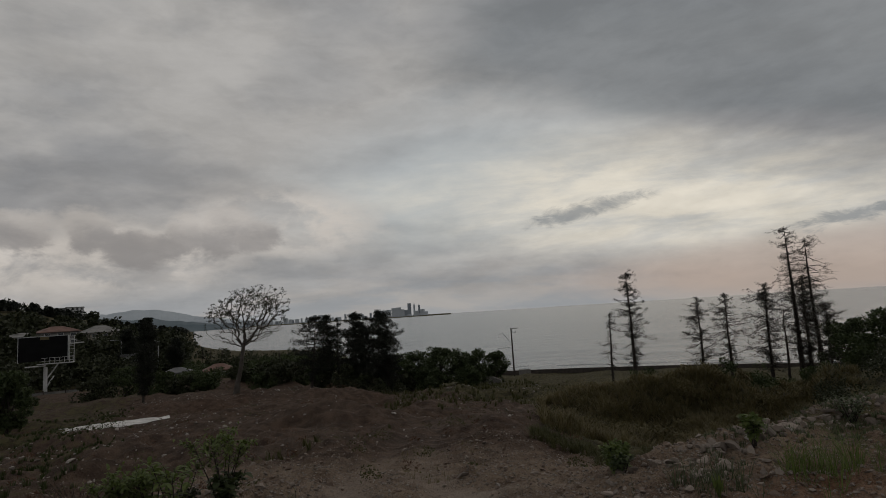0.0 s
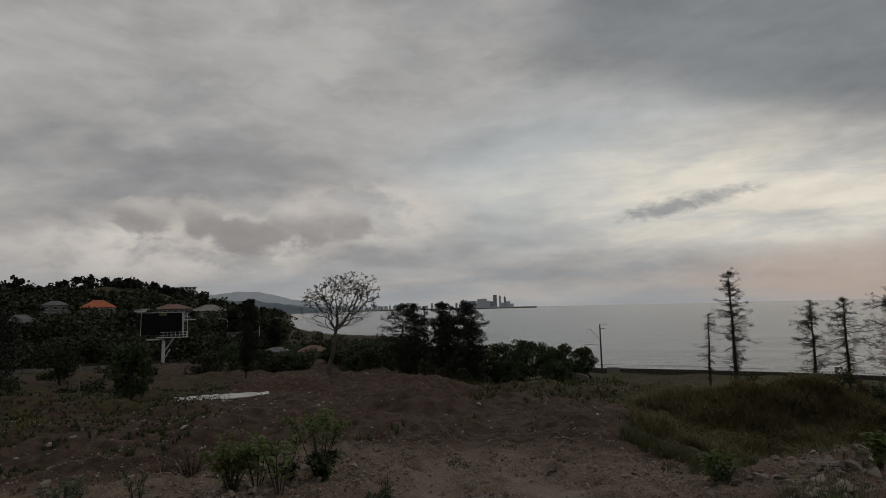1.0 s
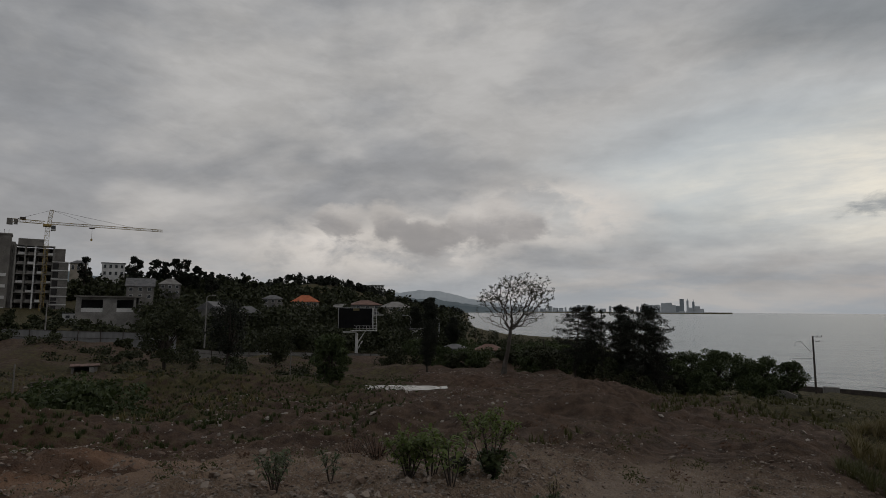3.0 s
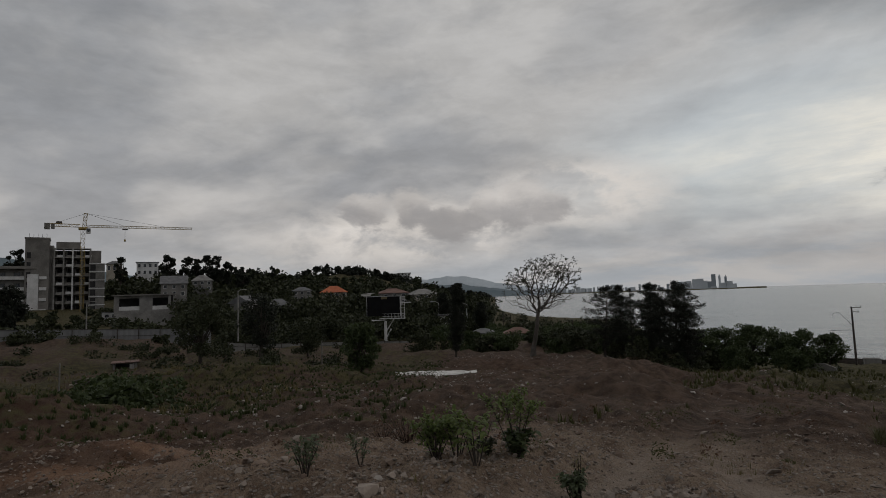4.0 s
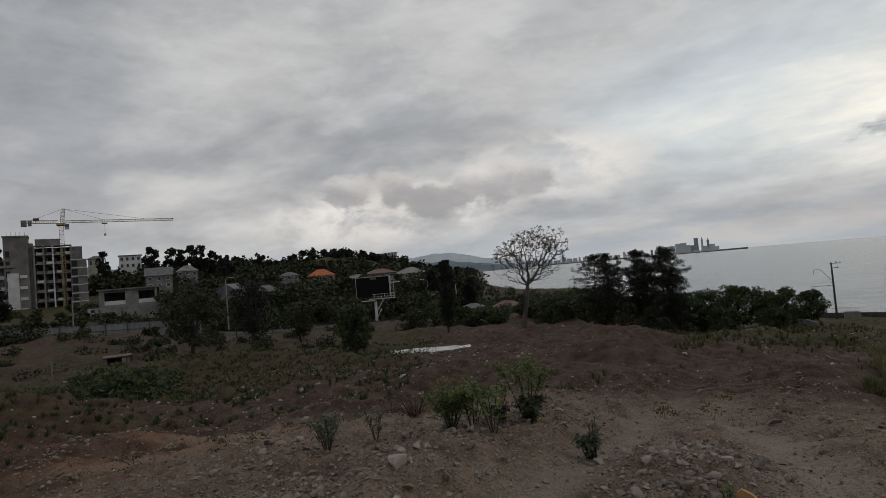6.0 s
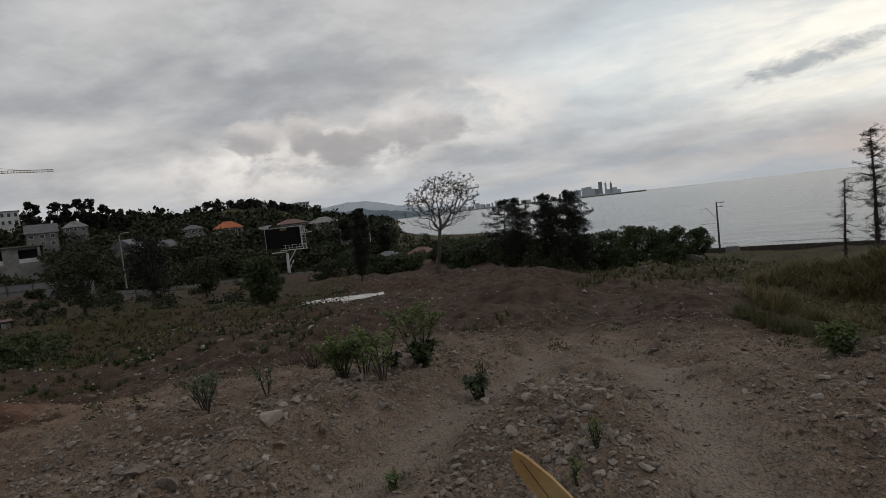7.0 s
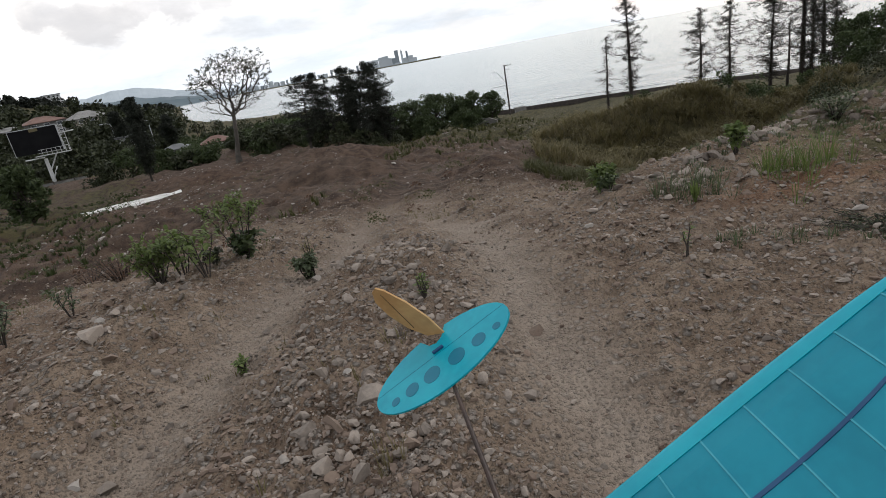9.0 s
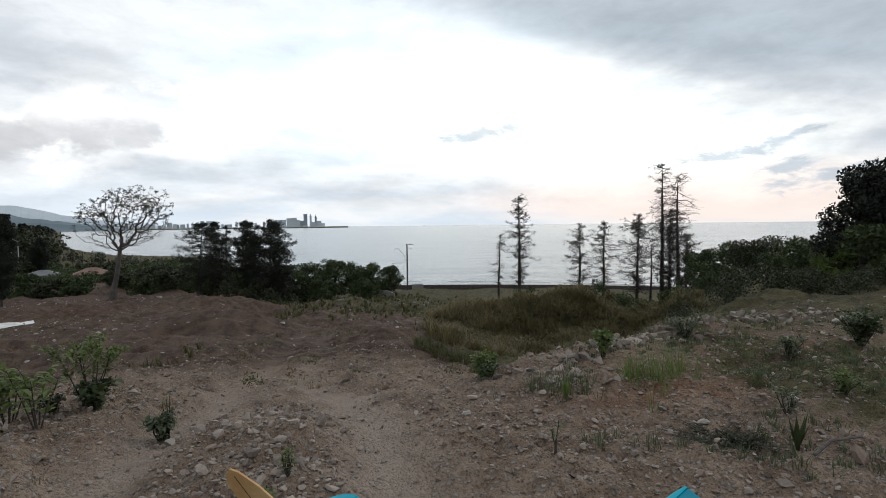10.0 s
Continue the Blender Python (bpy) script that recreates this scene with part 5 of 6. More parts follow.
def site_hut():
    at = spot(58.9, -5.5)
    ob = thing("hut", at, "low ruined concrete hut half buried in the bank", "hut", turn=58)
    part("wall", boxes((-1.15, 0, -0.6, -0.95, 2, 0.38)), RAWCONC, ob)
    part("wall", boxes((0.65, 0, -0.6, 0.9, 2, 0.34)), RAWCONC, ob)
    # back wall in near-black, the shade inside the hut painted on
    part("wall", boxes((-0.95, 1.2, -0.6, 0.65, 1.4, 0.35)), DARKIN, ob)
    for k in range(6):
        part("roof_board", boxes((-1.30 + k * 0.40, -0.12 - 0.05 * (k % 3), 0.385 + 0.02 * (k % 2), -0.93 + k * 0.40, 2.1, 0.42 + 0.02 * (k % 2))), BROWNROOF, ob)
    part("beam", boxes((-1.35, -0.16, 0.30, 1.15, -0.04, 0.38), bevel=0.02), DARKBARK, ob)
    part("sheet", boxes((0.25, -0.14, -0.3, 0.62, -0.10, 0.26)), CONCRETE, ob, "pale sheet closing the front")


site_hut()


def log_pile():
    at = spot(61.9, -6.7)
    r = np.random.default_rng(88)
    ob = thing("log_pile", at, "small heap of split pale logs on the bank", "logs", turn=58)
    for k in range(11):
        row = k // 4
        x0 = -0.55 + (k % 4) * 0.30 + row * 0.14
        part("log", bar((x0 - 0.35 + r.uniform(-0.1, 0.1), r.uniform(-0.15, 0.1), 0.05 + row * 0.13), (x0 + 0.35, r.uniform(0.0, 0.3), 0.08 + row * 0.14 + r.uniform(-0.02, 0.03)), r.uniform(0.05, 0.08), 7), BARK if k % 3 else CREAM, ob)


log_pile()


def car(at, turn, label, mat, van=False):
    ob = thing("car", at, label, "car", "parked cars", turn)
    bm = bmesh.new()
    h = 1.9 if van else 1.42
    profile = [(-2.1, 0.3), (-2.15, 0.75), (-1.9, 0.9), (-1.2, 0.98), (-0.6, h), (1.1, h), (1.75, 0.98 if not van else h), (2.15, 0.9), (2.15, 0.3)]
    front = [bm.verts.new((x, -0.85, z)) for x, z in profile]
    rear = [bm.verts.new((x, 0.85, z)) for x, z in profile]
    bm.faces.new(front)
    bm.faces.new(rear[::-1])
    for i in range(len(profile)):
        j = (i + 1) % len(profile)
        bm.faces.new((front[j], front[i], rear[i], rear[j]))
    bmesh.ops.bevel(bm, geom=list(bm.edges), offset=0.06, segments=1, affect="EDGES")
    part("body", bm, mat, ob)
    part("side_window", boxes((-0.75, -0.875, 1.0, 0.2, -0.84, h - 0.12)), GLASS, ob)
    part("side_window", boxes((0.28, -0.875, 1.0, 1.15, -0.84, h - 0.12)), GLASS, ob)
    for x in (-1.35, 1.35):
        for y in (-0.8, 0.8):
            wheel = part("wheel", tube([(x, y - 0.1, 0.32), (x, y + 0.1, 0.32)], [0.32, 0.32], 14), TYRE, ob)
            part("rim", tube([(x, y - 0.12, 0.32), (x, y + 0.12, 0.32)], [0.19, 0.19], 12), STEEL, wheel)


car(along(45.4, -4.35, 112), 47, "white car parked on the road behind the fence", CARPAINT)
car(along(43.6, -4.25, 113), 47, "white van parked on the road behind the fence", CARPAINT, True)
car(along(28.9, -3.3, 128), 120, "white car parked by the sheds", CARPAINT)

# white patch of crushed stone
patch_c = spot(30.7, -7.75)
u = np.linspace(0, 2 * np.pi, 60, endpoint=False)
rad = 1 + 0.75 * rough_noise(np.cos(u) * 2 + 5, np.sin(u) * 2 + 5, 3, 31)
verts, faces = [], []
for k, f in enumerate((1.0, 0.8, 0.55, 0.3)):
    px, py = patch_c[0] + np.cos(u) * rad * 3.3 * f, patch_c[1] + np.sin(u) * rad * 3.2 * f
    pz = height(px, py) + 0.03 + 0.05 * (1 - f) + 0.05 * rough_noise(px * 2, py * 2, 3, 8)
    verts += np.stack([px, py, pz], 1).tolist()
for k in range(3):
    for i in range(60):
        j = (i + 1) % 60
        faces.append((k * 60 + i, k * 60 + j, k * 60 + 60 + j, k * 60 + 60 + i))
faces.append(tuple(range(180, 240)))
tagged(part("gravel_patch", (verts, faces), CHALK), "flat white patch of crushed stone on the site", "gravel", kind="stuff")


# ---- the far shore ----
def far_city():
    d = 3400.0
    r = np.random.default_rng(12)
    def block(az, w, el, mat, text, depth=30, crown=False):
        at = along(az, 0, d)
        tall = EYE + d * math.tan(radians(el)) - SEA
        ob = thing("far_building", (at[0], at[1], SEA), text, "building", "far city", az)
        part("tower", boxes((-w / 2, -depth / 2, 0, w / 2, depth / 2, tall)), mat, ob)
        part("plinth", boxes((-w * 0.7, -depth * 0.6, 0, w * 0.7, depth * 0.6, tall * 0.16)), HAZECITY, ob)
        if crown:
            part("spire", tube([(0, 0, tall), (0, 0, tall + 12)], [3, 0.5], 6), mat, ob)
    # blocks owe their pale tone to haze painted into the material
    block(3.42, 22, 1.10, HAZEGLASS, "dark high-rise tower in the distant city")
    block(2.92, 11, 0.95, HAZECITY, "slim pointed tower in the distant city", 16, True)
    block(2.42, 12, 0.85, HAZEGLASS, "slim tower with a thin top in the distant city", 16, True)
    block(2.12, 30, 0.42, HAZECITY, "wide mid-rise block in the distant city")
    block(2.72, 36, 0.30, HAZECITY, "wide mid-rise block in the distant city")
    block(3.75, 22, 0.45, HAZEGLASS, "wide mid-rise block in the distant city")
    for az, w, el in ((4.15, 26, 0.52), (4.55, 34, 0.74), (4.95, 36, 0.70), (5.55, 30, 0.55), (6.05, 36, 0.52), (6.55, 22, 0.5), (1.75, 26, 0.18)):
        block(az, w, el, HAZECITY, "pale slab block in the distant city")
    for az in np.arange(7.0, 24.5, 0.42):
        block(az + r.uniform(-0.12, 0.12), r.uniform(9, 26), r.uniform(0.10, 0.50) * (1 if az < 16 else 0.8), (HAZECITY, HAZEGLASS)[int(r.uniform() < 0.25)], "pale block of flats in the distant city")


far_city()


def ridge_line(name, az0, az1, d, crest, mat, seed, label, depth=0.0):
    az = np.arange(az0, az1, 0.12)
    el = np.interp(az, crest[0], crest[1]) + 0.10 * rough_noise(az * 1.7, az * 0 + seed, 4, seed)
    verts, faces = [], []
    for i, (a, e) in enumerate(zip(az, el)):
        verts.append(along(a, -0.45, d * 0.93))
        p, q = along(a, max(e * 0.55, -0.3), d * 0.965), along(a, max(e, -0.3), d)
        verts += [p, q]
    for i in range(len(az) - 1):
        for k in range(2):
            faces.append((i * 3 + k, i * 3 + k + 1, i * 3 + 4 + k, i * 3 + 3 + k))
    ob = part(name, (verts, faces), mat)
    return tagged(ob, label, "hills", kind="structure")


# hill colours include the blue-grey haze of the air in between
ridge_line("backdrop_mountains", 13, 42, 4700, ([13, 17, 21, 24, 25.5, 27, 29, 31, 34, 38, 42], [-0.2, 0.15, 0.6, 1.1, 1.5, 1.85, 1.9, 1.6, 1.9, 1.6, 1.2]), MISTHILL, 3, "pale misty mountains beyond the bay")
ridge_line("backdrop_hills", 19, 36, 2800, ([19, 21.5, 24, 26, 27.5, 29, 31, 33, 36], [-0.3, 0.15, 0.55, 0.75, 1.15, 0.95, 1.35, 1.2, 0.8]), HAZEHILL, 5, "dark blue-green wooded hills behind the bay")
ridge_line("backdrop_inland", 58, 80, 2600, ([58, 63, 68, 72, 80], [2.6, 3.4, 4.2, 4.4, 4.0]), HAZEHILL, 6, "blue-grey wooded mountain side behind the building")


# ---- woods on the slope ----
def in_bearing(r, n_, az0, az1, d0, d1):
    az = np.radians(r.uniform(az0, az1, n_))
    d = np.sqrt(r.uniform(d0 ** 2, d1 ** 2, n_))
    return -d * np.sin(az), d * np.cos(az)


def woods(name, n_, az0, az1, d0, d1, tall, wide, per, leaf, mat, label, seed):
    """Far trees that run together: trunks of clumps, each crown of several uneven clumps."""
    r = np.random.default_rng(seed)
    x, y = in_bearing(r, n_, az0, az1, d0, d1)
    z = height(x, y)
    centres, radii = [], []
    for a, b, c in zip(x, y, z):
        h, w = tall * r.uniform(0.55, 1.2), wide * r.uniform(0.6, 1.25)
        slim = r.uniform() < 0.22
        for k in range(6):
            f = r.uniform(0.1, 0.92)
            s = 0.35 if slim else 1.0
            centres.append((a + r.normal(0, w * 0.22 * s), b + r.normal(0, w * 0.22 * s), c + h * f * (1.25 if slim else 1.0)))
            radii.append(w * r.uniform(0.22, 0.38) * (0.6 if slim else 1.0))
    ob = part(name, leaves(cloud(centres, radii, per, r, 0.85), leaf, r, 0.7), mat)
    return tagged(ob, label, "trees", kind="stuff")


woods("hedge_trees", 95, 29, 51, 101, 128, 4.0, 5.0, 60, 0.28, OLIVE, "green trees and bushes along the road behind the fence", 301)
woods("roadside_bushes", 150, 51, 77, 100, 215, 1.4, 3.8, 34, 0.32, OLIVE, "low green bushes behind the fence", 311)
woods("hillside_trees", 260, 25, 54.5, 130, 215, 6.5, 7.0, 48, 0.42, OLIVE, "dense dark green trees between the houses", 302)
woods("upper_trees", 330, 25, 78, 245, 340, 6.5, 8.5, 26, 0.85, OLIVE, "dense dark trees on the hillside", 303)
woods("hilltop_woods", 520, 25, 80, 440, 720, 8, 11, 20, 1.25, CONIFER, "dark woods along the hilltop", 304)
woods("shore_trees", 34, 11.5, 19.6, 70, 110, 2.2, 4.2, 110, 0.15, LEAF, "low green trees towards the shore", 305)
woods("yard_bushes", 44, 19.6, 28, 76, 125, 1.5, 3.2, 110, 0.13, LEAF, "low green bushes round the sheds", 317)
woods("crest_trees", 150, 33, 52, 370, 470, 6, 9, 24, 1.0, CONIFER, "dark trees along the crest of the hill", 314)
woods("grove_undergrowth", 34, -5.5, 6, 77, 88, 1.5, 3.2, 44, 0.2, OLIVE, "dark undergrowth below the grove", 315)
woods("lowland_trees", 90, 25.6, 31, 110, 420, 3.0, 6.5, 80, 0.32, OLIVE, "dark trees on the low ground by the bay", 312)
woods("shore_bushes", 40, 9, 27.5, 105, 200, 2.6, 5.4, 70, 0.26, OLIVE, "low dark trees towards the shore", 306)
woods("fence_bushes", 16, 50, 75, 84, 91, 1.6, 2.4, 40, 0.2, OLIVE, "dark creepers and bushes in front of the fence", 307)
woods("ridge_scrub", 70, -34, -12, 22, 31, 0.40, 1.0, 60, 0.040, BRUSH, "low dry brown scrub over the ridge", 309)
woods("crest_bushes", 64, -36, -17, 29, 36, 0.85, 1.1, 90, 0.045, LEAF, "small green bushes along the crest of the ridge", 316)
woods("shelf_bushes", 24, -58, -33.5, 15, 28, 0.75, 1.6, 230, 0.030, OLIVE, "low green bushes beyond the stony shelf", 313)
woods("bank_scrub", 60, 38, 72, 50, 84, 0.8, 2.4, 40, 0.12, OLIVE, "low dark scrub on the bank below the fence", 310)
woods("bank_bushes", 12, 56, 62, 26, 34, 1.1, 2.2, 90, 0.10, LEAF, "low green bushes on the bank", 308)

for az, el, d, w, seed in ((59.5, 4.5, 300, 4.5, 1), (55.7, 4.6, 300, 7, 2), (54.1, 4.45, 305, 6, 3), (53.2, 4.3, 305, 5.5, 4), (52.4, 4.5, 305, 6, 5), (51.5, 4.55, 300, 6.5, 6), (50.6, 4.0, 305, 5, 7), (49.2, 3.4, 290, 7, 8), (66.9, 5.0, 300, 7, 9), (28.0, 1.15, 240, 6, 10), (26.6, 0.3, 260, 5, 11)):
    g = ground_at(az, d)
    z0 = g[2] + 2
    round_tree((g[0], g[1], z0), EYE + d * math.tan(radians(el)) - z0, w * 1.25, "tall dark pine on the hilltop skyline" if d > 280 else "tall dark tree behind the houses", 320 + seed, CONIFER, 30, 60, 0.55, 0.35, "pines on the skyline")


# ---- stones and rubble ----
def rock_shapes(count, level, seed):
    shapes = []
    r = np.random.default_rng(seed)
    for k in range(count):
        bm = bmesh.new()
        bmesh.ops.create_icosphere(bm, subdivisions=level, radius=1.0)
        cuts = [(Vector(r.normal(size=3)).normalized(), r.uniform(0.30, 0.70)) for _ in range(11)]
        for v in bm.verts:
            for c, lim in cuts:
                over_ = v.co.dot(c) - lim
                if over_ > 0:
                    v.co -= c * over_
            v.co *= 1 + 0.10 * noise.noise(v.co * 2.3 + Vector((k * 3.1, 0, 0)))
        v = np.array([p.co for p in bm.verts])
        f = np.array([[p.index for p in q.verts] for q in bm.faces])
        bm.free()
        shapes.append((v * np.array([r.uniform(0.8, 1.3), r.uniform(0.7, 1.0), r.uniform(0.5, 0.85)]), f))
    return shapes


def turns(n_, r):
    """Random rotation matrices, mostly about the upright axis."""
    a, b = r.uniform(0, 2 * np.pi, n_), r.normal(0, 0.45, n_)
    ca, sa, cb, sb = np.cos(a), np.sin(a), np.cos(b), np.sin(b)
    o = np.zeros(n_)
    return np.stack([np.stack([ca, -sa * cb, sa * sb], 1), np.stack([sa, ca * cb, -ca * sb], 1), np.stack([o, sb, cb], 1)], 1)


def scatter(name, x, y, size, shapes, mat, label, r, sink=0.25, category="stones"):
    z = height(x, y)
    m = turns(len(x), r)
    pick = r.integers(0, len(shapes), len(x))
    verts, faces, o = [], [], 0
    for k, (v, f) in enumerate(shapes):
        i = np.nonzero(pick == k)[0]
        if not len(i):
            continue
        w = np.einsum("nij,vj->nvi", m[i], v) * size[i][:, None, None]
        w += np.stack([x[i], y[i], z[i] + size[i] * sink], 1)[:, None, :]
        verts.append(w.reshape(-1, 3))
        faces.append((f[None] + (np.arange(len(i)) * len(v))[:, None, None] + o).reshape(-1, 3))
        o += len(i) * len(v)
    ob = part(name, (np.concatenate(verts), np.concatenate(faces)), mat)
    return tagged(ob, label, category, kind="stuff")


def site_points(r, n_, d0, d1, az0=-56, az1=72, power=1.0):
    """Scattered points, thinner on the wheel tracks, thicker in drifts of rubble."""
    az = np.radians(r.uniform(az0, az1, n_ * 3))
    d = d0 * (d1 / d0) ** (r.uniform(0, 1, n_ * 3) ** power)
    x, y = -d * np.sin(az), d * np.cos(az)
    left, right = track_offset(x, y)
    keep = 1 - 0.9 * np.clip(np.exp(-(left / 0.42) ** 2) + np.exp(-(right / 0.5) ** 2), 0, 1)
    keep = keep * (0.45 + 1.6 * np.clip(rough_noise(x * 0.8, y * 0.8, 3, 41) + 0.15, 0, 0.6))
    ok = np.nonzero(r.uniform(0, 1, len(x)) < keep)[0][:n_]
    return x[ok], y[ok]


PEBBLES, ROCKS = rock_shapes(10, 1, 51), rock_shapes(12, 2, 52)
r = np.random.default_rng(61)
x, y = site_points(r, 26000, 1.2, 14)
scatter("pebbles", x, y, np.hypot(x, y) ** 0.45 * 0.0070 * r.lognormal(0, 0.5, len(x)), PEBBLES, STONE, "loose grey-brown pebbles strewn over the ground", r)
x, y = site_points(r, 15000, 1.2, 13)
scatter("clods", x, y, np.hypot(x, y) ** 0.4 * 0.0095 * r.lognormal(0, 0.5, len(x)), PEBBLES, CLOD, "crumbled brown clods of earth on the ground", r, 0.15, "earth clods")
x, y = site_points(r, 1700, 1.3, 16)
scatter("rubble", x, y, 0.017 * r.lognormal(0, 0.5, len(x)) * (np.hypot(x, y) / 4) ** 0.35, ROCKS, STONE, "broken grey rubble stones lying on the ground", r)
x, y = site_points(r, 220, 1.6, 30)
scatter("pale_rubble", x, y, 0.018 * r.lognormal(0, 0.4, len(x)) * (np.hypot(x, y) / 4) ** 0.55, ROCKS, PALE, "pale broken limestone lumps lying on the ground", r)
# drift of rubble between the wheel tracks, heap along the lip, debris on the mid ground
x, y = r.normal(-0.42, 0.36, 2600), r.uniform(1.3, 5.2, 2600)
scatter("rubble_drift", x, y, 0.0120 * r.lognormal(0, 0.65, 2600), ROCKS, STONE, "drift of broken stones between the wheel tracks", r)
x, y = r.normal(-2.9, 0.8, 1500), r.uniform(1.6, 7.0, 1500)
scatter("rubble_bank", x, y, 0.0155 * r.lognormal(0, 0.6, 1500), ROCKS, STONE, "bank of broken stones beside the wheel track", r)
t_ = r.uniform(0, 1, 260)
x = np.interp(t_, [0, 0.5, 1], [2.0, 4.8, 8.5]) + r.normal(0, 0.3, 260)
y = np.interp(x, [2.0, 4.8, 8.5], [5.5, 7.4, 8.4]) + r.normal(0, 0.25, 260)
scatter("lip_rubble", x, y, 0.06 * r.lognormal(0, 0.4, 260), ROCKS, STONE, "grey rubble heaped along the lip of the pit", r)
x, y = in_bearing(r, 900, 20, 66, 12, 32)
scatter("site_debris", x, y, 0.05 * r.lognormal(0, 0.5, 900), PEBBLES, PALE, "pale stones and debris scattered over rough grass", r)
x, y = in_bearing(r, 4200, -10, 32, 10, 56)
scatter("far_stones", x, y, 0.023 * r.lognormal(0, 0.6, 4200) * (np.hypot(x, y) / 25) ** 0.7, PEBBLES, PALE, "stones scattered over the bare slope", r)

BOULDERS = [mesh_of("stone", v, f, PALE if k % 3 == 0 else STONE) for k, (v, f) in enumerate(rock_shapes(9, 3, 53))]


def boulder(az, el, size, k):
    p = spot(az, el)
    ob = new("stone", BOULDERS[k % len(BOULDERS)])
    size *= 0.55
    ob.matrix_world = pose(p[0], p[1], p[2] + size * 0.06, 10 * (k % 5) - 20, 7 * (k % 4) - 10, 47 * k) @ Matrix.Diagonal((size, size, size, 1))
    return tagged(ob, ("pale" if k % 3 == 0 else "grey") + " broken stone lying on the bare ground", "stone", "larger stones on the ground")


for k, (az, el, s) in enumerate(((12.2, -24.6, 0.055), (9.5, -33, 0.07), (-6.5, -36, 0.10), (6.0, -32, 0.06), (28, -19.8, 0.08), (31.4, -22.2, 0.07), (37, -22, 0.08), (40, -25, 0.09), (44.5, -18.6, 0.09), (35.5, -17.6, 0.10), (33.0, -17.4, 0.13), (25.8, -19.6, 0.09), (15.2, -20.0, 0.13), (14.6, -19.6, 0.09), (10.2, -19.0, 0.15), (11.2, -18.6, 0.11), (8.9, -19.3, 0.10), (-43.6, -15.3, 0.09), (-44.6, -15.6, 0.10), (-45.0, -15.9, 0.07), (-41.2, -22.5, 0.05), (-27.5, -12.8, 0.14), (-28.4, -12.7, 0.17), (-29.4, -12.3, 0.13), (-30.6, -11.8, 0.15), (-35.2, -10.0, 0.16), (-22.4, -14.9, 0.12), (-19.0, -15.0, 0.10), (3.5, -19.6, 0.12), (1.0, -38, 0.08), (14, -30, 0.06), (22, -31, 0.07), (33, -29, 0.08), (42, -30, 0.10), (46, -22, 0.10), (-16, -31, 0.05), (-30, -25, 0.05), (-2.0, -29.5, 0.05), (18.0, -13.9, 0.10), (50, -20, 0.09), (30, -26, 0.07), (48.5, -17, 0.10))):
    boulder(az, el, s, k)

# ---- weeds, grass, small plants ----
SHRUBS = "weedy shrubs on the bare ground"
def on(x, y):
    return (x, y, float(height(x, y)))


def shrub(at, tall, wide, stems, leaf, label, seed, mat=BRIGHT, low=0.25, slim=0.26, twigs=7, per=9, top=0.6, sink=0.03):
    """A leafy weed: upright stems that branch towards the top, each twig set with drooping lance-shaped leaves."""
    r = np.random.default_rng(seed)
    plant = thing("shrub", at, label, "shrub", SHRUBS)
    limbs, verts, faces = [], [], []

    def put_leaf(p, way_, ln):
        side = way_.cross(Vector((0, 0, 1)))
        side = (side.normalized() if side.length > 0.01 else Vector((1, 0, 0))) * ln * slim
        o = len(verts)
        m1, m2 = p + way_ * ln * 0.4 + Vector((0, 0, 0.05 * ln)), p + way_ * ln * 0.75 - Vector((0, 0, 0.06 * ln))
        verts.extend((p, m1 - side, m1 + side, m2 - side * 0.7, m2 + side * 0.7, p + way_ * ln - Vector((0, 0, 0.30 * ln))))
        faces.extend(((o, o + 2, o + 1), (o + 1, o + 2, o + 4, o + 3), (o + 3, o + 4, o + 5)))

    for k in range(stems):
        turn = 2 * math.pi * (k + r.uniform(-0.3, 0.3)) / stems
        out = wide * 0.5 * r.uniform(0.15, 0.8)
        d = Vector((math.cos(turn), math.sin(turn), 0))
        h = tall * r.uniform(0.75, 1.0)
        line = [d * out * 0.12 + Vector((0, 0, -sink)), d * out * 0.45 + Vector((r.normal(0, 0.01), r.normal(0, 0.01), h * 0.4)), d * out * 0.8 + Vector((0, 0, h * 0.75)), d * out + Vector((0, 0, h))]
        limbs.append(tube(line, (0.008, 0.006, 0.004, 0.002), 5))

        def point(f):
            g_ = min(2.999, f * 3)
            return line[int(g_)].lerp(line[int(g_) + 1], g_ - int(g_))

        for i in range(twigs):
            f = low + (0.97 - low) * ((i + r.uniform(0, 1)) / twigs) ** top
            p = point(f)
            a = r.uniform(0, 2 * math.pi)
            go = Vector((math.cos(a), math.sin(a), r.uniform(0.3, 0.9))).normalized()
            ln = wide * r.uniform(0.15, 0.32) * (1.15 - 0.5 * f)
            e = p + go * ln
            limbs.append(tube((p, e), (0.003, 0.001), 3))
            for j in range(per):
                way_ = (go * 0.7 + Vector(r.normal(0, 0.6, 3)) + Vector((0, 0, 0.15))).normalized()
                put_leaf(p.lerp(e, r.uniform(0.1, 1.0)), way_, leaf * r.uniform(0.6, 1.3))
        for j in range(per * 2):
            f = r.uniform(low, 1.0)
            a = j * 2.4
            put_leaf(point(f), Vector((math.cos(a), math.sin(a), r.uniform(0.0, 0.7))).normalized(), leaf * r.uniform(0.9, 1.5))
    part("stem", merge(limbs), DARKBARK, plant)
    part("foliage", (verts, faces), mat, plant)
    return plant


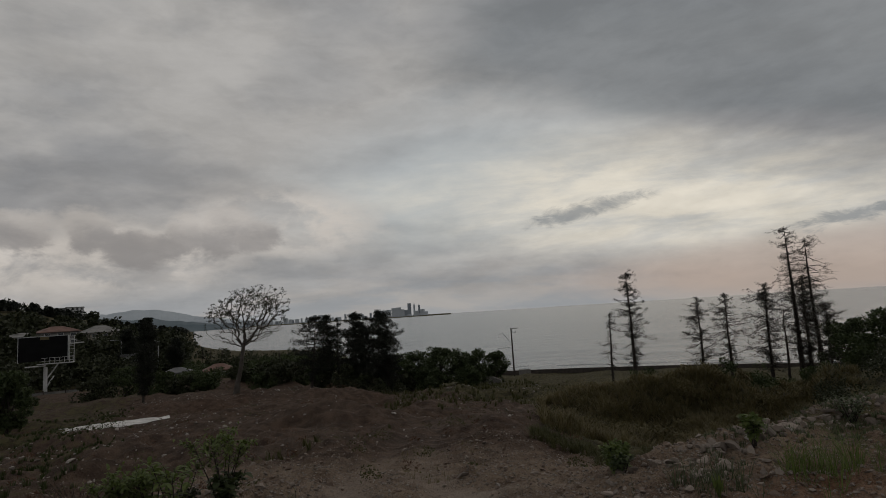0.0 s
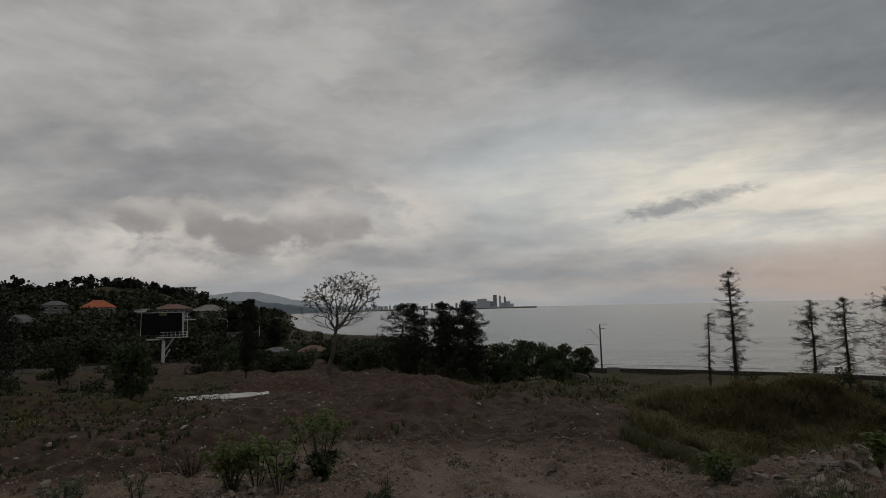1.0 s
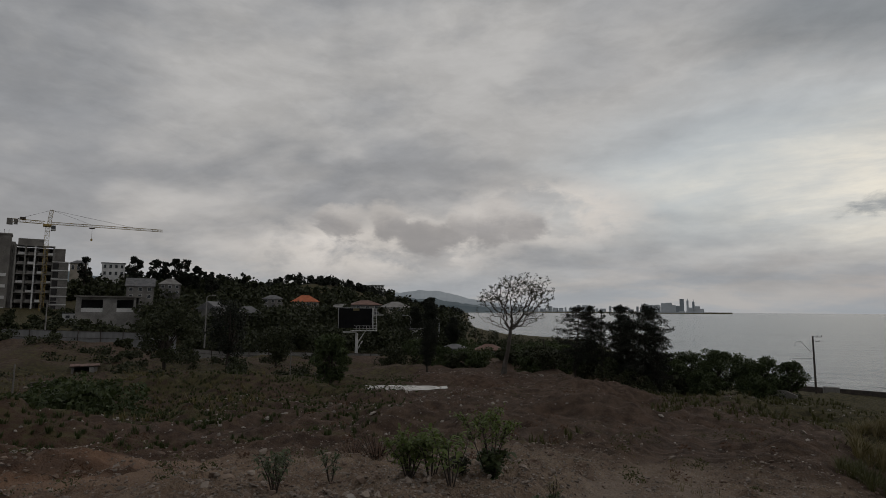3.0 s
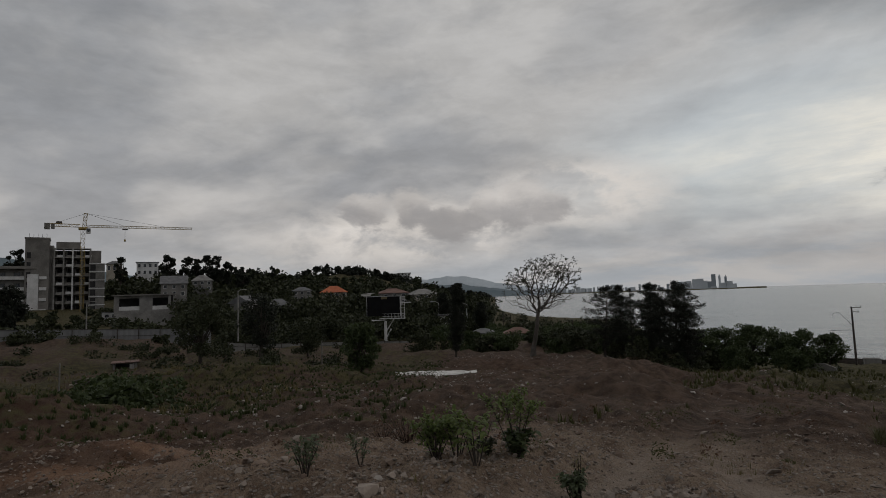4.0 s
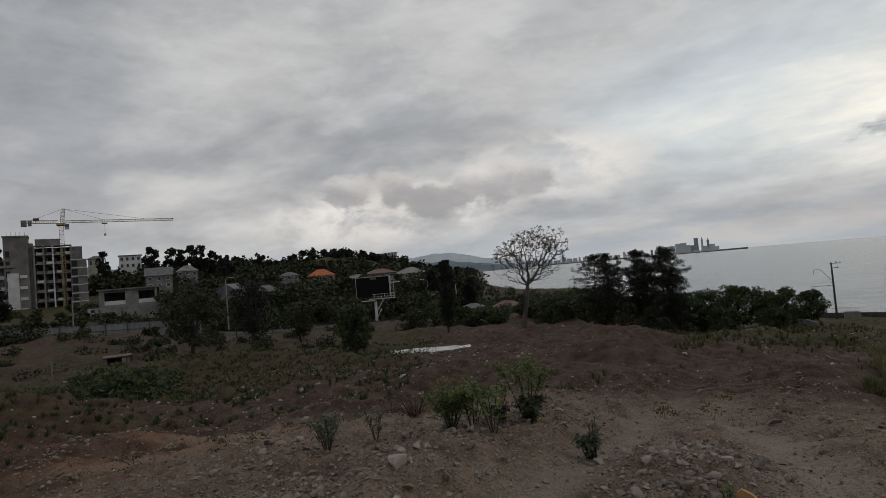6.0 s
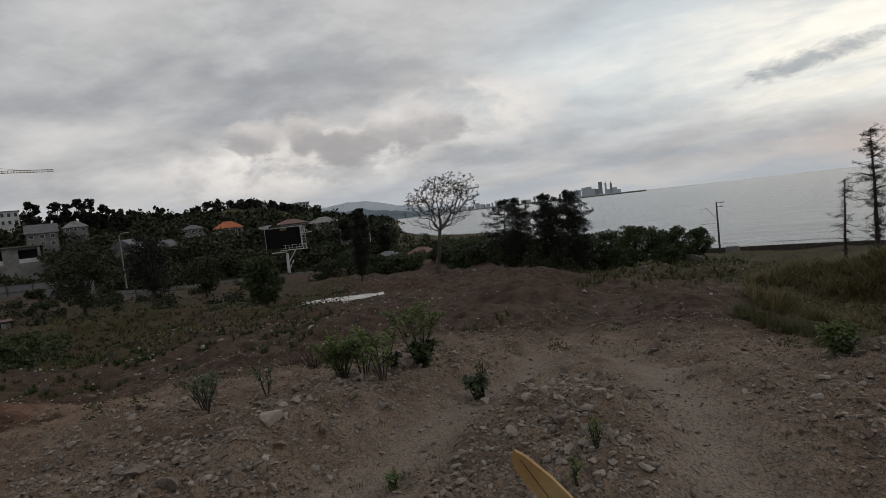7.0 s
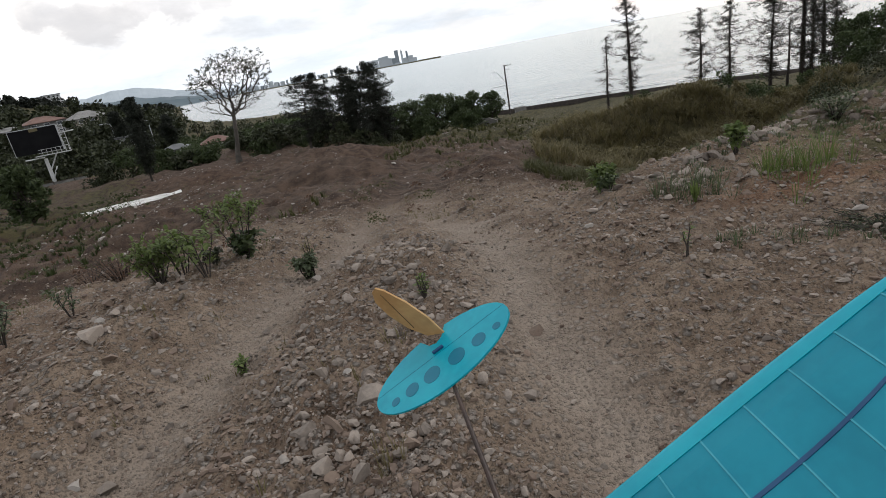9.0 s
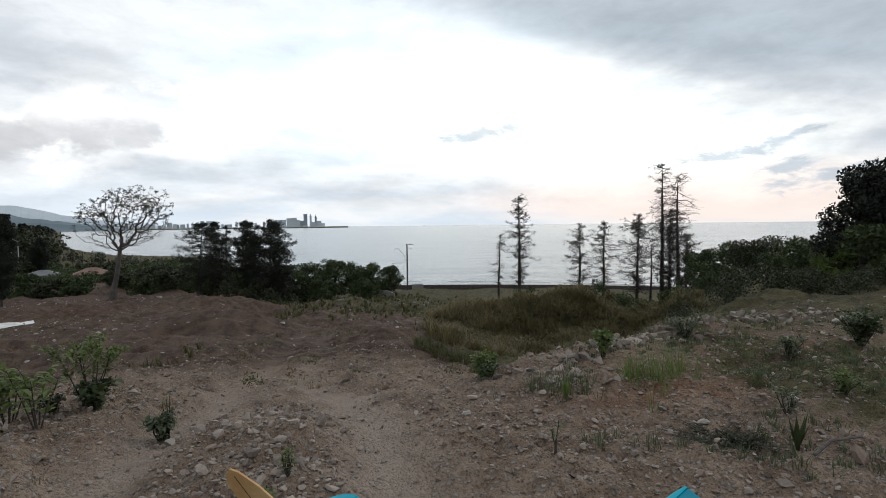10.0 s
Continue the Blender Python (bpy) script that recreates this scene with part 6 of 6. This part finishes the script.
shrub(on(-3.02, 5.27), 0.44, 0.74, 13, 0.055, "dense bright green weedy shrub on bare ground", 401, BRIGHT, 0.15, 0.22, 9, 9)
shrub(on(-2.72, 5.20), 0.46, 0.46, 6, 0.070, "leafy upright green shrub on bare ground", 403, BRIGHT, 0.25, 0.24, 6, 5)
shrub(on(-2.36, 4.92), 0.52, 0.54, 5, 0.085, "upright green shrub with long drooping leaves", 402, BRIGHT, 0.2, 0.2, 5, 4)
shrub(on(-2.30, 5.76), 0.68, 0.92, 8, 0.055, "tall feathery green shrub with dark stems", 404, BRIGHT, 0.45, 0.2, 9, 10)
shrub(on(-2.26, 5.70), 0.28, 0.46, 8, 0.075, "dark leafy undergrowth below a tall shrub", 405, LEAF, 0.1, 0.36, 6, 6)
shrub(on(-2.55, 5.55), 0.14, 0.30, 8, 0.045, "low grey-green weed beside a tall shrub", 417, OLIVE, 0.1, 0.25, 5, 6)
shrub(on(-1.46, 5.07), 0.22, 0.40, 10, 0.055, "small grey-green weed among stones", 406, GREYGREEN, 0.1, 0.26, 6, 6)
shrub(on(-1.42, 5.12), 0.40, 0.14, 4, 0.035, "thin dry upright weed among stones", 407, STRAW, 0.3, 0.16, 5, 4)
weed(on(-5.45, 8.4), 0.55, 30, "withered red-brown shrub on bare ground", 408, BROWNLEAF, 0.03, 0.45, 0.35, 24, SHRUBS)
weed(on(-5.9, 8.3), 0.35, 20, "withered red-brown shrub on bare ground", 418, BROWNLEAF, 0.03, 0.4, 0.35, 20, SHRUBS)
shrub(on(-3.95, 4.27), 0.36, 0.55, 8, 0.065, "spreading grey-green weed on stony ground", 410, GREYGREEN, 0.2, 0.18, 5, 5)
shrub(on(-4.30, 5.60), 0.36, 0.34, 4, 0.060, "spreading grey-green weed on stony ground", 409, GREYGREEN, 0.25, 0.2, 5, 5)
shrub(on(-1.46, 3.15), 0.10, 0.14, 6, 0.030, "tiny green weed growing in the wheel track", 411, BRIGHT, 0.1, 0.3, 3, 4, 1.0, 0.01)
shrub(on(-0.31, 3.01), 0.16, 0.10, 4, 0.030, "small green weed on stony ground", 412, BRIGHT, 0.2, 0.2, 4, 3, 1.0, 0.01)
shrub(on(-0.23, 3.36), 0.17, 0.14, 5, 0.030, "small green weed on stony ground", 413, BRIGHT, 0.2, 0.2, 4, 3, 1.0, 0.01)
shrub(on(1.72, 6.02), 0.30, 0.36, 16, 0.050, "rounded pale green bush at the lip of the pit", 414, BRIGHT, 0.1, 0.34, 8, 10, 1.0)
shrub(on(1.70, 5.80), 0.16, 0.30, 9, 0.045, "low dark weeds below a pale bush", 415, LEAF, 0.1, 0.26, 5, 6)
shrub(on(3.25, 6.15), 0.34, 0.30, 7, 0.060, "yellow-green shrub on heaped rubble", 416, BRIGHT, 0.3, 0.36, 6, 6)
shrub(on(1.60, 3.60), 0.24, 0.10, 2, 0.035, "slender green weed on the stony shelf", 420, BRIGHT, 0.2, 0.14, 4, 3)
shrub(on(3.73, 3.83), 0.22, 0.34, 6, 0.045, "low green weed beside pale stones", 421, GREYGREEN, 0.1, 0.2, 4, 4)
shrub(on(6.92, 6.10), 0.38, 0.75, 16, 0.060, "rounded dull green bush on the shelf", 422, LEAF, 0.1, 0.3, 8, 9)
shrub(on(5.35, 5.6), 0.24, 0.45, 9, 0.050, "low green weeds on the shelf", 423, GREYGREEN, 0.1, 0.24, 5, 6)
shrub(on(4.75, 4.3), 0.20, 0.5, 9, 0.045, "low green weeds on the shelf", 424, BRIGHT, 0.1, 0.24, 5, 6)
shrub(on(5.0, 7.1), 0.30, 0.6, 9, 0.055, "grey-green weed on heaped rubble", 425, GREYGREEN, 0.1, 0.24, 5, 6)


def spiky(at, tall, n_, label, seed, mat):
    """A rosette of stiff pointed leaves."""
    r = np.random.default_rng(seed)
    ob = thing("spiky_plant", at, label, "plant")
    for k in range(n_):
        turn, out, h = 2 * math.pi * k / n_ + r.uniform(-0.3, 0.3), r.uniform(0.05, 0.28) * tall, tall * r.uniform(0.7, 1.05)
        w = 0.022
        side = Vector((-math.sin(turn), math.cos(turn), 0)) * w
        d = Vector((math.cos(turn), math.sin(turn), 0))
        verts = [-side * 0.5, side * 0.5, d * out * 0.5 + side + Vector((0, 0, h * 0.5)), d * out + Vector((0, 0, h)), d * out * 0.5 - side + Vector((0, 0, h * 0.5)), d * out * 0.5 + Vector((0, 0, h * 0.5)) - d * 0.01]
        part("leaf", (verts, [(0, 1, 2, 5), (0, 5, 4), (5, 2, 3), (4, 5, 3)]), mat, ob)


spiky(on(3.37, 3.35), 0.30, 9, "spiky dark green plant with sword-like leaves", 441, LEAF)
spiky(on(2.20, 4.82), 0.22, 7, "spiky yellow-green plant with sword-like leaves", 442, BRIGHT)
weed(on(2.98, 3.62), 0.10, 70, "flat dark creeping weed on the stony shelf", 443, OLIVE, 0.022, 0.42, 0.3, 30)

# fallen branch
p = on(3.6, 3.2)
tagged(part("branch", tube([(p[0] - 0.35, p[1] - 0.12, p[2] + 0.02), (p[0] - 0.1, p[1], p[2] + 0.05), (p[0] + 0.2, p[1] + 0.04, p[2] + 0.04), (p[0] + 0.4, p[1] + 0.2, p[2] + 0.03)], [0.012, 0.011, 0.009, 0.005], 6), BARK), "dry fallen branch lying on the gravel", "branch")


def tufts(name, x, y, tall, per, mat, label, seed, wide=0.012, splay=0.5):
    r = np.random.default_rng(seed)
    ob = part(name, blades(np.stack([x, y, height(x, y)], 1), tall, per, r, wide, splay), mat)
    return tagged(ob, label, "grass", kind="stuff")


r = np.random.default_rng(71)
x, y = in_bearing(r, 4200, -36, -11.5, 19, 35)
ok = rough_noise(x * 0.5, y * 0.5, 3, 70) > -0.04
tufts("ridge_grass", x[ok], y[ok], 0.34, 10, BRUSH, "long dull green grass over the ridge and pit", 72, 0.016, 1.3)
x, y = in_bearing(r, 4200, -30, -8, 7.0, 19)
ok = (y > np.interp(x, [0.3, 2.4, 4.9, 9], [6.4, 7.2, 8.4, 9.4])) & (rough_noise(x * 0.6, y * 0.6, 3, 69) > 0.10)
tufts("pit_grass", x[ok], y[ok], 0.28, 12, TURF, "dull green grass on the slope into the pit", 71, 0.006, 1.2)
x, y = in_bearing(r, 1500, 44, 72, 22, 62)
ok = rough_noise(x * 0.2, y * 0.2, 3, 68) > 0.04
tufts("bank_straw", x[ok], y[ok], 0.3, 8, STRAW, "dry straw-coloured grass on the bank", 67, 0.02, 0.9)
x, y = in_bearing(r, 3600, -34, -9, 19, 34)
ok = rough_noise(x * 0.35, y * 0.35, 3, 74) > -0.05
tufts("ridge_straw", x[ok], y[ok], 0.5, 12, STRAW, "dry straw-coloured grass hanging over the ridge", 73, 0.014, 1.5)
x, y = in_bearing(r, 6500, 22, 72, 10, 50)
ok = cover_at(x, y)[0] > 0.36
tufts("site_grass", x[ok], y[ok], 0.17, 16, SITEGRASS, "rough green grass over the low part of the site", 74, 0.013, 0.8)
x, y = in_bearing(r, 2200, -56, -24, 4.2, 13)
ok = (rough_noise(x * 0.9, y * 0.9, 3, 77) > 0.04) & (y < 12)
tufts("shelf_grass", x[ok], y[ok], 0.085, 16, GREYGREEN, "short tufts of green grass on the stony shelf", 75, 0.0045, 0.8)
x, y = r.normal(3.35, 0.30, 34), r.normal(5.0, 0.22, 34)
tufts("reed_grass", x, y, 0.36, 9, BRIGHT, "tall fresh green grass clump on the shelf", 76, 0.0035, 1.3)
x, y = r.normal(2.2, 0.25, 26), r.normal(5.15, 0.2, 26)
tufts("lip_grass", x, y, 0.24, 9, GREYGREEN, "green grass clump at the lip of the pit", 78, 0.0035, 1.3)
x, y = in_bearing(r, 2600, -12, 24, 12, 75)
ok = cover_at(x, y)[0] > 0.25
tufts("far_grass", x[ok], y[ok], 0.26, 8, TURF, "rough grass on the spoil heaps", 79, 0.02, 0.8)
x, y = in_bearing(r, 1500, -14, 12, 30, 84)
ok = rough_noise(x * 0.12, y * 0.12, 3, 81) > 0.02
tufts("heap_grass", x[ok], y[ok], 0.42, 8, TURF, "fresh green growth on the spoil heaps", 80, 0.05, 0.9)
x, y = in_bearing(r, 700, -5, 50, 1.8, 12)
ok = rough_noise(x * 0.8, y * 0.8, 3, 87) > 0.22
tufts("sparse_grass", x[ok], y[ok], 0.10, 7, STRAW, "sparse dry grass blades among stones", 86, 0.004, 0.8)
tufts("dry_tuft", np.array([-0.36, -0.32, -0.40, -0.33]), np.array([1.80, 1.84, 1.86, 1.78]), 0.16, 9, STRAW, "dry yellow grass tuft among rubble", 88, 0.003, 0.5)


x, y = in_bearing(r, 420, -14, 66, 8, 46)
ok = rough_noise(x * 0.22, y * 0.22, 3, 95) > -0.05
c = np.stack([x[ok], y[ok], height(x[ok], y[ok]) + 0.06], 1)
low_weeds = part("low_weeds", leaves(cloud(c, (0.10 + 0.012 * np.hypot(x[ok], y[ok])) * r.uniform(0.5, 1.3, len(c)), 60, r, 0.6), 0.028, r, 0.4), TURF)
tagged(low_weeds, "low scattered weeds over the stony slope", "weeds", kind="stuff")
x, y = in_bearing(r, 260, -14, 60, 9, 44)
c = np.stack([x, y, height(x, y) + 0.05], 1)
dry_weeds = part("dry_weeds", leaves(cloud(c, (0.10 + 0.010 * np.hypot(x, y)) * r.uniform(0.5, 1.2, len(c)), 40, r, 0.6), 0.036, r, 0.4), BROWNLEAF)
tagged(dry_weeds, "withered brown weeds over the stony slope", "weeds", kind="stuff")


# ---- the model glider ----
def covering(name, dark, light, rough):
    def build(t, s):
        where = t.add("ShaderNodeTexCoord").outputs["Object"]
        big, small = t.noise(where, 9, 4), t.noise(where, 60, 5)
        t.fill(s, {"Base Color": t.mix(t.remap(t.math("ADD", t.math("MULTIPLY", big, 0.7), t.math("MULTIPLY", small, 0.3)), 0.35, 0.65), (*dark, 1), (*light, 1)), "Roughness": rough, "Specular IOR Level": 0.35})
        bump(t, s, big, 0.12, 0.004)
    return material(name, build)


CYAN = covering("cyan_covering_film", (0.000, 0.175, 0.250), (0.004, 0.225, 0.310), 0.38)
CYANEDGE = covering("cyan_covered_wood", (0.000, 0.27, 0.36), (0.006, 0.335, 0.43), 0.36)
CYANRIB = covering("cyan_covered_ribs", (0.03, 0.27, 0.35), (0.07, 0.35, 0.43), 0.4)
CYANDARK = covering("cyan_film_over_holes", (0.000, 0.125, 0.20), (0.003, 0.155, 0.235), 0.38)
SPAR = covering("dark_spar", (0.01, 0.045, 0.12), (0.02, 0.075, 0.17), 0.5)
REDFILM = covering("red_covering_film", (0.42, 0.018, 0.025), (0.55, 0.03, 0.035), 0.38)
BALSA = covering("balsa_sheet", (0.44, 0.25, 0.10), (0.60, 0.38, 0.17), 0.55)
CREAMFILM = covering("cream_covering_film", (0.50, 0.35, 0.18), (0.62, 0.46, 0.26), 0.4)
CARBON = covering("dark_boom", (0.020, 0.012, 0.010), (0.055, 0.030, 0.022), 0.45)


def slab(outline, thick, curve=None):
    """A thin plate with the given outline, cambered by curve(x, y)."""
    bm = bmesh.new()
    lift_ = curve if curve else (lambda a, b: 0.0)
    low = [bm.verts.new((a, b, lift_(a, b) - thick / 2)) for a, b in outline]
    top = [bm.verts.new((a, b, lift_(a, b) + thick / 2)) for a, b in outline]
    m = len(outline)
    bm.faces.new(top)
    bm.faces.new(low[::-1])
    for i in range(m):
        j = (i + 1) % m
        bm.faces.new((low[i], low[j], top[j], top[i]))
    bmesh.ops.recalc_face_normals(bm, faces=bm.faces)
    return bm


def glider():
    ob = new("model_glider")
    ob.matrix_world = pose(0.104, 0.420, 1.006, -10.2, 28.1, 186.2)
    tagged(ob, "model glider with cyan and cream wings, red centre and cyan tail", "model glider")
    tail = -0.494
    rise = math.tan(radians(7))

    def chord(s):
        """Trailing and leading edge at a distance s from the middle."""
        f = max(0.0, s - 0.24) / 0.305
        k = math.sqrt(max(0.0, 1 - min(1, f) ** 2.4))
        return -0.08 + 0.02 * (1 - k), -0.08 + 0.02 * (1 - k) + max(0.012, 0.165 * k)

    def section(side, s0, s1, f0, f1, name, mat, lift_=0.0, thick=0.004, steps=16, label=""):
        """A strip of the wing between two spans and two fractions of the chord."""
        verts, faces = [], []
        m = 7
        for i in range(steps + 1):
            s = s0 + (s1 - s0) * i / steps
            te, le = chord(s)
            for k in range(m):
                f = f0 + (f1 - f0) * k / (m - 1)
                camber = 0.055 * math.sin(math.pi * min(1, f) ** 0.75) * (le - te)
                verts.append((side * s, te + (le - te) * f, rise * s + camber + lift_ + thick / 2))
            for k in range(m):
                f = f0 + (f1 - f0) * k / (m - 1)
                camber = 0.055 * math.sin(math.pi * min(1, f) ** 0.75) * (le - te)
                verts.append((side * s, te + (le - te) * f, rise * s + camber * 0.5 + lift_ - thick / 2))
        w = 2 * m
        ring = list(range(m)) + list(range(w - 1, m - 1, -1))
        for i in range(steps):
            for k in range(w):
                a, b = ring[k], ring[(k + 1) % w]
                q = (i * w + a, i * w + b, i * w + w + b, i * w + w + a)
                faces.append(q if side < 0 else q[::-1])
        faces.append(tuple(ring) if side > 0 else tuple(ring[::-1]))
        faces.append(tuple(steps * w + a for a in (ring[::-1] if side > 0 else ring)))
        return part(name, (verts, faces), mat, ob, label)

    for side, skin, edge, rib in ((-1, CYAN, CYANEDGE, CYANRIB), (1, CREAMFILM, BALSA, BALSA)):
        word = "cyan" if side < 0 else "cream"
        wing = section(side, 0.036, 0.54, 0.13, 0.995, "wing", skin, 0, 0.004, 28, f"translucent {word} wing panel")
        section(side, 0.036, 0.54, 0.0, 0.135, "trailing_edge", edge, 0.0008, 0.005, 28)
        for k in range(8):
            s = 0.080 + k * 0.058
            section(side, s, s + 0.0018, 0.135, 0.97, "rib", rib, 0.0012, 0.004, 1)
        section(side, 0.036, 0.52, 0.60, 0.625, "spar", SPAR if side < 0 else BALSA, 0.0013, 0.004, 20)
    part("wing_centre", centre_piece(rise, chord), REDFILM, ob, "red centre section")
    part("fuselage", tube([(0, -0.07, -0.012), (0, 0.0, -0.016), (0, 0.10, -0.020), (0, 0.20, -0.022), (0, 0.235, -0.022)], [0.010, 0.018, 0.021, 0.016, 0.010], 12), REDFILM, ob, "red fuselage pod")
    part("nose", tube([(0, 0.235, -0.022), (0, 0.255, -0.022), (0, 0.266, -0.022)], [0.010, 0.008, 0.003], 12), BALSA, ob, "pale nose tip")
    part("boom", tube([(0, -0.06, -0.010), (0, -0.28, -0.008), (0, tail - 0.05, -0.006)], [0.0048, 0.0040, 0.0030], 10), CARBON, ob, "thin dark tail boom")
    # tailplane with a notch at its rear
    outline = []
    for i in range(64):
        a = 2 * math.pi * i / 64
        px, py = 0.152 * math.cos(a), 0.078 * math.sin(a)
        if py < 0 and abs(px) < 0.022:
            py = -0.078 + 0.034 * math.sqrt(max(0, 1 - (px / 0.024) ** 2))
        outline.append((px, py + tail))
    plane = part("tailplane", slab(outline, 0.004), CYANEDGE, ob, "cyan elliptical tailplane")
    for px, rad in ((-0.118, 0.0085), (-0.078, 0.0150), (-0.028, 0.0185), (0.028, 0.0185), (0.074, 0.0150), (0.112, 0.0095)):
        disc = [(px + rad * math.cos(2 * math.pi * i / 24), tail + 0.024 + rad * math.sin(2 * math.pi * i / 24)) for i in range(24)]
        part("lightening_hole", slab(disc, 0.0006, lambda a, b: 0.0022), CYANDARK, plane, "darker film over a round hole")
    part("hinge", boxes((-0.150, tail - 0.0150, 0.0019, 0.150, tail - 0.0142, 0.0023)), CYANDARK, plane)
    part("horn", boxes((-0.012, tail - 0.024, 0.002, 0.012, tail - 0.019, 0.008), bevel=0.001), SPAR, plane)
    # fin
    prof = [(0, 0.0), (-0.028, 0.0), (-0.046, 0.03), (-0.056, 0.075), (-0.056, 0.115), (-0.046, 0.142), (-0.036, 0.150), (-0.027, 0.140), (-0.012, 0.10), (-0.002, 0.05)]
    bm = bmesh.new()
    rows_ = [[bm.verts.new((sx, tail - 0.045 + a * 1.5, b + 0.002)) for a, b in prof] for sx in (-0.0018, 0.0018)]
    bm.faces.new(rows_[0])
    bm.faces.new(rows_[1][::-1])
    for i in range(len(prof)):
        j = (i + 1) % len(prof)
        bm.faces.new((rows_[0][j], rows_[0][i], rows_[1][i], rows_[1][j]))
    bmesh.ops.recalc_face_normals(bm, faces=bm.faces)
    bmesh.ops.rotate(bm, cent=(0, tail - 0.075, 0), matrix=Matrix.Rotation(radians(52), 3, "Z"), verts=bm.verts)
    finn = part("fin", bm, BALSA, ob, "varnished balsa fin")
    line = boxes((-0.0024, tail - 0.100, 0.03, 0.0024, tail - 0.0990, 0.135))
    bmesh.ops.rotate(line, cent=(0, tail - 0.075, 0), matrix=Matrix.Rotation(radians(52), 3, "Z"), verts=line.verts)
    part("rudder_line", line, CARBON, finn)
    return ob


def centre_piece(rise, chord):
    verts, faces = [], []
    cols = (-0.036, -0.012, 0.012, 0.036)
    m = 8
    for s in cols:
        te, le = chord(abs(s))
        for k in range(m):
            f = k / (m - 1)
            verts.append((s, te + (le - te) * f, rise * abs(s) + 0.055 * math.sin(math.pi * f ** 0.75) * (le - te) + 0.004))
        for k in range(m):
            f = k / (m - 1)
            verts.append((s, te + (le - te) * f, rise * abs(s) - 0.004))
    w = 2 * m
    ring = list(range(m)) + list(range(w - 1, m - 1, -1))
    for i in range(len(cols) - 1):
        for k in range(w):
            a, b = ring[k], ring[(k + 1) % w]
            faces.append((i * w + a, i * w + w + a, i * w + w + b, i * w + b)[::-1])
    faces.append(tuple(ring))
    faces.append(tuple((len(cols) - 1) * w + a for a in ring[::-1]))
    return verts, faces


glider()


def surf(name, off, width, seed, label):
    """A broken line of foam where small waves run up the beach."""
    r = np.random.default_rng(seed)
    verts, faces = [], []
    for az in np.arange(-60, -4, 0.35):
        if rough_noise(np.array(az * 0.35), np.array(seed * 1.0), 3, seed) < -0.12:
            continue
        d = float(coast(az)) + off + 1.5 * float(rough_noise(np.array(az * 0.5), np.array(2.0), 3, seed))
        w = width * r.uniform(0.4, 1.2)
        o = len(verts)
        for a, e in ((az, d), (az, d + w), (az + 0.4, d + w * r.uniform(0.8, 1.1)), (az + 0.4, d + 0.1)):
            verts.append((-e * math.sin(radians(a)), e * math.cos(radians(a)), SEA + 0.06))
        m_ = Vector(verts[o]).lerp(Vector(verts[o + 2]), 0.5) + Vector((0, 0, 0.12))
        verts.append(tuple(m_))
        faces += [(o, o + 4, o + 1), (o + 1, o + 4, o + 2), (o + 2, o + 4, o + 3), (o + 3, o + 4, o)]
    tagged(part(name, (verts, faces), WHITEWALL), label, "surf", kind="stuff")


surf("surf", 1.0, 1.6, 91, "white foam of small waves along the beach")
surf("breakers", 9.0, 1.0, 92, "thin broken foam lines of small breakers")
surf("far_breakers", 19.0, 0.9, 93, "thin broken foam lines of small breakers")
